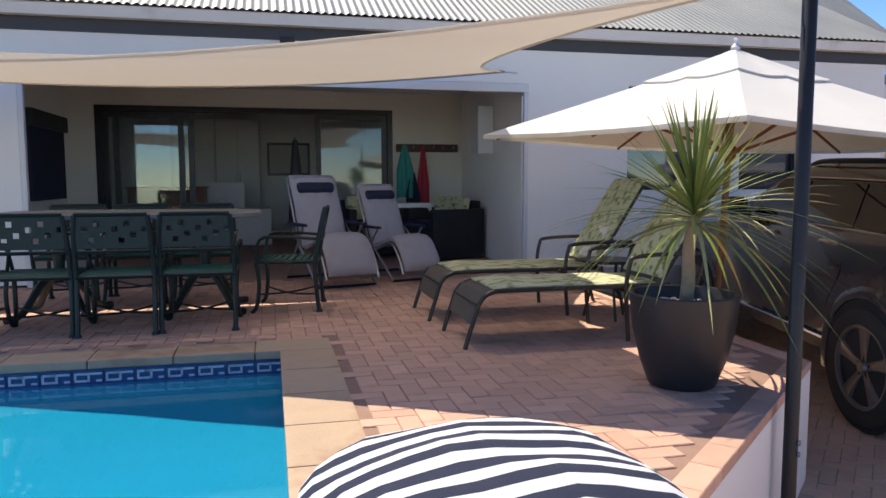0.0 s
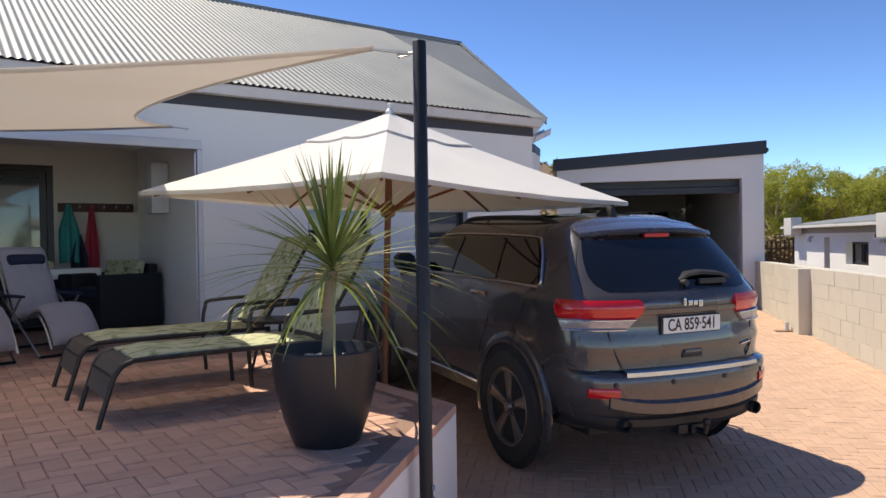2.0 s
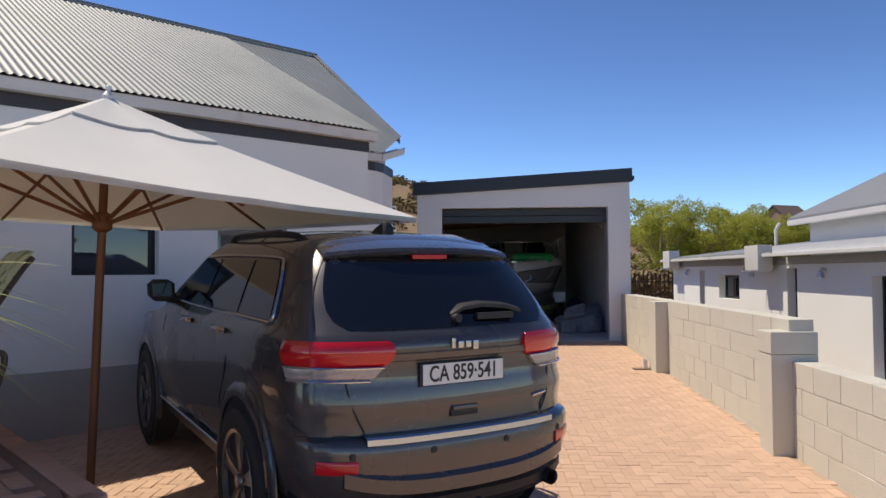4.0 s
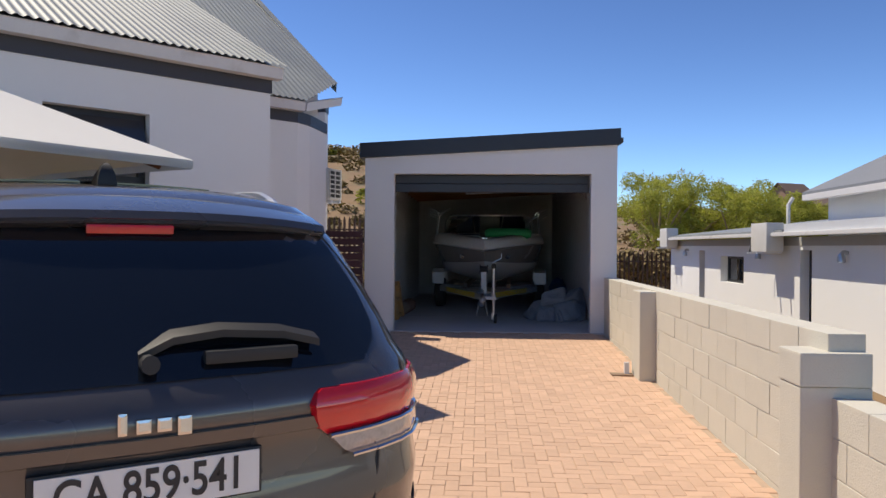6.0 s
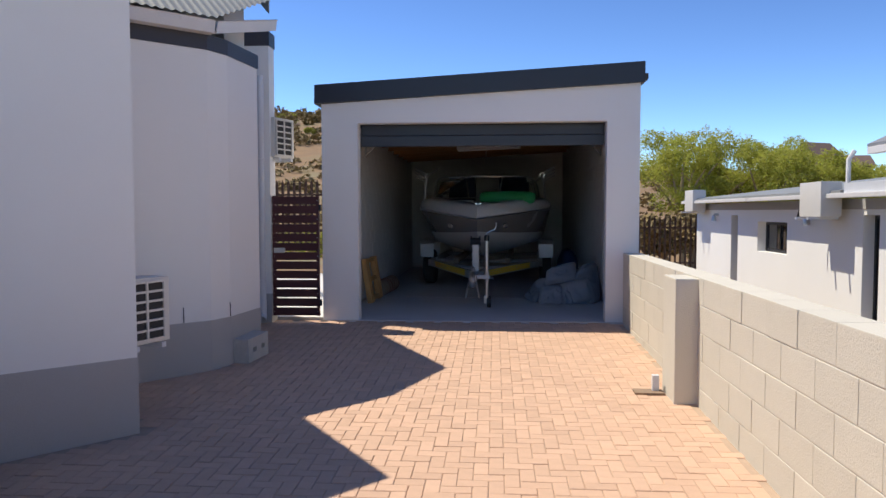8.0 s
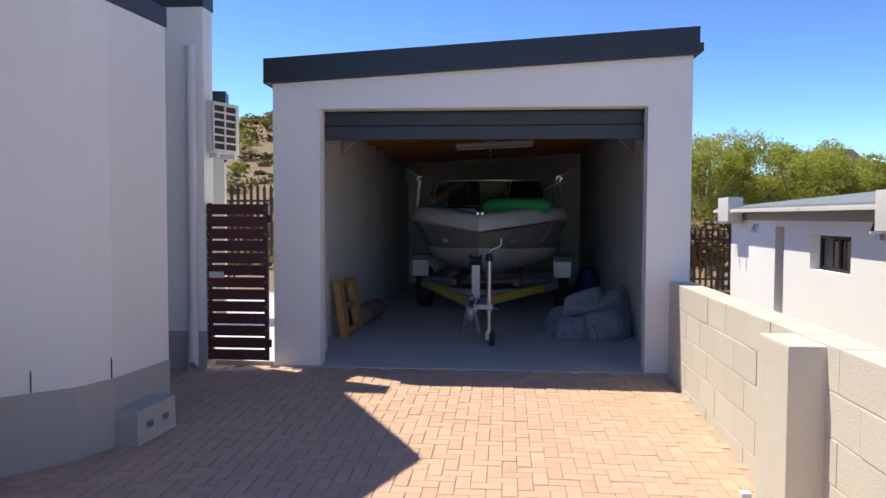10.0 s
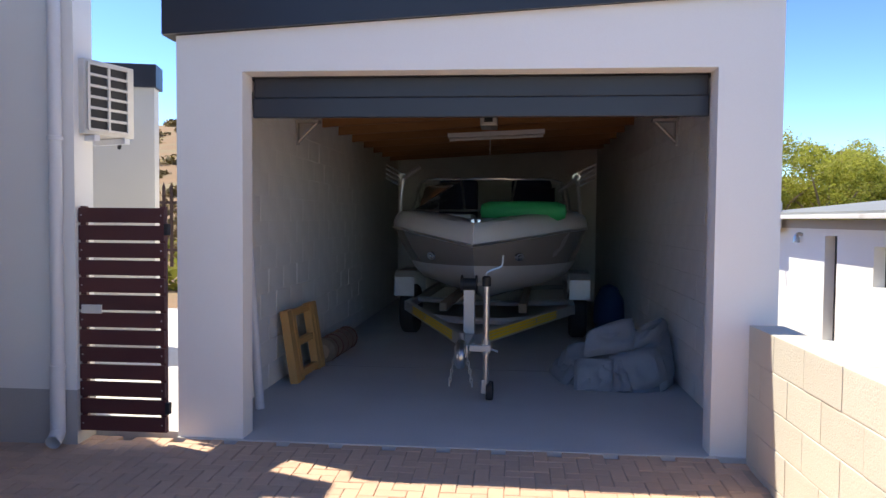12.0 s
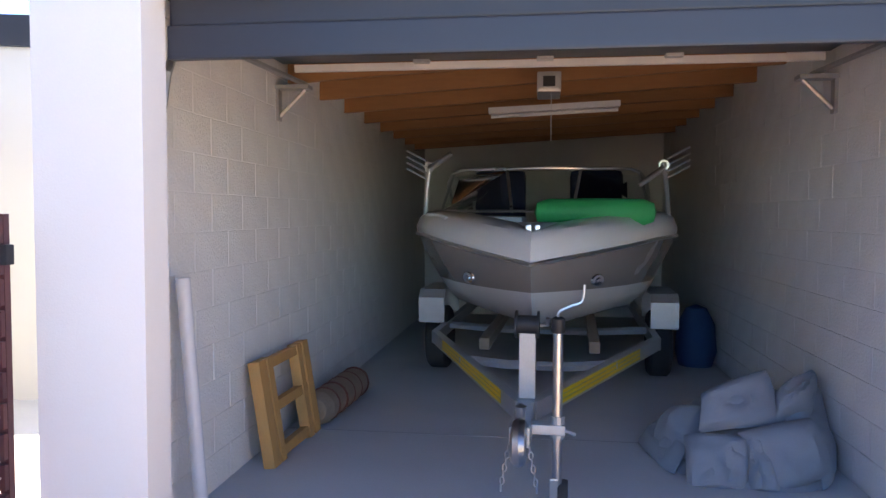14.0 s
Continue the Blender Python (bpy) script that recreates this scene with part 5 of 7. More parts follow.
def build_recliner(m, first=None):
    if first:
        return copy_thing(first, m)
    re = thing("recliner_chair", "grey quilted zero-gravity recliner with navy head pillow", "recliner", m, "recliners on the patio")
    # seen from the side, y runs from the feet (negative) to the head
    foot, knee, seat, head = Vector((0, -0.66, 0.14)), Vector((0, -0.40, 0.47)), Vector((0, 0.05, 0.36)), Vector((0, 0.50, 1.12))
    path = [(foot.y, foot.z), (-0.56, 0.32), (knee.y, knee.z), (-0.2, 0.43), (seat.y, seat.z), (0.15, 0.45), (0.3, 0.74), (0.42, 0.96), (head.y, head.z)]
    for s in (-1, 1):
        bm = B()
        tube(bm, curve([(s * 0.29, y, z - 0.03) for y, z in path], 3), 0.013, 8)
        part("side_rail", bm, SILVER, re, "grey steel side rail", smooth=True)
        bm = B()
        tube(bm, [(s * 0.33, -0.50, 0.02), (s * 0.33, 0.30, 0.62)], 0.013, 8)
        tube(bm, [(s * 0.34, 0.42, 0.02), (s * 0.34, -0.15, 0.60)], 0.013, 8)
        part("leg", bm, SILVER, re, "crossed grey steel legs", smooth=True)
        bm = B()
        box(bm, s * 0.34 - 0.03, -0.20, 0.60, s * 0.34 + 0.03, 0.30, 0.63, bevel=0.012)
        part("armrest", bm, NAVY, re, "dark armrest", smooth=True)
    for y in (-0.50, 0.42):
        bm = B()
        tube(bm, [(-0.335, y, 0.016), (0.335, y, 0.016)], 0.014, 8)
        part("foot_bar", bm, DARKFRAME, re, "dark foot bar", smooth=True)

    def cushion(a, b, name):
        pts = curve([(0, y, z) for y, z in path[a:b]], 5)
        bm = B()
        up_rows, lo_rows = [], []
        n = len(pts)
        for i, p in enumerate(pts):
            t = (pts[min(i + 1, n - 1)] - pts[max(i - 1, 0)]).normalized()
            nrm = Vector((0, -t.z, t.y))
            e = min(1, 0.35 + 0.35 * min(i, n - 1 - i))
            xs = [0.27 * k / 9 for k in range(-9, 10)]
            up_rows.append([p + Vector((x, 0, 0)) + nrm * ((0.075 * e) * (1 - 0.6 * abs(x / 0.27) ** 5) - 0.022 * max(0, math.cos(x * 35)) ** 3 * max(0, math.cos(i * 1.05)) ** 3 - 0.008 * max(0, math.cos(i * 1.05)) ** 6) for x in xs])
            lo_rows.append([p + Vector((x, 0, 0)) for x in xs])
        ra = [[bm.verts.new(p) for p in r] for r in up_rows]
        rb = [[bm.verts.new(p) for p in r] for r in lo_rows]
        skin(bm, ra, False, False)
        skin(bm, rb, False, False)
        for i in range(n - 1):
            for k in (0, 18):
                bm.faces.new((ra[i][k], ra[i + 1][k], rb[i + 1][k], rb[i][k]))
        for i in (0, n - 1):
            for k in range(18):
                bm.faces.new((ra[i][k], ra[i][k + 1], rb[i][k + 1], rb[i][k]))
        part(name, bm, GREYCUSH, re, "grey quilted cushion", smooth=True)

    cushion(0, 4, "leg_cushion")
    cushion(3, 9, "back_cushion")
    bm = B()
    lathe(bm, [(0.001, -0.22), (0.05, -0.21), (0.062, -0.18), (0.062, 0.18), (0.05, 0.21), (0.001, 0.22)], 14, c=(0, 0.36, 0.99), axis="x")
    part("head_pillow", bm, NAVY, re, "navy head pillow", smooth=True)
    return re


SLIM = Matrix.Diagonal((0.86, 0.95, 0.91, 1))
r1 = build_recliner(house_m(-6.53, -0.22, TZ, 16) @ SLIM)
build_recliner(house_m(-5.84, 0.05, TZ, 18) @ SLIM, r1)


def build_sofa(u, v, turn):
    so = thing("wicker_armchair", "black wicker armchair with patterned cushions", "armchair", house_m(u, v, TZ, turn))
    for name, b in (("seat", (-0.36, -0.36, 0.05, 0.36, 0.36, 0.36)), ("backrest", (-0.36, 0.28, 0.36, 0.36, 0.40, 0.72)), ("armrest", (-0.44, -0.36, 0.02, -0.34, 0.40, 0.62)), ("armrest", (0.34, -0.36, 0.02, 0.44, 0.40, 0.62))):
        bm = B()
        box(bm, *b, bevel=0.03)
        part(name, bm, WICKER, so, "black woven wicker", smooth=True)
    bm = B()
    box(bm, -0.33, -0.35, 0.362, 0.33, 0.26, 0.47, bevel=0.04)
    part("seat_cushion", bm, NAVY, so, "dark seat cushion", smooth=True)
    for x, a in ((-0.16, 8), (0.16, -6)):
        bm = B()
        box(bm, -0.17, -0.05, -0.17, 0.17, 0.05, 0.17, bevel=0.045, m=pose(x, 0.20, 0.60, -12, 0, a))
        part("pillow", bm, LEAFCLOTH, so, "leaf-print scatter pillow", smooth=True)
    return so


build_sofa(-4.98, 1.75, -70)
build_sofa(-5.75, 2.1, 10)


def build_patio_fittings():
    # aluminium door track across the opening, rolled blind box, corner shutter guide
    bm = B()
    box(bm, -9.25, -0.02, 2.74, -4.42, 0.08, 2.826, bevel=0.008)
    struct("trim_blind_box", bm, PVC, "pale roller blind box over the patio opening", HOUSE)
    bm = B()
    for u in (-9.245, -4.47):
        box(bm, u, -0.012, TZ, u + 0.045, 0.05, 2.738, bevel=0.005)
    struct("trim_blind_guide", bm, PVC, "pale blind guides beside the opening", HOUSE)
    bm = B()
    tube(bm, [(-4.50, -0.03, 1.25), (-4.50, -0.035, 2.7)], 0.008, 6)
    struct("trim_blind_cord", bm, PALE, "hanging blind cord", HOUSE)
    # back wall with sliding door opening
    bm = B()
    wall_with_holes(bm, -14.0, -4.2, 2.75, 2.95, TZ, 3.3, [(-9.2, -5.40, TZ, 2.79)])
    struct("wall_patio_back", bm, CREAM, "cream plastered patio back wall", HOUSE)
    bm = B()
    box(bm, -4.42, 0.22, TZ, -4.2, 2.75, 3.3)
    struct("wall_patio_east", bm, WHITE, "white plastered patio side wall", HOUSE)
    bm = B()
    box(bm, -9.75, 0.22, TZ, -9.55, 2.75, 3.3)
    struct("wall_patio_west", bm, WHITE, "white plastered patio side wall", HOUSE)
    bm = B()
    box(bm, -14, 0.22, 3.02, -4.2, 7.9, 3.10)
    struct("ceiling_patio", bm, WHITE, "white patio ceiling", HOUSE)
    # room behind
    bm = B()
    box(bm, -10.5, 6.2, TZ, -4.2, 6.4, 3.02)
    box(bm, -4.4, 2.95, TZ, -4.2, 6.2, 3.02)
    box(bm, -10.7, 2.95, TZ, -10.5, 6.4, 3.02)
    struct("wall_room", bm, WHITE, "white room walls behind the patio", HOUSE)
    door = thing("sliding_door", "dark aluminium sliding door standing half open", "door", HOUSE, kind="structure")
    bm = B()
    box(bm, -9.2, 2.76, 2.72, -5.4, 2.90, 2.788)
    for u in (-9.2, -5.47):
        box(bm, u, 2.765, TZ, u + 0.07, 2.895, 2.72)
    part("frame", bm, DARKFRAME, door, "dark aluminium frame")
    for u0, u1, v in ((-9.12, -8.14, 2.80), (-9.0, -8.02, 2.845), (-6.45, -5.48, 2.80)):
        bm = B()
        for a, b, c, d in ((u0, u0 + 0.07, TZ + 0.01, 2.715), (u1 - 0.07, u1, TZ + 0.01, 2.715)):
            box(bm, a, v - 0.02, c, b, v + 0.02, d)
        box(bm, u0 + 0.07, v - 0.018, TZ + 0.01, u1 - 0.07, v + 0.018, TZ + 0.10)
        box(bm, u0 + 0.07, v - 0.018, 2.64, u1 - 0.07, v + 0.018, 2.715)
        leaf = part("door_leaf", bm, DARKFRAME, door, "dark framed door leaf")
        bm = B()
        box(bm, u0 + 0.068, v - 0.004, TZ + 0.098, u1 - 0.068, v + 0.004, 2.642)
        pane = part("pane", bm, CLEAR, leaf, "clear reflecting glass pane")
        pane.visible_shadow = False
    # hooks with towels
    rail = thing("towel_rail", "dark wooden wall rail with hooks", "rail", HOUSE)
    bm = B()
    box(bm, -5.36, 2.72, 2.22, -4.48, 2.745, 2.33, bevel=0.006)
    part("board", bm, BROWNRAIL, rail)
    for k in range(6):
        bm = B()
        u = -5.26 + 0.14 * k
        tube(bm, curve([(u, 2.72, 2.28), (u, 2.68, 2.27), (u, 2.66, 2.30)], 3), 0.008, 6)
        part("hook", bm, SILVER, rail, smooth=True)

    def towel(u, w, z0, z1, material, label, seed):
        to = thing("towel", label, "towel", HOUSE)
        random.seed(seed)
        bm = B()
        rows = []
        for i in range(10):
            t = i / 9
            z = z1 + (z0 - z1) * t
            ww = w * (0.25 + 0.75 * min(1, t * 2.2))
            rows.append([(u + ww * (k / 8 - 0.5), 2.66 - 0.03 * math.sin(k * 1.7 + seed) * (0.4 + t) - 0.01 * t, z - 0.03 * abs(k / 8 - 0.5)) for k in range(9)])
        strip(bm, rows, Vector((0, 0.012, 0)))
        part("cloth", bm, material, to, smooth=True)

    towel(-5.25, 0.24, 1.60, 2.32, TEAL, "teal green towel hanging on a hook", 2)
    towel(-4.99, 0.17, 1.20, 2.30, CORAL, "coral red towel hanging on a hook", 5)
    towel(-5.14, 0.20, 1.30, 1.95, NAVY, "navy towel hanging below the teal one", 7)
    # small wall box high on the side wall
    bm = B()
    box(bm, -4.62, 1.2, 2.15, -4.43, 1.55, 2.72, bevel=0.015)
    ob = part("wall_box", bm, PVC, None, "", True)
    ob.matrix_basis = HOUSE
    tagged(ob, "white wall-mounted box on the patio side wall", "wall box")
    # television with cover on the west wall
    tv = thing("covered_screen", "black covered screen hanging on the patio wall", "screen", HOUSE)
    bm = B()
    box(bm, -9.545, 1.0, 1.62, -9.44, 2.3, 2.55, bevel=0.02)
    part("panel", bm, NAVY, tv)
    bm = B()
    box(bm, -9.545, 0.97, 2.40, -9.40, 2.33, 2.58, bevel=0.02)
    part("cover_flap", bm, CARBLACK, tv, "black fabric cover flap")
    bm = B()
    box(bm, -9.545, 0.9, TZ, -9.1, 2.6, 1.5, bevel=0.015)
    ob = part("patio_counter", bm, WHITE)
    ob.matrix_basis = HOUSE
    tagged(ob, "white low counter along the patio wall", "counter")
    # cooler box beside the towels
    cb = thing("cooler_box", "dark cooler box with a white lid", "cooler", house_m(-5.3, 2.3, TZ))
    bm = B()
    box(bm, -0.30, -0.2, 0.0, 0.30, 0.2, 0.55, bevel=0.03)
    part("body", bm, NAVY, cb, "dark blue body")
    bm = B()
    box(bm, -0.31, -0.21, 0.552, 0.31, 0.21, 0.68, bevel=0.03)
    part("lid", bm, GELCOAT, cb, "white lid", True)
    # room fittings: cupboards, chest, picture
    for k in range(2):
        cu = thing("wall_cupboard", "tall white kitchen cupboard", "cupboard", house_m(-8.3 + 0.72 * k, 5.85, TZ), "cupboards in the room")
        bm = B()
        box(bm, -0.355, -0.25, 0, 0.355, 0.345, 2.0)
        part("carcass", bm, KITCHEN, cu)
        for s in (-1, 1):
            bm = B()
            box(bm, s * 0.176 - 0.17, -0.272, 0.06, s * 0.176 + 0.17, -0.252, 1.97, bevel=0.004)
            dr = part("cupboard_door", bm, KITCHEN, cu)
            bm = B()
            tube(bm, [(s * 0.03, -0.295, 0.95), (s * 0.03, -0.295, 1.1)], 0.007, 6)
            part("handle", bm, SILVER, dr)
    pic = thing("framed_picture", "framed pale landscape picture on the room wall", "picture", HOUSE)
    bm = B()
    for a, b, c, d in ((-7.1, -6.35, 2.46, 2.50), (-7.1, -6.35, 1.92, 1.96), (-7.1, -7.06, 1.96, 2.46), (-6.39, -6.35, 1.96, 2.46)):
        box(bm, a, 6.16, c, b, 6.195, d)
    part("frame", bm, DARKFRAME, pic)
    bm = B()
    box(bm, -7.06, 6.18, 1.96, -6.39, 6.195, 2.46)
    part("print", bm, mat("pale_print", (0.42, 0.42, 0.40), 0.5, vary=0.4, scale=3, stain=(0.2, 0.22, 0.2), stain_at=0.55), pic)
    chest = thing("wooden_chest", "red-brown wooden chest in the room", "chest", house_m(-8.45, 3.6, TZ))
    bm = B()
    box(bm, -0.5, -0.25, 0.06, 0.5, 0.25, 0.86, bevel=0.015)
    part("body", bm, BROWNWOOD, chest)
    for x in (-0.45, 0.45):
        bm = B()
        box(bm, x - 0.03, -0.22, 0, x + 0.03, 0.22, 0.06)
        part("foot", bm, BROWNWOOD, chest)
    bm = B()
    box(bm, -0.52, -0.27, 0.86, 0.52, 0.27, 0.89, bevel=0.006)
    part("top", bm, BROWNWOOD, chest)
    wp = thing("white_board", "white panel standing on the room counter", "panel", house_m(-7.75, 4.4, TZ))
    bm = B()
    box(bm, -0.30, -0.02, 0.55, 0.30, 0.02, 0.95, bevel=0.01)
    part("panel", bm, KITCHEN, wp)
    bm = B()
    box(bm, -0.7, -0.3, 0.0, 0.7, 0.3, 0.55, bevel=0.01)
    part("counter", bm, KITCHEN, wp)
    cu2 = thing("closed_parasol", "folded dark parasol standing on the patio", "parasol", house_m(-6.75, 1.9, TZ))
    bm = B()
    lathe(bm, [(0.16, 0.0), (0.16, 0.04), (0.02, 0.05), (0.02, 0.4), (0.10, 0.45), (0.07, 1.1), (0.03, 1.45), (0.001, 1.5)], 14)
    part("cover", bm, CARBLACK, cu2, "dark folded cover", smooth=True)


build_patio_fittings()


def build_house_window(u0, u1, z0, z1, open_sash):
    wi = thing("window_1" if open_sash else "window_2", "dark aluminium house window", "window", HOUSE, kind="structure")
    bm = B()
    t = 0.05
    for a, b, c, d in ((u0, u1, z1 - t, z1), (u0, u1, z0, z0 + t), (u0, u0 + t, z0 + t, z1 - t), (u1 - t, u1, z0 + t, z1 - t)):
        box(bm, a, 0.10, c, b, 0.16, d)
    zm = z0 + (z1 - z0) * 0.52
    box(bm, u0 + t, 0.105, zm - 0.025, u1 - t, 0.155, zm + 0.025)
    part("window_frame", bm, DARKFRAME, wi)
    for a, b in ((z0 + t, zm - 0.025), (zm + 0.025, z1 - t)):
        bm = B()
        if open_sash and b > zm + 0.1:
            top = Vector((0, 0.09, b))
            dn = Vector((0, -0.24, -(b - a) * 0.92))
            skin(bm, [[bm.verts.new(Vector((u, 0, 0)) + top + dn * k + Vector((0, o, 0))) for k, o in ((0, 0), (1, 0), (1, 0.03), (0, 0.03))] for u in (u0 + 0.03, u1 - 0.03)])
            part("sash", bm, [WINGLASS], wi, "open top-hung sash")
        else:
            box(bm, u0 + t, 0.128, a, u1 - t, 0.134, b)
            part("pane", bm, WINGLASS, wi, "dark reflecting pane")
    bm = B()
    box(bm, u0 - 0.02, 0.168, z0 - 0.1, u1 + 0.02, 0.19, z1 + 0.1)
    part("blind", bm, GREYCUSH, wi, "grey blind behind the glass")


build_house_window(-3.28, -2.5, 1.72, 2.84, False)
build_house_window(-1.9, -1.1, 1.72, 2.84, True)
# narrow slit window on the wing and spotlight over the patio
bm = B()
box(bm, 0.2, 1.205, 1.75, 0.34, 1.216, 2.75)
struct("window_3", bm, DARKFRAME, "narrow dark slit window on the wing", HOUSE)
for u, v in ((0.78, 1.214), (1.24, 1.318)):
    stub = thing("conduit_stub", "short dark conduit stub on the wing wall", "conduit", house_m(u, v, 0.885), "stubs on the wing wall")
    bm = B()
    tube(bm, [(0, 0, 0), (0, 0, 0.10), (0, 0.01, 0.125)], 0.0035, 6)
    part("stub", bm, CARBLACK, stub, smooth=True)
sp = thing("spotlight", "small black floodlight under the eaves", "floodlight", house_m(-6.87, -0.012, 3.09))
bm = B()
box(bm, -0.07, -0.09, 0.0, 0.07, -0.03, 0.10, bevel=0.01)
part("lamp_head", bm, CARBLACK, sp)
bm = B()
box(bm, -0.03, -0.03, 0.03, 0.03, 0.01, 0.07)
part("bracket", bm, CARBLACK, sp)


# ---- garage things ----
def build_roller_door():
    do = thing("garage_door", "charcoal sectional garage door rolled up under the lintel", "garage door", kind="structure")
    for k, (z0, z1) in enumerate(((2.575, 2.70), (2.704, 2.832))):
        bm = B()
        box(bm, OX0 + 0.004, GY + 0.175 + 0.02 * k, z0, OX1 - 0.004, GY + 0.215 + 0.02 * k, z1, bevel=0.008)
        part("door_panel", bm, CHARCOAL, do, "charcoal pressed steel panel")
    bm = B()
    skin(bm, [[bm.verts.new((x, y, z)) for y, z in ((14.5, 2.84), (14.75, 2.925), (16.36, 2.945), (16.36, 2.985), (14.74, 2.97), (14.48, 2.88))] for x in (GX0 + 0.20, GX1 - 0.20)])
    part("door_leaf", bm, CHARCOAL, do, "raised door leaf under the roof")
    bm = B()
    box(bm, GX0 + 0.27, 16.36, 2.895, GX1 - 0.22, 16.395, 2.94, bevel=0.004)
    part("bottom_rail", bm, GUTTER, do, "pale bottom rail of the raised door")
    for x in (OX0 - 0.12, OX1 + 0.12):
        s = 1 if x < 2 else -1
        bm = B()
        tube(bm, [(x + 0.05 * s, 14.5, 2.2), (x + 0.05 * s, 14.6, 2.55), (x + 0.06 * s - 0.10 * s, 14.9, 2.80), (x + 0.06 * s - 0.10 * s, 16.6, 2.86)], 0.018, 6)
        part("track", bm, GALVSTEEL, do, "galvanised door track")
        bm = B()
        wx = GX0 + 0.125 if s > 0 else GX1 - 0.125
        box(bm, min(wx, wx + 0.22 * s), 16.40, 2.80, max(wx, wx + 0.22 * s), 16.50, 2.825)
        box(bm, min(wx, wx + 0.02 * s), 16.42, 2.60, max(wx, wx + 0.02 * s), 16.48, 2.80)
        tube(bm, [(wx + 0.02 * s, 16.45, 2.63), (wx + 0.19 * s, 16.45, 2.80)], 0.013, 6)
        part("track_bracket", bm, GALVSTEEL, do, "galvanised track bracket")
    for x in (1.45, 2.2, 2.95):
        bm = B()
        box(bm, x - 0.05, 16.30, 2.925, x + 0.05, 16.40, 2.955, bevel=0.006)
        part("hinge", bm, GALVSTEEL, do)


build_roller_door()
beams = thing("roof_beam_set", "varnished pine roof beams across the garage", "beams", kind="structure")
for k in range(8):
    y = 16.65 + 0.72 * k
    bm = B()
    skin(bm, [[bm.verts.new((x, yy, z)) for yy, z in ((y, z0), (y + 0.05, z0), (y + 0.05, z0 + 0.19), (y, z0 + 0.19))] for x, z0 in ((GX0 + 0.12, 2.88), (GX1 - 0.12, 3.08))])
    part("beam", bm, PINE, beams)
mo = thing("door_motor", "grey garage door motor unit under the beams", "motor", pose(2.23, 17.0, 2.82) @ Matrix.Diagonal((0.8, 1, 0.85, 1)))
bm = B()
box(bm, -0.1, -0.18, 0, 0.1, 0.18, 0.16, bevel=0.02)
part("housing", bm, GALVSTEEL, mo)
bm = B()
box(bm, -0.05, -0.19, 0.04, 0.05, -0.182, 0.12)
part("panel", bm, CARBLACK, mo)
bm = B()
tube(bm, [(0.02, -0.1, 0), (0.02, -0.1, -0.38)], 0.004, 5)
part("pull_cord", bm, PALE, mo)
tl = thing("tube_light", "unlit fluorescent tube batten on the garage beams", "light", pose(2.28, 17.9, 2.845, 0, -2.5, 0) @ Matrix.Diagonal((0.85, 1, 1, 1)))
bm = B()
box(bm, -0.62, -0.04, 0.0, 0.62, 0.04, 0.05, bevel=0.008)
part("batten", bm, PVC, tl)
bm = B()
tube(bm, [(-0.6, 0, -0.02), (0.6, 0, -0.02)], 0.016, 8)
part("tube", bm, PVC, tl, smooth=True)


def hull_section(t):
    """Half-section of the hull at t from the stem (0) to the transom (1): list of (x, z) from keel to rail."""
    wide = 1.10 * (1 - (1 - min(1, t / 0.36)) ** 1.5)
    wide = max(wide, 0.0)
    keel = 1.05 + 0.29 * (1 - min(1, t / 0.42)) ** 2
    chine_x = wide * (0.30 + 0.58 * min(1, t / 0.5))
    chine_z = keel + (0.10 + 0.18 * min(1, t * 2))
    rail = 1.70 + 0.14 * min(1, t / 0.26) ** 0.9
    strake = min(rail - 0.02, max(chine_z + 0.02, 1.47 + 0.05 * (1 - min(1, t / 0.3)) ** 2))
    f = lambda z: chine_x + (wide - chine_x) * max(0.0, (z - chine_z) / max(0.02, rail - chine_z)) ** 0.75
    return [(0.0, keel), (chine_x * 0.55, keel + (chine_z - keel) * 0.5), (chine_x, chine_z), (f((chine_z + strake) / 2), (chine_z + strake) / 2), (f(strake), strake), (f((strake + rail) / 2), (strake + rail) / 2), (wide, rail)]


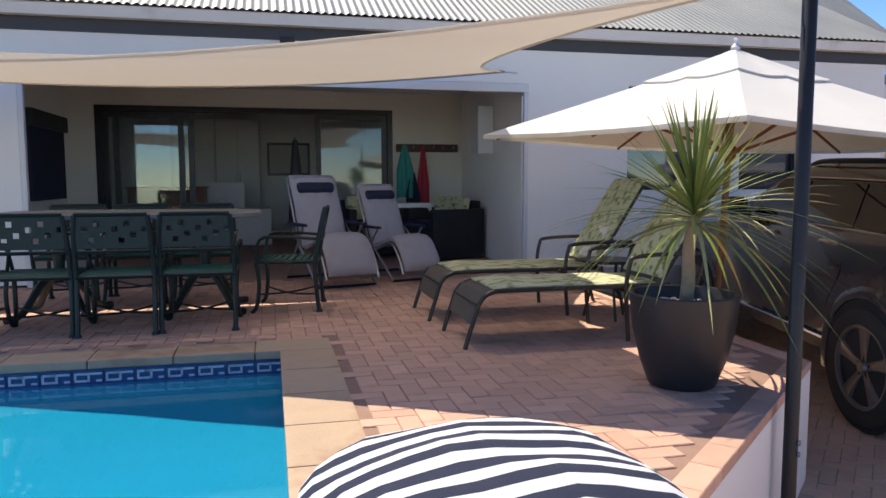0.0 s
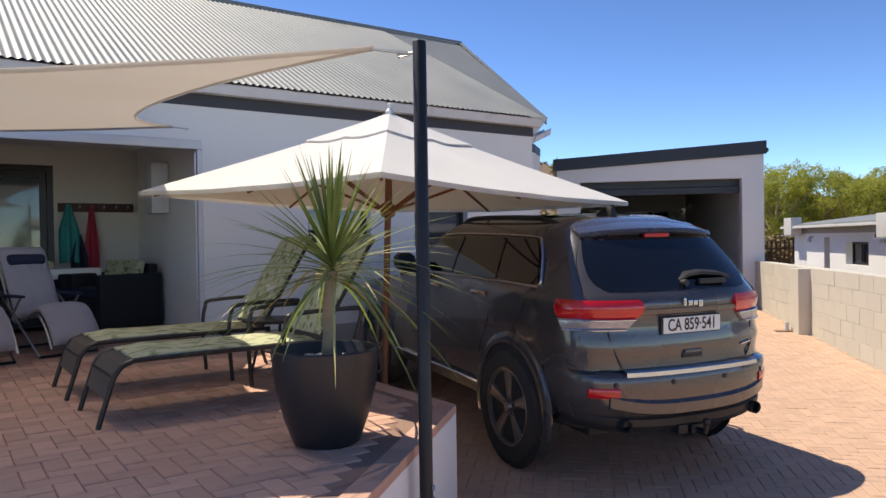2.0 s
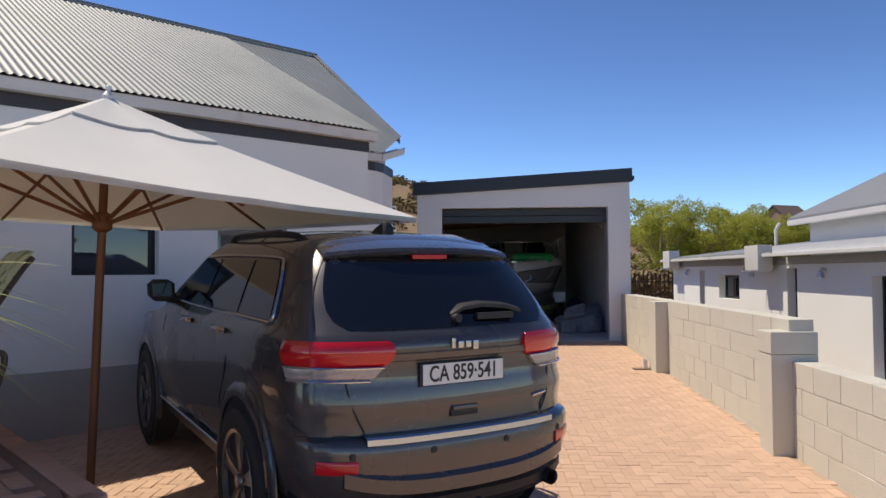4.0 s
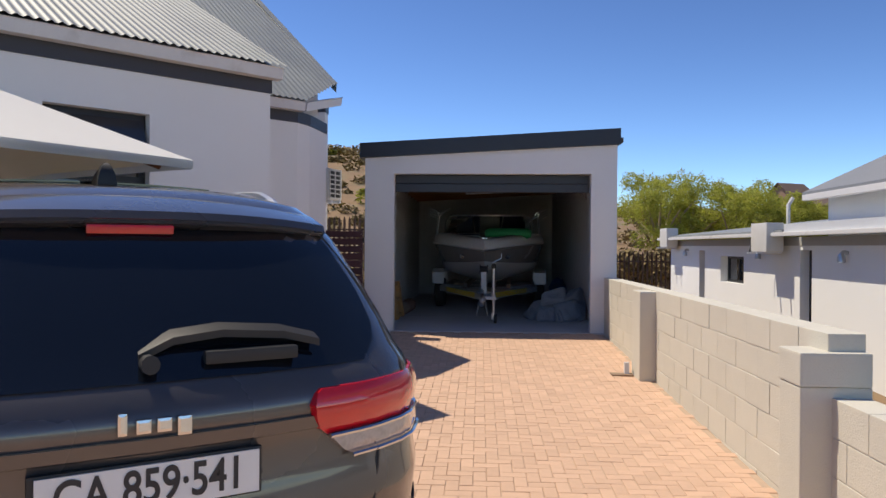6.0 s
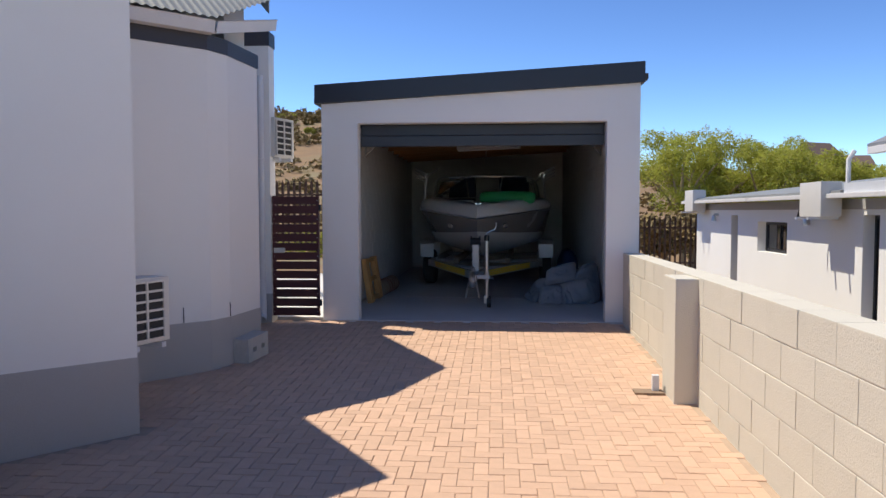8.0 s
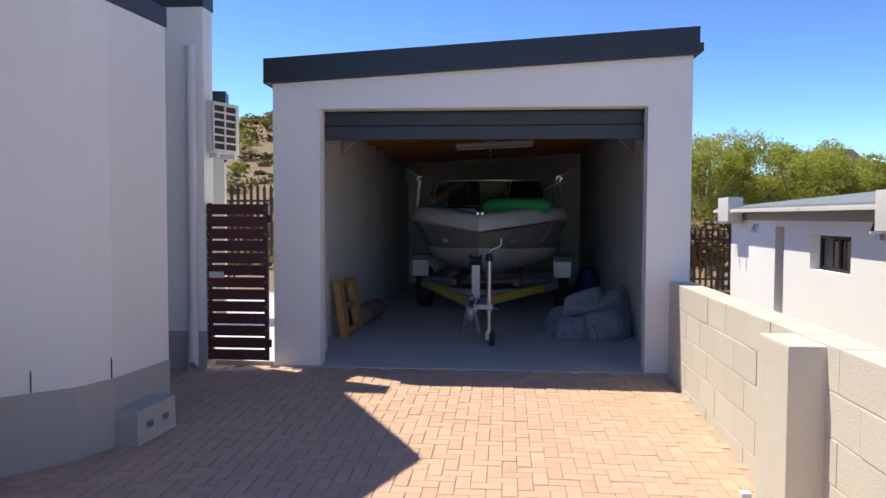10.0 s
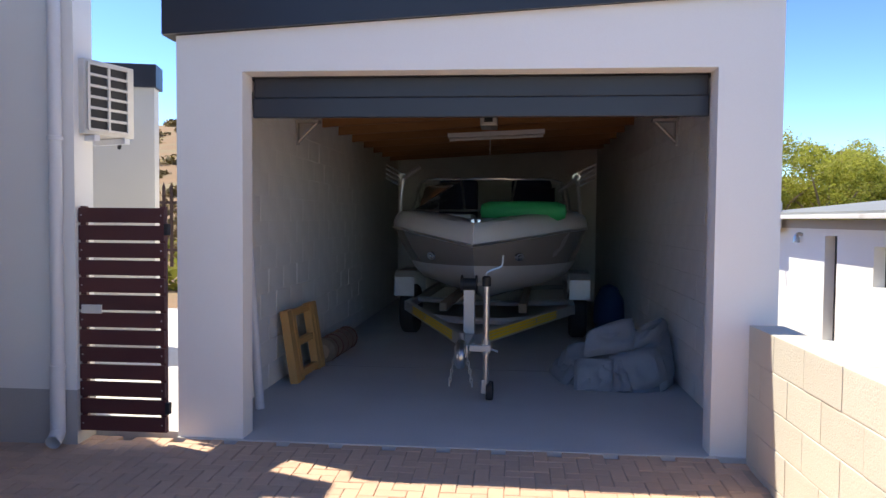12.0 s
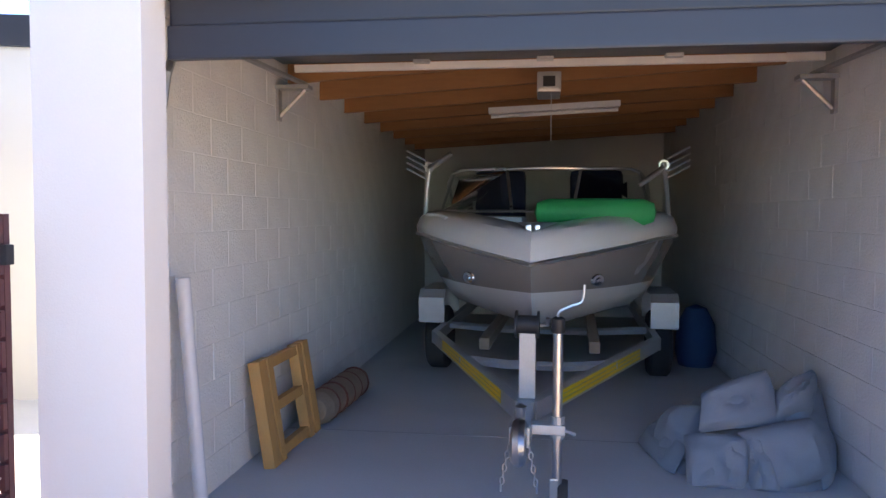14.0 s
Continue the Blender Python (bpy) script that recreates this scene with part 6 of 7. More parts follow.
def build_boat():
    Y0, LEN, X = 16.25, 5.4, 2.125
    boat = thing("boat", "white and taupe bowrider boat resting on its trailer", "boat", pose(X, Y0, 0, 0, 0, -2.6))
    ts = [0.0, 0.01, 0.03, 0.06, 0.10, 0.16, 0.23, 0.32, 0.42, 0.55, 0.7, 0.85, 1.0]
    secs = [hull_section(t) for t in ts]

    def ypos(t, z):
        rake = 0.55 * max(0.0, (1.70 - z)) * (1 - min(1, t / 0.35))
        return LEN * t + rake

    for name, a, b, material, label in (("hull_bottom", 0, 4, GELCOAT, "white lower hull"), ("hull_stripe", 4, 6, TAUPE, "taupe hull stripe")):
        for s in (-1, 1):
            bm = B()
            skin(bm, [[bm.verts.new((s * x, ypos(t, z), z)) for x, z in sec[a:b + 1]] for t, sec in zip(ts, secs)], False, False)
            part(name, bm, material, boat, label, smooth=True)
    bm = B()
    last = [bm.verts.new((x, LEN, z)) for x, z in secs[-1]] + [bm.verts.new((-x, LEN, z)) for x, z in secs[-1][:0:-1]]
    bm.faces.new(last)
    part("transom", bm, GELCOAT, boat)
    # rub rail
    bm = B()
    pts = [Vector((-sec[-1][0] - 0.006, ypos(t, 1.7), sec[-1][1])) for t, sec in zip(ts[::-1], secs[::-1])] + [Vector((sec[-1][0] + 0.006, ypos(t, 1.7), sec[-1][1])) for t, sec in zip(ts[1:], secs[1:])]
    tube(bm, pts, 0.014, 8)
    part("rub_rail", bm, SILVER, boat, "silver rub rail", smooth=True)
    # rounded gunwale and deck
    bm = B()
    rows = []
    for t, sec in zip(ts, secs):
        w = sec[-1][0]
        y = ypos(t, 1.7)
        inner = max(0.0, w - 0.30) if t > 0.12 else w * 0.35
        yi = y + (0.26 * (1 - min(1, t / 0.12)) if t < 0.12 else 0)
        z0 = sec[-1][1]
        prof = [(w, y, z0), (w + 0.012 * min(1, t / 0.06), y - 0.01 * (t < 0.05), z0 + 0.06), (w * 0.985, y + 0.03, z0 + 0.14), (w * 0.94, y + 0.07, z0 + 0.185), ((w * 0.94 + inner) / 2, y + 0.10, z0 + 0.20), (inner, yi + 0.12, z0 + 0.19)]
        rows.append(prof)
    for s in (-1, 1):
        bm = B()
        skin(bm, [[bm.verts.new((s * x, y, z)) for x, y, z in r] for r in rows], False, False)
        part("gunwale", bm, GELCOAT, boat, "white rounded gunwale", smooth=True)
    bm = B()
    skin(bm, [[bm.verts.new((k * 0.25 * rows[i][-1][0], rows[i][-1][1], rows[i][-1][2] - (0.0 if i < 5 else 0.22))) for k in range(-4, 5)] for i in range(len(rows))], False, False)
    part("deck", bm, BOATGREY, boat, "grey bow deck and seats")
    bm = B()
    box(bm, -0.72, 1.05, 1.76, -0.12, 1.6, 1.99, bevel=0.05)
    part("bow_seat", bm, BOATGREY, boat, "grey vinyl bow seat", smooth=True)
    # green tube on the bow
    bm = B()
    lathe(bm, [(0.001, -0.44), (0.07, -0.42), (0.10, -0.34), (0.105, 0.0), (0.10, 0.34), (0.07, 0.42), (0.001, 0.44)], 18, c=(0.40, 1.10, 2.02), axis="x")
    part("foam_tube", bm, GREENMAT, boat, "bright green foam roll on the bow", smooth=True)
    for s in (-1, 1):
        bm = B()
        lathe(bm, [(0.001, -0.022), (0.016, -0.020), (0.020, -0.010), (0.034, -0.008), (0.038, 0.004), (0.02, 0.012), (0.001, 0.012)], 16, c=(0, 0, 0), axis="y")
        ob = part("bow_eye", bm, CHROME, boat, "chrome hull fitting", smooth=True)
        ob.matrix_basis = pose(s * 0.40, 0.195, 1.60, 10, 0, s * 42) @ Matrix.Diagonal((1.4, 1, 1, 1))
    bm = B()
    box(bm, -0.045, 0.22, 1.895, -0.012, 0.27, 1.935, bevel=0.006)
    part("nav_light", bm, CHROME, boat, "small chrome bow light")
    bm = B()
    box(bm, 0.012, 0.22, 1.895, 0.045, 0.27, 1.935, bevel=0.006)
    part("nav_light", bm, CHROME, boat, "small chrome bow light")
    # windscreen frame and glass
    fr = [(-0.92, 2.55, 2.0), (-0.80, 1.95, 2.35), (-0.30, 1.72, 2.38), (0.30, 1.72, 2.38), (0.80, 1.95, 2.35), (0.92, 2.55, 2.0)]
    bm = B()
    tube(bm, curve(fr, 4), 0.014, 8)
    part("windscreen_rail", bm, SILVER, boat, "silver windscreen rail", smooth=True)
    for x0, x1 in ((-0.24, -0.30), (0.24, 0.30), (-0.86, -0.78), (0.86, 0.78)):
        bm = B()
        tube(bm, [(x0, 1.52 if abs(x0) < 0.5 else 1.75, 2.02), (x1, 1.72 if abs(x0) < 0.5 else 1.95, 2.37)], 0.013, 6)
        part("windscreen_post", bm, SILVER, boat, smooth=True)
    bm = B()
    tube(bm, [(-0.92, 1.75, 2.03), (-0.3, 1.52, 2.03), (0.3, 1.52, 2.03), (0.92, 1.75, 2.03)], 0.012, 6)
    part("windscreen_sill", bm, SILVER, boat, smooth=True)
    for q in (((-0.84, 1.76, 2.04), (-0.26, 1.53, 2.04), (-0.31, 1.73, 2.36), (-0.78, 1.95, 2.33)), ((0.26, 1.53, 2.04), (0.84, 1.76, 2.04), (0.78, 1.95, 2.33), (0.31, 1.73, 2.36))):
        bm = B()
        thin(bm, q, Vector((0, 0.006, 0)))
        ob = part("windscreen_pane", bm, CLEAR, boat, "clear windscreen pane")
    for s in (-1, 1):
        bm = B()
        box(bm, s * 0.45 - 0.24, 2.6, 1.80, s * 0.45 + 0.24, 2.78, 2.42, bevel=0.06)
        part("helm_seat", bm, NAVY, boat, "dark helm seat back", smooth=True)
        # rod racks on uprights
        bm = B()
        tube(bm, curve([(s * 1.0, 1.75, 1.98), (s * 0.98, 1.72, 2.22), (s * 0.95, 1.70, 2.42)], 3), 0.02, 8)
        lathe(bm, [(0.025, -0.02), (0.042, -0.02), (0.042, 0.02), (0.025, 0.02)], 16, c=(s * 0.95, 1.68, 2.40), axis="y", caps=False)
        part("rack_post", bm, SILVER, boat, "silver rack upright", smooth=True)
        for k in range(4):
            bm = B()
            a = Vector((s * 0.98, 1.70, 2.30 + 0.05 * k))
            tube(bm, [a, a + Vector((s * 0.17, 0.0, 0.09))], 0.009, 6)
            part("rack_prong", bm, SILVER, boat, smooth=True)
        bm = B()
        tube(bm, [(s * 0.95, 1.66, 2.38), (s * 0.76, 1.66, 2.51 if s < 0 else 2.24)], 0.022, 8)
        part("rack_arm", bm, SILVER, boat, smooth=True)
    return boat


build_boat()


def build_trailer():
    X = 2.10
    tr = thing("boat_trailer", "galvanised boat trailer with yellow reflective tape", "trailer", pose(X, 15.5, 0, 0, 0, -2.6) @ pose(0, -15.5, 0))
    zb = 0.94
    hitch = Vector((0.0, 15.72, zb))
    for s in (-1, 1):
        end = Vector((s * 0.92, 18.0, zb + 0.02))
        d = (end - hitch).normalized()
        n = Vector((d.y, -d.x, 0)) * s
        bm = B()
        skin(bm, [[bm.verts.new(p + n * a + Vector((0, 0, b))) for a, b in ((-0.03, -0.05), (0.03, -0.05), (0.03, 0.05), (-0.03, 0.05))] for p in (hitch + d * 0.08, end)])
        beam = part("drawbar_beam", bm, GALVSTEEL, tr)
        for k in range(3):
            bm = B()
            a0, a1 = (0.30, 1.9) if s > 0 else (0.35, 2.0)
            z = -0.032 + 0.028 * k
            skin(bm, [[bm.verts.new(hitch + d * q + n * a + Vector((0, 0, b))) for a, b in ((0.031, z), (0.034, z), (0.034, z + 0.022), (0.031, z + 0.022))] for q in (a0, a1)])
            part("tape", bm, YELLOW, beam, "yellow reflective tape")
        bm = B()
        box(bm, s * 0.92 - 0.03, 18.0, zb - 0.04, s * 0.92 + 0.03, 21.4, zb + 0.06)
        part("chassis_rail", bm, GALVSTEEL, tr)
        bm = B()
        lathe(bm, [(0.16, -0.10), (0.27, -0.10), (0.30, -0.07), (0.30, 0.07), (0.27, 0.10), (0.16, 0.10)], 24, c=(s * 1.01, 18.75, GF + 0.30), axis="x")
        wh = part("wheel", bm, TYRE, tr, "black trailer tyre", smooth=True)
        bm = B()
        lathe(bm, [(0.16, -0.08), (0.165, 0.08), (0.05, 0.04), (0.001, 0.05)], 16, c=(s * 1.01, 18.75, GF + 0.30), axis="x")
        part("rim", bm, GALVSTEEL, wh, smooth=True)
        # square mudguard
        bm = B()
        prof = [(18.33, 1.03), (18.33, 1.25), (18.40, 1.32), (19.1, 1.32), (19.17, 1.25), (19.17, 1.03)]
        strip(bm, [[(s * 0.90, y, z), (s * 1.13, y, z)] for y, z in prof], Vector((0, 0.004, -0.006)))
        thin(bm, [(s * 1.13, y, z) for y, z in prof], Vector((s * 0.005, 0, 0)))
        part("mudguard", bm, GALVSTEEL, tr, "pale metal mudguard")
        bm = B()
        box(bm, s * 0.40 - 0.04, 17.2, 1.0, s * 0.40 + 0.04, 20.5, 1.09, bevel=0.02)
        part("bunk", bm, SACK, tr, "padded hull bunk")
    for y in (17.0, 18.6, 20.6):
        bm = B()
        w = 0.55 if y < 17.5 else 0.92
        tube(bm, [(-w, y, zb + 0.03), (-w * 0.4, y, zb + 0.0), (w * 0.4, y, zb + 0.0), (w, y, zb + 0.03)], 0.035, 6)
        part("cross_member", bm, GALVSTEEL, tr)
    bm = B()
    box(bm, -0.05, 15.30, zb - 0.05, 0.05, 15.85, zb + 0.05, bevel=0.01)
    part("coupling_body", bm, GALVSTEEL, tr)
    bm = B()
    tube(bm, curve([(0, 15.34, zb + 0.05), (0, 15.26, zb + 0.03), (0, 15.22, zb - 0.04), (0, 15.26, zb - 0.09)], 3), 0.04, 8)
    lathe(bm, [(0.02, 0.05), (0.025, 0.12), (0.03, 0.13), (0.001, 0.15)], 10, c=(0, 15.38, zb))
    part("coupling_head", bm, SILVER, tr, "worn steel coupling head", smooth=True)
    # winch post with roller and strap drum
    bm = B()
    box(bm, -0.045, 15.86, zb + 0.05, 0.045, 15.95, 1.36, bevel=0.006)
    part("winch_post", bm, GALVSTEEL, tr)
    bm = B()
    for x in (-0.06, 0.06):
        lathe(bm, [(0.001, -0.006), (0.075, -0.006), (0.075, 0.006), (0.001, 0.006)], 18, c=(x, 15.86, 1.40), axis="x")
    lathe(bm, [(0.05, -0.055), (0.05, 0.055)], 14, c=(0, 15.86, 1.40), axis="x")
    part("winch_drum", bm, CARBLACK, tr, "black strap winch drum", smooth=True)
    bm = B()
    tube(bm, [(0.07, 15.86, 1.40), (0.11, 15.86, 1.40), (0.11, 15.84, 1.44)], 0.012, 6)
    part("winch_handle", bm, SILVER, tr, smooth=True)
    # jockey wheel
    jx, jy = 0.175, 15.47
    bm = B()
    tube(bm, [(jx, jy, 0.66), (jx, jy, 1.42)], 0.026, 12)
    jk = part("jockey_tube", bm, SILVER, tr, "bright steel jockey tube", smooth=True)
    bm = B()
    lathe(bm, [(0.028, 1.42), (0.034, 1.43), (0.034, 1.49), (0.02, 1.50)], 12, c=(jx, jy, 0))
    part("cap", bm, CARBLACK, jk, "dark jockey cap", smooth=True)
    bm = B()
    tube(bm, curve([(jx, jy, 1.49), (jx + 0.005, jy, 1.525), (jx + 0.06, jy, 1.555), (jx + 0.115, jy, 1.58), (jx + 0.125, jy, 1.66)], 4), 0.008, 6)
    part("crank", bm, SILVER, jk, "bent crank handle", smooth=True)
    bm = B()
    lathe(bm, [(0.03, -0.025), (0.072, -0.025), (0.075, 0.0), (0.072, 0.025), (0.03, 0.025)], 18, c=(jx + 0.03, jy + 0.02, GF + 0.075), axis="x")
    part("jockey_wheel", bm, TYRE, jk, "small black rubber wheel", smooth=True)
    bm = B()
    box(bm, jx - 0.035, jy - 0.03, GF + 0.06, jx - 0.022 + 0.03, jy + 0.03, 0.70, bevel=0.006)
    part("fork", bm, SILVER, jk)
    bm = B()
    box(bm, 0.05, jy - 0.04, zb - 0.02, jx + 0.04, jy + 0.04, zb + 0.03, bevel=0.008)
    lathe(bm, [(0.036, -0.04), (0.036, 0.07)], 12, c=(jx, jy, zb))
    tube(bm, [(jx + 0.03, jy, zb), (jx + 0.09, jy, zb - 0.02)], 0.01, 6)
    part("clamp", bm, GALVSTEEL, tr, "jockey wheel clamp")
    # safety chain
    bm = B()
    for s in (-1, 1):
        for k in range(7):
            c = Vector((s * (0.05 + 0.006 * k), 15.30, zb - 0.05 - 0.032 * k))
            pts = [c + Vector((0.010 * math.cos(a) * (k % 2), 0.010 * math.cos(a) * ((k + 1) % 2), 0.02 * math.sin(a))) for a in [2 * math.pi * q / 8 for q in range(9)]]
            tube(bm, pts, 0.004, 5)
    tagged(part("safety_chain", bm, GALVSTEEL, tr, "hanging safety chain"), kind="stuff")


build_trailer()


def build_tarp():
    ta = thing("tarpaulin", "crumpled grey boat cover heaped on the floor", "tarpaulin", pose(3.405, 16.3, GF) @ Matrix.Diagonal((1.06, 1.05, 1.03, 1)))

    def sheet(a, b, c, d, bulge, seed, layers=1, curl=0.0):
        """A folded piece of cover between four corners, a bottom left round to d top left."""
        for k in range(layers):
            low = Vector((0.012, 0.012, -0.020)) * k
            A_, B_, C_, D_ = (Vector(p) + low for p in (a, b, c, d))
            nrm = (B_ - A_).cross(D_ - A_).normalized()
            n = 12
            rows = []
            for i in range(n + 1):
                t = i / n
                row = []
                for j in range(n + 1):
                    s = j / n
                    p = A_.lerp(B_, s).lerp(D_.lerp(C_, s), t)
                    q = Vector((s * 2.2 + seed, t * 2.2, seed * 1.7 + k))
                    crease = abs(noise.noise(q)) * 0.075 + abs(noise.noise(q * 2.3)) * 0.028
                    h = bulge * (4 * s * (1 - s)) ** 0.6 * (4 * t * (1 - t)) ** 0.6 + (0.03 * noise.noise(q * 0.8) - crease) * min(1, 4 * s, 4 * t, 4 * (1 - s), 4 * (1 - t))
                    e = max(abs(2 * s - 1), abs(2 * t - 1))
                    h -= 0.045 * e ** 5 + 0.05 * abs((2 * s - 1) * (2 * t - 1)) ** 3 + curl * (max(0, t - 0.75) * 4) ** 2 * 0.06
                    p = p + nrm * h
                    p.z = max(0.006, p.z)
                    row.append(p)
                rows.append(row)
            bm = B()
            strip(bm, rows, nrm * -0.008)
            part("fold", bm, TARP, ta, smooth=True)

    # the heap underneath
    bm = B()
    n, m = 40, 12
    rows = []
    for i in range(m + 1):
        t = i / m
        row = []
        for j in range(n):
            a = 2 * math.pi * j / n
            rim = 1.0 + 0.10 * noise.noise(Vector((math.cos(a) * 1.6, math.sin(a) * 1.6, 3.0)))
            x, y = 0.52 * rim * (1 - t) * math.cos(a) - 0.02, 0.60 * rim * (1 - t) * math.sin(a) + 0.20
            x = min(x, 0.455)
            q = Vector((x * 3.2, y * 3.2, 0.7))
            z = 0.40 * (1 - (1 - t) ** 2.6) * (0.75 + 0.25 * math.cos(a - 0.5)) + (0.10 * (0.4 - abs(noise.noise(q))) + 0.05 * noise.noise(q * 2.1)) * min(1, 3 * t)
            row.append(bm.verts.new((x, y, max(0.004, z))))
        rows.append(row)
    skin(bm, rows, True, True)
    part("lower_fold", bm, TARP, ta, smooth=True)
    # pale folded flap on top, the roll beside it, the panels hanging down in front
    sheet((-0.31, -0.27, 0.29), (0.09, -0.26, 0.34), (0.11, 0.02, 0.58), (-0.28, -0.16, 0.47), 0.02, 1.0, 2)
    sheet((0.08, -0.22, 0.37), (0.30, -0.12, 0.40), (0.46, 0.26, 0.56), (0.13, -0.02, 0.48), 0.06, 4.3, 2, 1.0)
    sheet((0.06, -0.46, 0.01), (0.36, -0.34, 0.10), (0.28, -0.26, 0.38), (-0.10, -0.32, 0.30), 0.07, 7.7)
    sheet((-0.40, -0.43, 0.005), (-0.12, -0.45, 0.006), (-0.06, -0.30, 0.27), (-0.38, -0.22, 0.26), 0.04, 2.6, 2)
    sheet((-0.10, -0.46, 0.006), (0.06, -0.47, 0.006), (-0.02, -0.32, 0.29), (-0.09, -0.31, 0.27), 0.02, 12.4)
    sheet((-0.55, 0.10, 0.02), (-0.38, -0.20, 0.06), (-0.24, 0.02, 0.36), (-0.42, 0.26, 0.28), 0.05, 9.1, 2)
    sheet((-0.60, 0.36, 0.006), (-0.50, -0.24, 0.006), (-0.34, -0.10, 0.20), (-0.40, 0.40, 0.20), 0.03, 15.2)
    sheet((0.34, -0.40, 0.02), (0.47, 0.0, 0.03), (0.46, 0.26, 0.50), (0.20, -0.16, 0.38), 0.05, 18.9)


build_tarp()


def build_crate(x, y, turn):
    cr = thing("timber_frame", "yellow pine timber frame leaning against the garage wall", "timber frame", pose(x, y, GF, 0, -9, turn))
    boards = [("board", (-0.035, y, 0, 0.035, y + w, 0.62)) for y, w in ((-0.40, 0.10), (-0.28, 0.07), (0.20, 0.07), (0.30, 0.10))]
    rails = [("crosspiece", (-0.028, y0, z, 0.028, y1, z + 0.06)) for y0, y1 in ((-0.30, -0.28), (-0.21, 0.20), (0.27, 0.30)) for z in (0.02, 0.29, 0.55)]
    for n, b in boards + rails:
        bm = B()
        box(bm, *b, bevel=0.004)
        part(n, bm, PINEPALE, cr)


build_crate(0.67, 16.22, -2)
sk = thing("rolled_sack", "rolled brown woven sack by the garage wall", "sack", pose(0.70, 17.16, GF + 0.125, 0, 0, 87) @ Matrix.Diagonal((1.75, 1.1, 1.1, 1)))
bm = B()
lathe(bm, [(0.001, -0.30), (0.07, -0.30), (0.105, -0.26), (0.10, -0.1), (0.11, 0.05), (0.10, 0.22), (0.07, 0.28), (0.001, 0.28)], 18, axis="x")
part("roll", bm, SACK, sk, smooth=True)
bm = B()
for k in range(5):
    lathe(bm, [(0.110, -0.003), (0.113, 0.0), (0.110, 0.003)], 18, c=(-0.2 + 0.1 * k, 0, 0), axis="x")
tagged(part("binding", bm, BROWNWOOD, sk, "red-brown binding cord"), kind="stuff")
pp = thing("plastic_pipe", "white plastic pipe leaning inside the garage opening", "pipe")
bm = B()
tube(bm, [(0.64, 15.02, GF + 0.0), (0.565, 15.0, GF + 1.17)], 0.033, 12)
part("pipe", bm, PVC, pp, smooth=True)
bb = thing("blue_bag", "blue nylon bag against the garage wall", "bag", pose(3.70, 19.25, GF))
bm = B()
lathe(bm, [(0.001, 0.0), (0.16, 0.0), (0.20, 0.15), (0.18, 0.40), (0.10, 0.56), (0.001, 0.6)], 16)
part("bag", bm, BLUEBAG, bb, smooth=True)


# ---- gate, pipes, air conditioners, loose block ----
def build_gate():
    ga = thing("garden_gate", "maroon slatted pedestrian gate", "gate", pose(-0.19, 14.12, 0.60))
    W, H = 0.545, 1.395
    for x in (0.0, W - 0.035):
        bm = B()
        box(bm, x, 0.022, 0.0, x + 0.035, 0.05, H)
        part("gate_frame", bm, REDWOOD, ga)
    n = 13
    for k in range(n):
        z = 0.006 + (H / n) * k
        bm = B()
        box(bm, 0.0, 0.0, z, W, 0.02, z + H / n - 0.016, bevel=0.003)
        sl = part("slat", bm, REDWOOD, ga)
        if k % 2 == 0:
            bm = B()
            for x in (0.018, W - 0.018):
                lathe(bm, [(0.001, -0.003), (0.005, -0.002), (0.005, 0.001)], 8, c=(x, 0, z + 0.045), axis="y")
            tagged(part("screw", bm, SILVER, sl), kind="stuff")
    for z in (0.12, 1.22):
        bm = B()
        box(bm, W, 0.0, z, W + 0.025, 0.04, z + 0.07, bevel=0.004)
        part("hinge", bm, CARBLACK, ga, "black gate hinge")
    bm = B()
    box(bm, 0.02, -0.012, 0.735, 0.15, -0.002, 0.79, bevel=0.004)
    part("lock_plate", bm, ACWHITE, ga, "pale lock plate")


build_gate()


def build_downpipe():
    dp = thing("downpipe", "white round rainwater downpipe on the wall", "pipe", pose(-0.29, 14.05, 0))
    bm = B()
    tube(bm, [(0, 0, 0.95), (0, 0, 3.35)], 0.04, 14)
    part("upper_pipe", bm, PVC, dp, smooth=True)
    bm = B()
    tube(bm, curve([(0, -0.005, 1.0), (0, -0.005, 0.66), (0.01, -0.03, 0.60), (0.02, -0.09, 0.57)], 4), 0.044, 14, caps=False)
    part("shoe", bm, PVC, dp, smooth=True)
    for z in (1.01, 2.4):
        bm = B()
        lathe(bm, [(0.041, -0.015), (0.047, -0.012), (0.047, 0.012), (0.041, 0.015)], 14, c=(0, 0, z))
        part("clip", bm, PVC, dp, smooth=True)


build_downpipe()


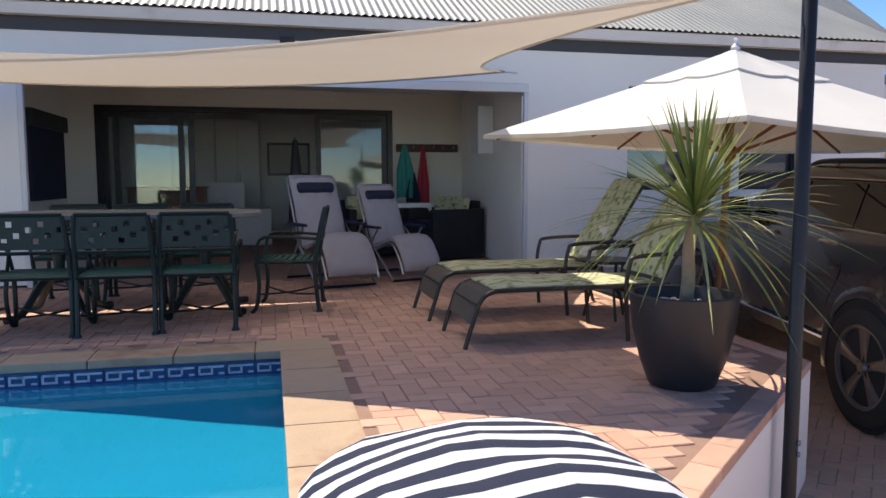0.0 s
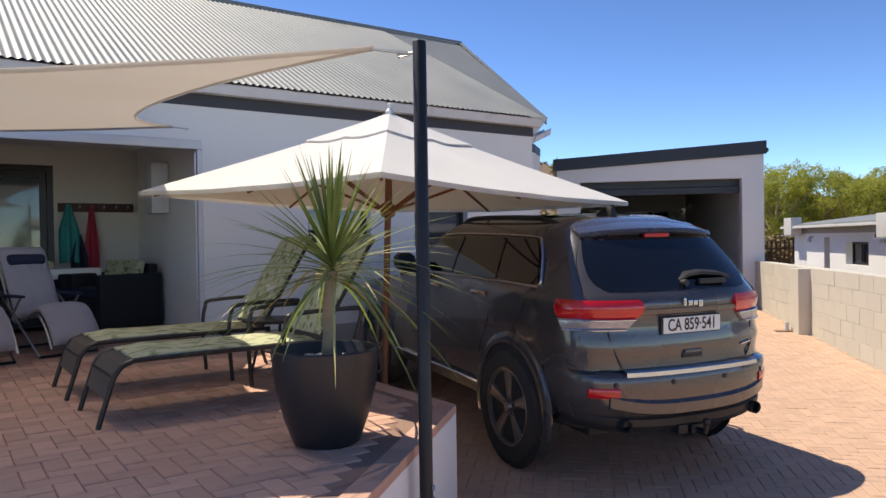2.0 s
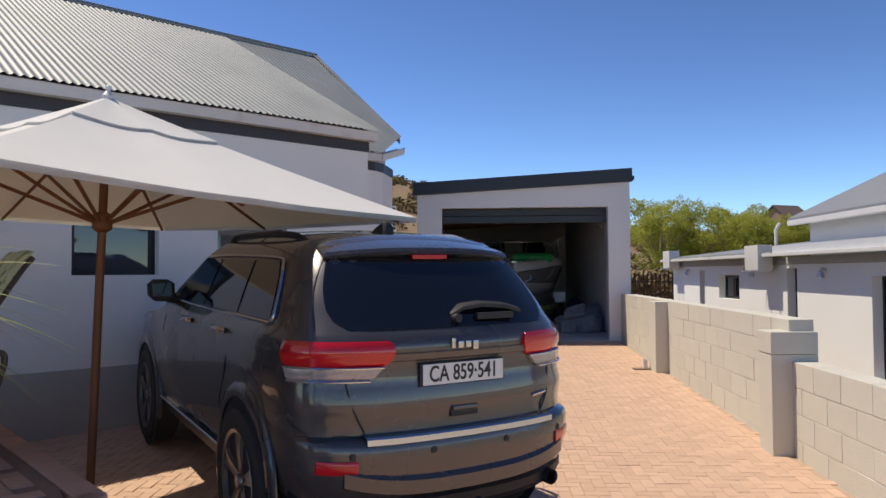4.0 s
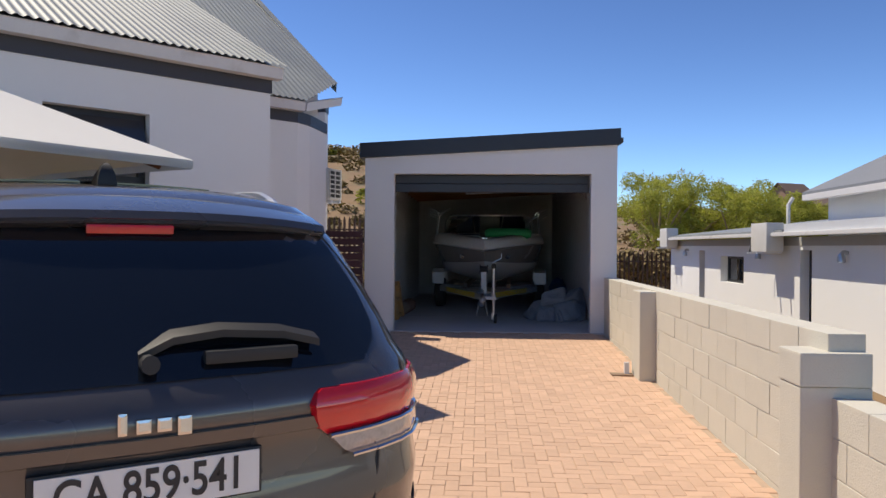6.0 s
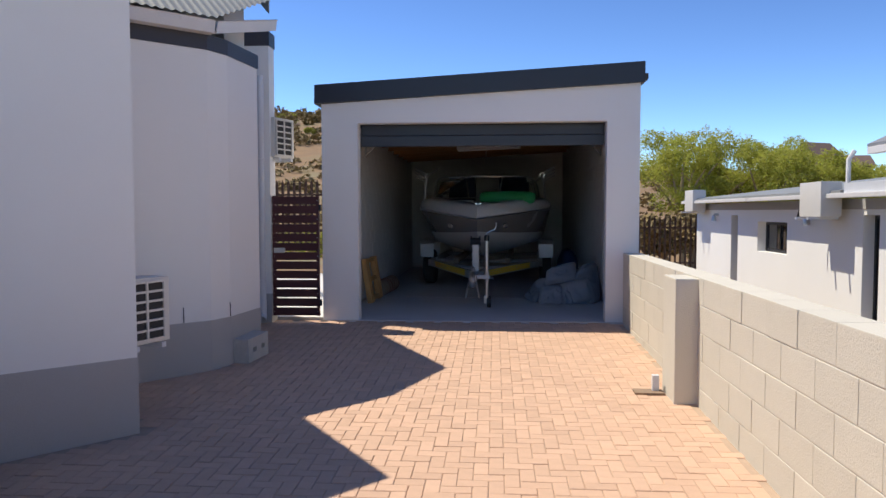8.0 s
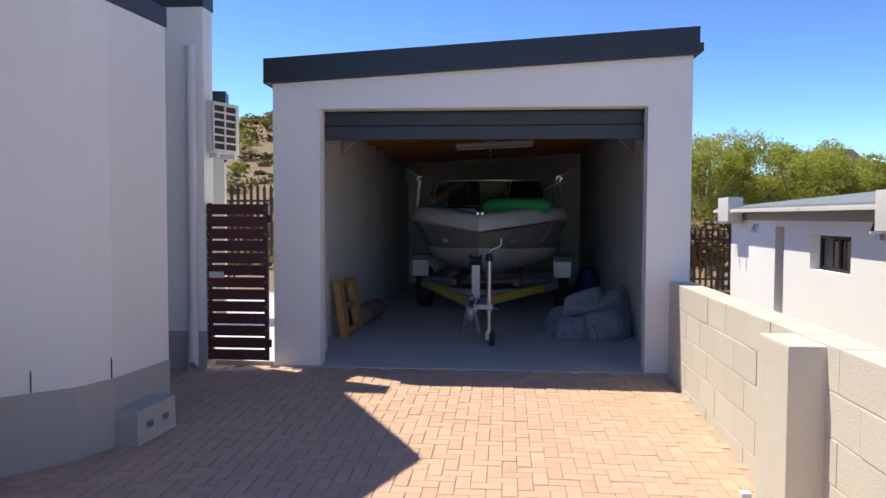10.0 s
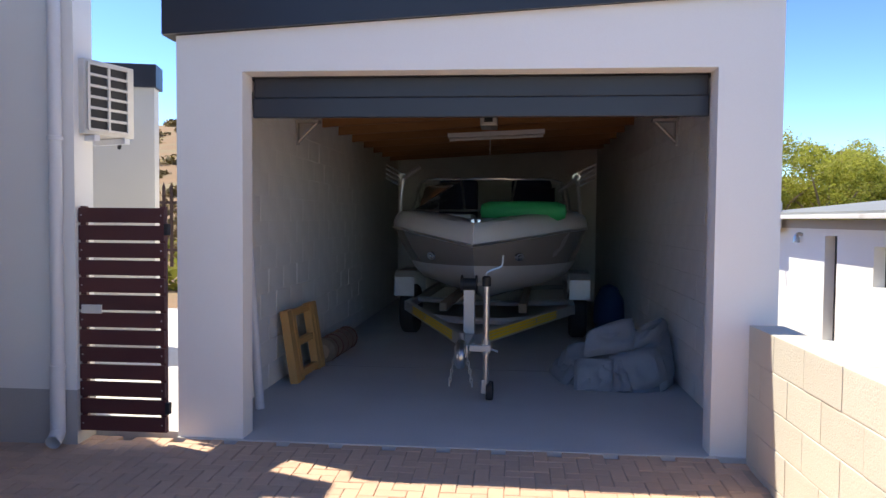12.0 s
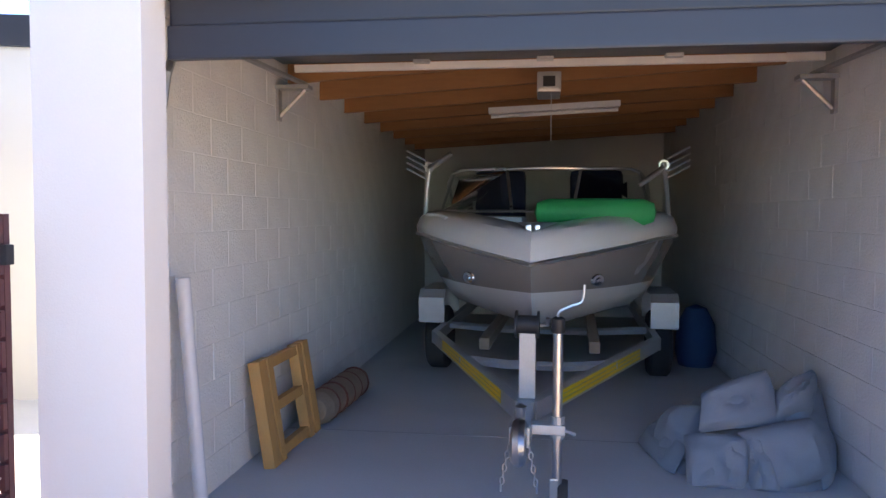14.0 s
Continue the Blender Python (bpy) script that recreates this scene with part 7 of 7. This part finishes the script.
def build_ac(name_label, m, w=0.78, h=0.55, d=0.29, cols=3):
    ac = thing("air_conditioner", name_label, "air conditioner", m, "outdoor units")
    bm = B()
    box(bm, -w / 2, -d / 2, 0, w / 2, d / 2, h, bevel=0.014)
    part("casing", bm, ACWHITE, ac, "ivory metal casing", smooth=True)
    bm = B()
    box(bm, -w * 0.44, -d / 2 - 0.006, h * 0.06, w * 0.34, -d / 2 - 0.001, h * 0.94)
    gr = part("grille_back", bm, ACDARK, ac, "dark grille opening")
    for k in range(7):
        bm = B()
        z = h * (0.06 + 0.88 * k / 6)
        box(bm, -w * 0.45, -d / 2 - 0.018, z - 0.008, w * 0.35, -d / 2 - 0.006, z + 0.008)
        part("grille_bar", bm, ACWHITE, gr)
    for k in range(cols + 1):
        bm = B()
        x = w * (-0.44 + 0.78 * k / cols)
        box(bm, x - 0.008, -d / 2 - 0.02, h * 0.06, x + 0.008, -d / 2 - 0.008, h * 0.94)
        part("grille_bar", bm, ACWHITE, gr)
    for x in (-w * 0.3, w * 0.3):
        bm = B()
        box(bm, x - 0.02, -d / 2 - 0.02, -0.04, x + 0.02, d / 2 + 0.12, -0.004)
        part("bracket", bm, PVC, ac)
    bm = B()
    for k in range(3):
        tube(bm, curve([(w / 2 - 0.02, 0.05, 0.12 + 0.05 * k), (w / 2 + 0.07, 0.04 + 0.02 * k, 0.10 + 0.05 * k), (w / 2 + 0.12, 0.14, -0.04)], 4), 0.012, 6)
    tagged(part("hose", bm, CARBLACK, ac, "black insulated hoses", smooth=True), kind="stuff")
    return ac


build_ac("ivory outdoor air conditioner low on the house wing", pose(-0.14, 10.76, 0.89, 0, 0, 70), 0.40, 0.46, 0.24, 2)
build_ac("ivory outdoor air conditioner high beside the gate", pose(-0.22, 14.36, 2.44, 0, 0, 70), 0.38, 0.46, 0.28, 2)


def build_cinder():
    cb = thing("cement_block", "grey hollow cement block on the paving beside the house wall", "block", pose(0.135, 12.35, ground_z(12.3) + 0.002, 2, 0, -7))
    L, W, H = 0.41, 0.17, 0.215
    tmp = B()
    wall_with_holes(tmp, -L / 2, L / 2, -W / 2, W / 2, 0, H, [(-0.115, -0.035, 0.085, 0.125), (0.06, 0.13, 0.085, 0.125)])
    bmesh.ops.transform(tmp, matrix=Matrix.Rotation(radians(90), 4, "Z"), verts=tmp.verts)
    part("block_body", tmp, CINDER, cb)
    bm = B()
    box(bm, -0.02, -L / 2 + 0.03, 0.03, 0.0, L / 2 - 0.03, H - 0.03)
    part("web", bm, CINDER, cb)
    return cb


build_cinder()
tap = thing("drain_fitting", "small grey drain fitting beside the wall", "fitting", pose(3.60, 11.46, ground_z(11.46)))
bm = B()
box(bm, -0.02, -0.05, 0.0, 0.03, 0.0, 0.13, bevel=0.006)
part("upstand", bm, PVC, tap)
bm = B()
box(bm, -0.16, -0.12, 0.0, 0.06, 0.02, 0.012)
part("cover", bm, SACK, tap, "brown metal cover")
bm = B()
box(bm, -3.0, 14.31, 0.30, 0.35, 20.4, 0.56)
struct("pavement_side", bm, CONCRETE, "pale concrete paving behind the gate")
bm = B()
box(bm, -3.0, 0.0, 0.3, 0.0, 0.2, 3.25)
struct("wall_outbuilding", bm, CREAM, "cream plastered outbuilding wall behind the gate", pose(-1.2, 17.1, 0, 0, 0, 14))
bm = B()
box(bm, -3.0, -0.05, 3.25, 0.03, 0.25, 3.48)
struct("trim_outbuilding", bm, CHARCOAL, "charcoal fascia on the outbuilding", pose(-1.2, 17.1, 0, 0, 0, 14))


# ---- palisade fence ----
def build_fence(x0, y0, x1, y1, z0, h, n, label):
    fe = thing("palisade_fence", label, "fence")
    a, b = Vector((x0, y0, z0)), Vector((x1, y1, z0))
    d = (b - a).normalized()
    nn = Vector((-d.y, d.x, 0))
    for zz in (0.25, h - 0.3):
        bm = B()
        skin(bm, [[bm.verts.new(p + nn * q + Vector((0, 0, zz + r))) for q, r in ((-0.02, -0.02), (0.02, -0.02), (0.02, 0.02), (-0.02, 0.02))] for p in (a, b)])
        part("rail", bm, RUST, fe)
    bm = B()
    skin(bm, [[bm.verts.new(p) for p in ((-0.028, 0, 0), (0, 0.014, 0), (0.028, 0, 0), (0, -0.004, 0))], [bm.verts.new(p) for p in ((-0.028, 0, h - 0.08), (0, 0.014, h - 0.08), (0.028, 0, h - 0.08), (0, -0.004, h - 0.08))], [bm.verts.new(p) for p in ((-0.004, 0, h), (0, 0.004, h), (0.004, 0, h), (0, -0.002, h))]])
    first = part("pale", bm, RUST, fe)
    me = first.data
    for k in range(n):
        p = a.lerp(b, k / (n - 1)) - nn * 0.022
        ob = first if k == 0 else new("pale", me)
        ob.parent = fe
        ob.matrix_basis = Matrix.Translation(p) @ Matrix.Rotation(math.atan2(d.y, d.x), 4, "Z")


build_fence(3.6, 25.2, 7.62, 25.4, 0.2, 1.47, 31, "rusty steel palisade fence behind the garage")
build_fence(-3.0, 20.5, 0.22, 20.5, 1.18, 1.27, 28, "rusty steel palisade fence beyond the gate")


# ---- neighbour's house ----
def build_neighbour():
    nb = thing("neighbour_house", "white neighbouring house with grey roof and two outdoor units", "house", pose(0, 0, 0))
    NX = 7.57
    bm = B()
    # wall along y, with two doors and windows
    holes = [(12.2, 13.4, 0.0, 1.62), (16.1, 16.55, 0.0, 1.75), (19.25, 20.72, 1.02, 1.60), (21.9, 22.35, 0.0, 1.72)]
    tmp = B()
    wall_with_holes(tmp, 6.0, 25.1, 0.0, 0.25, -0.9, 1.98, holes)
    bmesh.ops.transform(tmp, matrix=Matrix.Translation((NX + 0.25, 0, 0)) @ Matrix.Rotation(radians(90), 4, "Z"), verts=tmp.verts)
    part("wall", tmp, mat("white_sunlit_paint", (0.86, 0.86, 0.84), 0.85, vary=0.03, scale=1.0, fine=100, bump=0.1), nb, "white plastered wall")
    bm.free()
    bm = B()
    box(bm, NX + 0.25, 24.9, -0.9, NX + 6, 25.1, 1.98)
    part("end_wall", bm, WHITE, nb)
    bm = B()
    box(bm, NX - 0.012, 6.0, 1.83, NX, 25.1, 1.98)
    part("band", bm, PLINTH, nb, "grey band under the roof")
    bm = B()
    skin(bm, [[bm.verts.new((x, y, z)) for x, z in ((NX - 0.30, 2.02), (NX - 0.30, 2.10), (NX + 5.5, 2.75), (NX + 5.5, 2.65), (NX + 0.0, 2.02))] for y in (16.6, 25.3)])
    part("low_roof", bm, GALV, nb, "grey sheet roof edge")
    bm = B()
    box(bm, NX - 0.36, 5.8, 1.99, NX - 0.26, 25.3, 2.06, bevel=0.012)
    part("gutter", bm, GUTTER, nb, "white gutter")
    bm = B()
    box(bm, NX + 0.4, 5.8, 1.98, NX + 0.6, 16.4, 2.70)
    part("upper_wall", bm, WHITE, nb)
    bm = B()
    box(bm, NX - 0.3, 5.8, 2.06, NX + 0.4, 16.5, 2.20)
    part("step_roof", bm, PALE, nb, "pale flat step roof")
    bm = B()
    box(bm, NX + 0.0, 5.8, 2.60, NX + 0.12, 16.5, 2.70, bevel=0.01)
    part("upper_gutter", bm, GUTTER, nb, "white upper gutter")
    bm = B()
    e = [(NX + 0.05, 16.6, 2.70), (NX + 0.05, 4.0, 2.70), (NX + 3.8, 4.0, 4.9), (NX + 3.8, 13.2, 4.9)]
    thin(bm, e, Vector((0, 0, 0.05)))
    thin(bm, [(NX + 0.05, 16.6, 2.70), (NX + 3.8, 13.2, 4.9), (NX + 7.4, 16.6, 2.70)], Vector((0, 0, 0.05)))
    part("roof", bm, mat("weathered_grey_roof", (0.20, 0.21, 0.225), 0.6, 0.0, vary=0.1, scale=2, bump=0.1), nb, "grey hipped roof")
    for y0, y1, z0, z1 in holes:
        wi = None
        bm = B()
        for a, b, c, d in ((y0, y1, z1 - 0.06, z1), (y0, y0 + 0.06, z0, z1 - 0.06), (y1 - 0.06, y1, z0, z1 - 0.06), ((y0 + y1) / 2 - 0.03, (y0 + y1) / 2 + 0.03, z0 + 0.06, z1 - 0.06), (y0 + 0.06, y1 - 0.06, z0, z0 + 0.06)):
            box(bm, NX + 0.16, a, c, NX + 0.21, b, d)
        wi = part("window" if z0 > 0.5 else "door", bm, DARKFRAME, nb, "dark aluminium frame")
        bm = B()
        box(bm, NX + 0.185, y0 + 0.05, z0 + 0.05, NX + 0.19, y1 - 0.05, z1 - 0.05)
        part("pane", bm, WINGLASS, wi, "dark glass")
    for y in (18.2, 23.3, 14.9):
        bm = B()
        tube(bm, curve([(NX, y, 1.72), (NX - 0.07, y, 1.73), (NX - 0.10, y, 1.68)], 3), 0.03, 8)
        lathe(bm, [(0.03, 0.05), (0.055, 0.0), (0.06, -0.08), (0.045, -0.09)], 12, c=(NX - 0.10, y, 1.66))
        part("wall_lamp", bm, SILVER, nb, "grey outdoor wall lamp", smooth=True)
    bm = B()
    tube(bm, [(NX + 0.02, 16.9, 2.68), (NX - 0.06, 16.9, 2.55), (NX - 0.06, 16.9, 2.10)], 0.035, 8)
    part("downpipe", bm, GUTTER, nb, "white downpipe", smooth=True)
    build_ac("white outdoor unit on the neighbour's wall", pose(NX - 0.28, 17.3, 1.72, 0, 0, 90), 0.75, 0.52, 0.30)
    build_ac("white outdoor unit at the neighbour's corner", pose(NX - 0.25, 24.4, 1.80, 0, 0, 90), 0.75, 0.52, 0.30)


build_neighbour()


# ---- trees, scrub and far buildings ----
def leaf_cloud(bm, c, r, count, size, seed, flat=0.75):
    random.seed(seed)
    for k in range(count):
        d = Vector((random.gauss(0, 1), random.gauss(0, 1), random.gauss(0, 1))).normalized()
        q = r * random.uniform(0.35, 1.0) ** 0.5
        lump = 0.72 + 0.5 * noise.noise(d * 2.3 + Vector((seed, 0, 0)))
        p = c + Vector((d.x * q * lump, d.y * q * lump, d.z * q * lump * flat))
        a = Vector((random.gauss(0, 1), random.gauss(0, 1), random.gauss(0, 0.6))).normalized() * size * random.uniform(0.6, 1.4)
        b = a.orthogonal().normalized() * size * random.uniform(0.35, 0.7)
        if random.random() < 0.5:
            b = b.cross(a).normalized() * b.length
        vs = [bm.verts.new(p + v) for v in (-a, b, a, -b)]
        bm.faces.new(vs)


def build_tree(x, y, h, r, seed, label, material, dense=2600, size=0.11):
    tr = thing("tree", label, "tree", pose(x, y, land(x, y)), "trees behind the fence")
    random.seed(seed)
    bm = B()
    tube(bm, [(0, 0, -0.2), (0.1, 0.05, h * 0.25), (0.0, 0.15, h * 0.5), (0.1, 0.1, h * 0.8)], [0.13, 0.10, 0.07, 0.03], 8)
    part("trunk", bm, BARK, tr, smooth=True)
    for k in range(6):
        a = k * 1.05 + seed
        bm = B()
        e = Vector((math.cos(a) * r * 0.7, math.sin(a) * r * 0.7, h * random.uniform(0.55, 0.85)))
        tube(bm, curve([(0.05, 0.08, h * 0.28), Vector((0, 0, h * 0.4)).lerp(e, 0.5), e], 3), [0.06, 0.055, 0.05, 0.04, 0.035, 0.025, 0.015], 6)
        part("limb", bm, BARK, tr, smooth=True)
    bm = B()
    for k in range(11):
        a = random.uniform(0, 6.283)
        q = r * random.uniform(0.15, 0.8)
        c = Vector((math.cos(a) * q, math.sin(a) * q, h * random.uniform(0.42, 0.92)))
        leaf_cloud(bm, c, r * random.uniform(0.34, 0.55), dense // 11, size, seed * 31 + k)
    tagged(part("crown", bm, material, tr, "loose crown of small leaves"), kind="stuff")


for k, (x, y, h, r) in enumerate(((9.4, 34.0, 4.1, 1.9), (11.0, 35.0, 4.0, 2.0), (12.6, 34.5, 3.8, 2.0), (14.2, 35.5, 3.9, 2.0), (15.8, 36.0, 3.8, 2.1), (17.4, 37.0, 3.6, 2.0), (13.4, 37.0, 4.2, 2.2), (10.2, 37.0, 4.2, 2.1))):
    build_tree(x, y, h * (1.30 if x < 12 else 1.14), r, k + 3, "bushy yellow-green tree behind the fence", BUSH, 12000, 0.046)
for k, (x, y, h, r) in enumerate(((7.6, 29.0, 1.9, 1.3), (8.8, 30.5, 2.2, 1.4), (6.4, 30.5, 1.7, 1.2), (10.5, 31.0, 2.0, 1.4))):
    build_tree(x, y, h, r, k + 23, "dry grey-brown shrub behind the fence", BUSHDRY, 1500, 0.10)


def build_scrub():
    random.seed(77)
    for name, material, n, lab in (("scrub", BUSHDRY, 520, "dry brown scrub covering the hillside"), ("green_scrub", BUSH, 150, "green scrub dotted over the hillside")):
        bm = B()
        for k in range(n):
            y = 24 + 150 * random.random() ** 1.5
            x = random.uniform(-0.35, 1.0) * (y + 12) * 0.75 - 4
            if 3.5 < x < 24 and y < 32:
                continue
            r = random.uniform(0.5, 1.2) * (1 + y / 120)
            leaf_cloud(bm, Vector((x, y, land(x, y) + r * 0.3)), r, 70, 0.10 + y * 0.0022, k + 500, 0.6)
        for k in range(n // 2 + 60):
            a, q = random.uniform(-0.62, -0.06), 38 + 110 * random.random() ** 1.2
            x, y = 2.4 + q * math.sin(a), 8 + q * math.cos(a)
            r = random.uniform(0.5, 1.1) * (1 + q / 150)
            leaf_cloud(bm, Vector((x, y, land(x, y) + r * 0.15)), r, 60, 0.10 + q * 0.0022, k + 1500, 0.45)
        tagged(part(name, bm, material, None, lab), lab, "scrub", kind="stuff")


build_scrub()


def build_far_house(x, y, z, w, d, h, rh, turn, label, wallmat, roofmat):
    ho = thing("far_house", label, "house", pose(x, y, z, 0, 0, turn))
    bm = B()
    box(bm, -w / 2, -d / 2, -4.0, w / 2, d / 2, h)
    for s in (-1, 1):
        thin(bm, [(s * w / 2, -d / 2, h), (s * w / 2, d / 2, h), (s * w / 2, 0, h + rh)], Vector((-s * 0.2, 0, 0)))
    part("wall", bm, wallmat, ho)
    bm = B()
    for s in (-1, 1):
        thin(bm, [(-w / 2 - 0.3, s * (d / 2 + 0.3), h - 0.1), (w / 2 + 0.3, s * (d / 2 + 0.3), h - 0.1), (w / 2 + 0.3, 0, h + rh), (-w / 2 - 0.3, 0, h + rh)], Vector((0, 0, 0.12)))
    part("roof", bm, roofmat, ho)
    for k in (-0.28, 0.25):
        bm = B()
        box(bm, k * w - 0.5, -d / 2 - 0.03, h * 0.35, k * w + 0.5, -d / 2 + 0.02, h * 0.8)
        part("window", bm, DARKFRAME, ho)


FARWALL = mat("far_brown_wall", (0.30, 0.20, 0.14), 0.9, vary=0.1, scale=0.8)
FARROOF = mat("far_dark_roof", (0.13, 0.09, 0.075), 0.8, vary=0.1, scale=0.8)
build_far_house(38.6, 92, 6.0, 3.6, 3.4, 1.9, 1.5, 25, "brown brick house with dark gabled roof on the hill", FARWALL, FARROOF)
build_far_house(43.5, 96, 5.4, 5, 4, 1.6, 1.2, -10, "brown house with dark roof on the hill", FARWALL, FARROOF)


def build_flats():
    fl = thing("apartment_block", "pale grey apartment block far up the hill", "building", pose(-9.0, 118, 5.8, 0, 0, -12))
    W, H = 8.0, 8.2
    bm = B()
    box(bm, -W / 2, 0, -1, W / 2, 7, H)
    part("wall", bm, mat("far_grey_wall", (0.44, 0.44, 0.45), 0.9, vary=0.08, scale=0.6), fl)
    for r in range(4):
        for c in range(5):
            bm = B()
            x, z = -W / 2 + 0.9 + 1.55 * c, 0.9 + 1.95 * r
            box(bm, x - 0.55, -0.06, z, x + 0.55, 0.05, z + 1.25)
            part("window", bm, WINGLASS, fl)
        bm = B()
        box(bm, -W / 2 - 0.2, -0.5, 0.55 + 1.95 * r, W / 2 + 0.2, 0.0, 0.75 + 1.95 * r)
        part("balcony_slab", bm, PALE, fl)


build_flats()


# ---- terrace coping, retaining wall and pavers ----
def build_terrace_edge():
    # outer face of the raised terrace, with brick coping on top
    P0, P1, P2, P3 = Vector((-0.35, -1.2)), Vector((-0.165, 2.65)), Vector((-0.06, 4.46)), (HOUSE @ Vector((-4.25, -0.004, 0))).to_2d()
    pts = [P0, P1, P2, P3]
    wl = thing("terrace_wall", "white plastered retaining wall of the terrace", "wall", kind="structure")
    for a, b in zip(pts, pts[1:]):
        d = (b - a).normalized()
        n = Vector((d.y, -d.x))
        bm = B()
        q = [a, b, b - n * 0.12, a - n * 0.12]
        prism(bm, [(p.x, p.y) for p in q], 0.0, TZ - 0.045)
        part("wall_face", bm, WHITE, wl, "white plastered face")
        L = (b - a).length
        k = int(L / 0.225)
        me = None
        for i in range(k):
            if me is None:
                bm = B()
                brick_mesh(bm, 0, 0, 0, L / k, 0.115, 0.045)
                bmesh.ops.recalc_face_normals(bm, faces=bm.faces)
                me = bpy.data.meshes.new("edge_brick")
                bm.to_mesh(me)
                bm.free()
                me.materials.append(TPAVER)
            ob = new("brick", me)
            ob.parent = wl
            c = a + d * (L * (i + 0.5) / k) - n * 0.055
            ob.matrix_basis = Matrix.Translation((c.x, c.y, TZ + 0.002)) @ Matrix.Rotation(math.atan2(d.y, d.x), 4, "Z")


build_terrace_edge()

# pool coping slabs
cop = thing("pool_coping", "sandstone coping slabs round the pool", "coping", HOUSE, kind="structure")
for k in range(16):
    u = PU + 0.28 - 0.44 * (k + 1)
    bm = B()
    box(bm, u + 0.003, PV - 0.02, TZ - 0.04, u + 0.437, PV + 0.28, TZ + 0.006, bevel=0.008)
    part("slab", bm, COPING, cop)
for k in range(6):
    v = PV - 0.02 - 0.44 * (k + 1)
    bm = B()
    box(bm, PU - 0.02, v + 0.003, TZ - 0.04, PU + 0.28, v + 0.437, TZ + 0.006, bevel=0.008)
    part("slab", bm, COPING, cop)


def side_of(p, a, b):
    return (b[0] - a[0]) * (p[1] - a[1]) - (b[1] - a[1]) * (p[0] - a[0])


def lay(parent, field_name, gen, near, z_at, slope, piece_mat, field_mat, h=0.05, label=""):
    """The nearest pavers as parts, the rest joined into one field."""
    random.seed(12)
    cache = {}
    field = B()
    cells = sorted(gen, key=lambda r: (r[0] + r[2] / 2 - near[0]) ** 2 + (r[1] + r[3] / 2 - near[1]) ** 2)
    for i, (x, y, lx, ly) in enumerate(cells):
        cx, cy = x + lx / 2, y + ly / 2
        dz, tl = random.uniform(-0.002, 0.002), random.uniform(-0.012, 0.012)
        if i < 300:
            k = (round(lx, 3), round(ly, 3))
            if k not in cache:
                bm = B()
                brick_mesh(bm, 0, 0, 0, lx, ly, h, slope)
                bmesh.ops.recalc_face_normals(bm, faces=bm.faces)
                me = bpy.data.meshes.new("paver")
                bm.to_mesh(me)
                bm.free()
                me.materials.append(piece_mat)
                cache[k] = me
            ob = new("brick", cache[k])
            ob.parent = parent
            ob.matrix_basis = pose(cx, cy, z_at(cx, cy) + dz, 0, math.degrees(tl) * 0.5, 0)
        else:
            brick_mesh(field, cx, cy, z_at(cx, cy) + dz, lx, ly, h, slope, tilt=tl)
    ob = part(field_name, field, field_mat, parent, label)
    tagged(ob, kind="stuff")
    return ob


DW = 0.084
drive_edge = [(-0.06, 4.46), tuple((HOUSE @ Vector((-4.25, 0, 0))).to_2d()), tuple((HOUSE @ Vector((0, 0, 0))).to_2d())]


def on_drive(x, y):
    if not (-2.9 < x < WX - 0.03 and -1.0 < y < GY - 0.03):
        return False
    if y < 4.46:
        return x > -0.05 + (y - 4.46) * 0.058
    u, v = from_world(x, y)
    if u < -4.2:
        return x > -0.05 and y < 5.0
    if u < 0.05 and v > -0.03:
        return False
    if u >= 0.05 and v > 1.2 + max(0, (u - 1.02)) * 0.72 and y < 12.78:
        return False
    return x > -2.0 or y < 14.0


lay(driveway, "paving_field", herringbone(-3, WX, -1, GY, DW, on_drive), (2.4, 9.3), lambda x, y: ground_z(y), SLOPE, PAVER, PAVER_J, 0.03, "herringbone clay pavers")

terrace_floor = bpy.data.objects["floor_terrace"]
wall_a = [from_world(-0.065, -1.2), from_world(-0.165, 2.65), from_world(-0.06, 4.46)]
wall_a[0] = from_world(-0.35, -1.2)


def on_terrace(u, v):
    if not (-10.5 < u < -4.42 and -6.4 < v < -0.02):
        return False
    if u < PU + 0.28 + 0.02 and v < PV + 0.28 + 0.02:
        return False
    if u > -4.24 - 0.12 - 0.02 and v > -4.0:
        return False
    for a, b in zip(wall_a, wall_a[1:]):
        d = ((b[0] - a[0]) ** 2 + (b[1] - a[1]) ** 2) ** 0.5
        if side_of((u, v), a, b) / d < 0.19:
            return False
    return True


lay(terrace_floor, "terrace_paving", herringbone(-11, -4, -7, 0, 0.094, on_terrace), (-5.9, -4.3), lambda x, y: TZ, 0.0, TPAVER, TPAVER_J, 0.03, "red herringbone terrace pavers")


# ---- painted blocks of the garage side walls ----
def lay_blocks(wall, x, s, top):
    bm = B()
    box(bm, -0.003, -0.193, -0.095, 0.003, 0.193, 0.095, bevel=0.0025)
    me = bpy.data.meshes.new("block")
    bm.to_mesh(me)
    bm.free()
    me.materials.append(BAGGED)
    random.seed(5)
    for r in range(13):
        z = GF + 0.10 + 0.1955 * r
        if z + 0.1 > top:
            break
        for c in range(13):
            y = GY + 0.40 + 0.3945 * c + (0.197 if r % 2 else 0.0)
            ob = new("block", me)
            ob.parent = wall
            ob.matrix_basis = pose(x + s * random.uniform(0.0, 0.0025), y, z, random.uniform(-0.25, 0.25), 0, random.uniform(-0.2, 0.2))


lay_blocks(WEST, GX0 + 0.121, 1, 3.1)
lay_blocks(EAST, GX1 - 0.121, -1, 3.2)
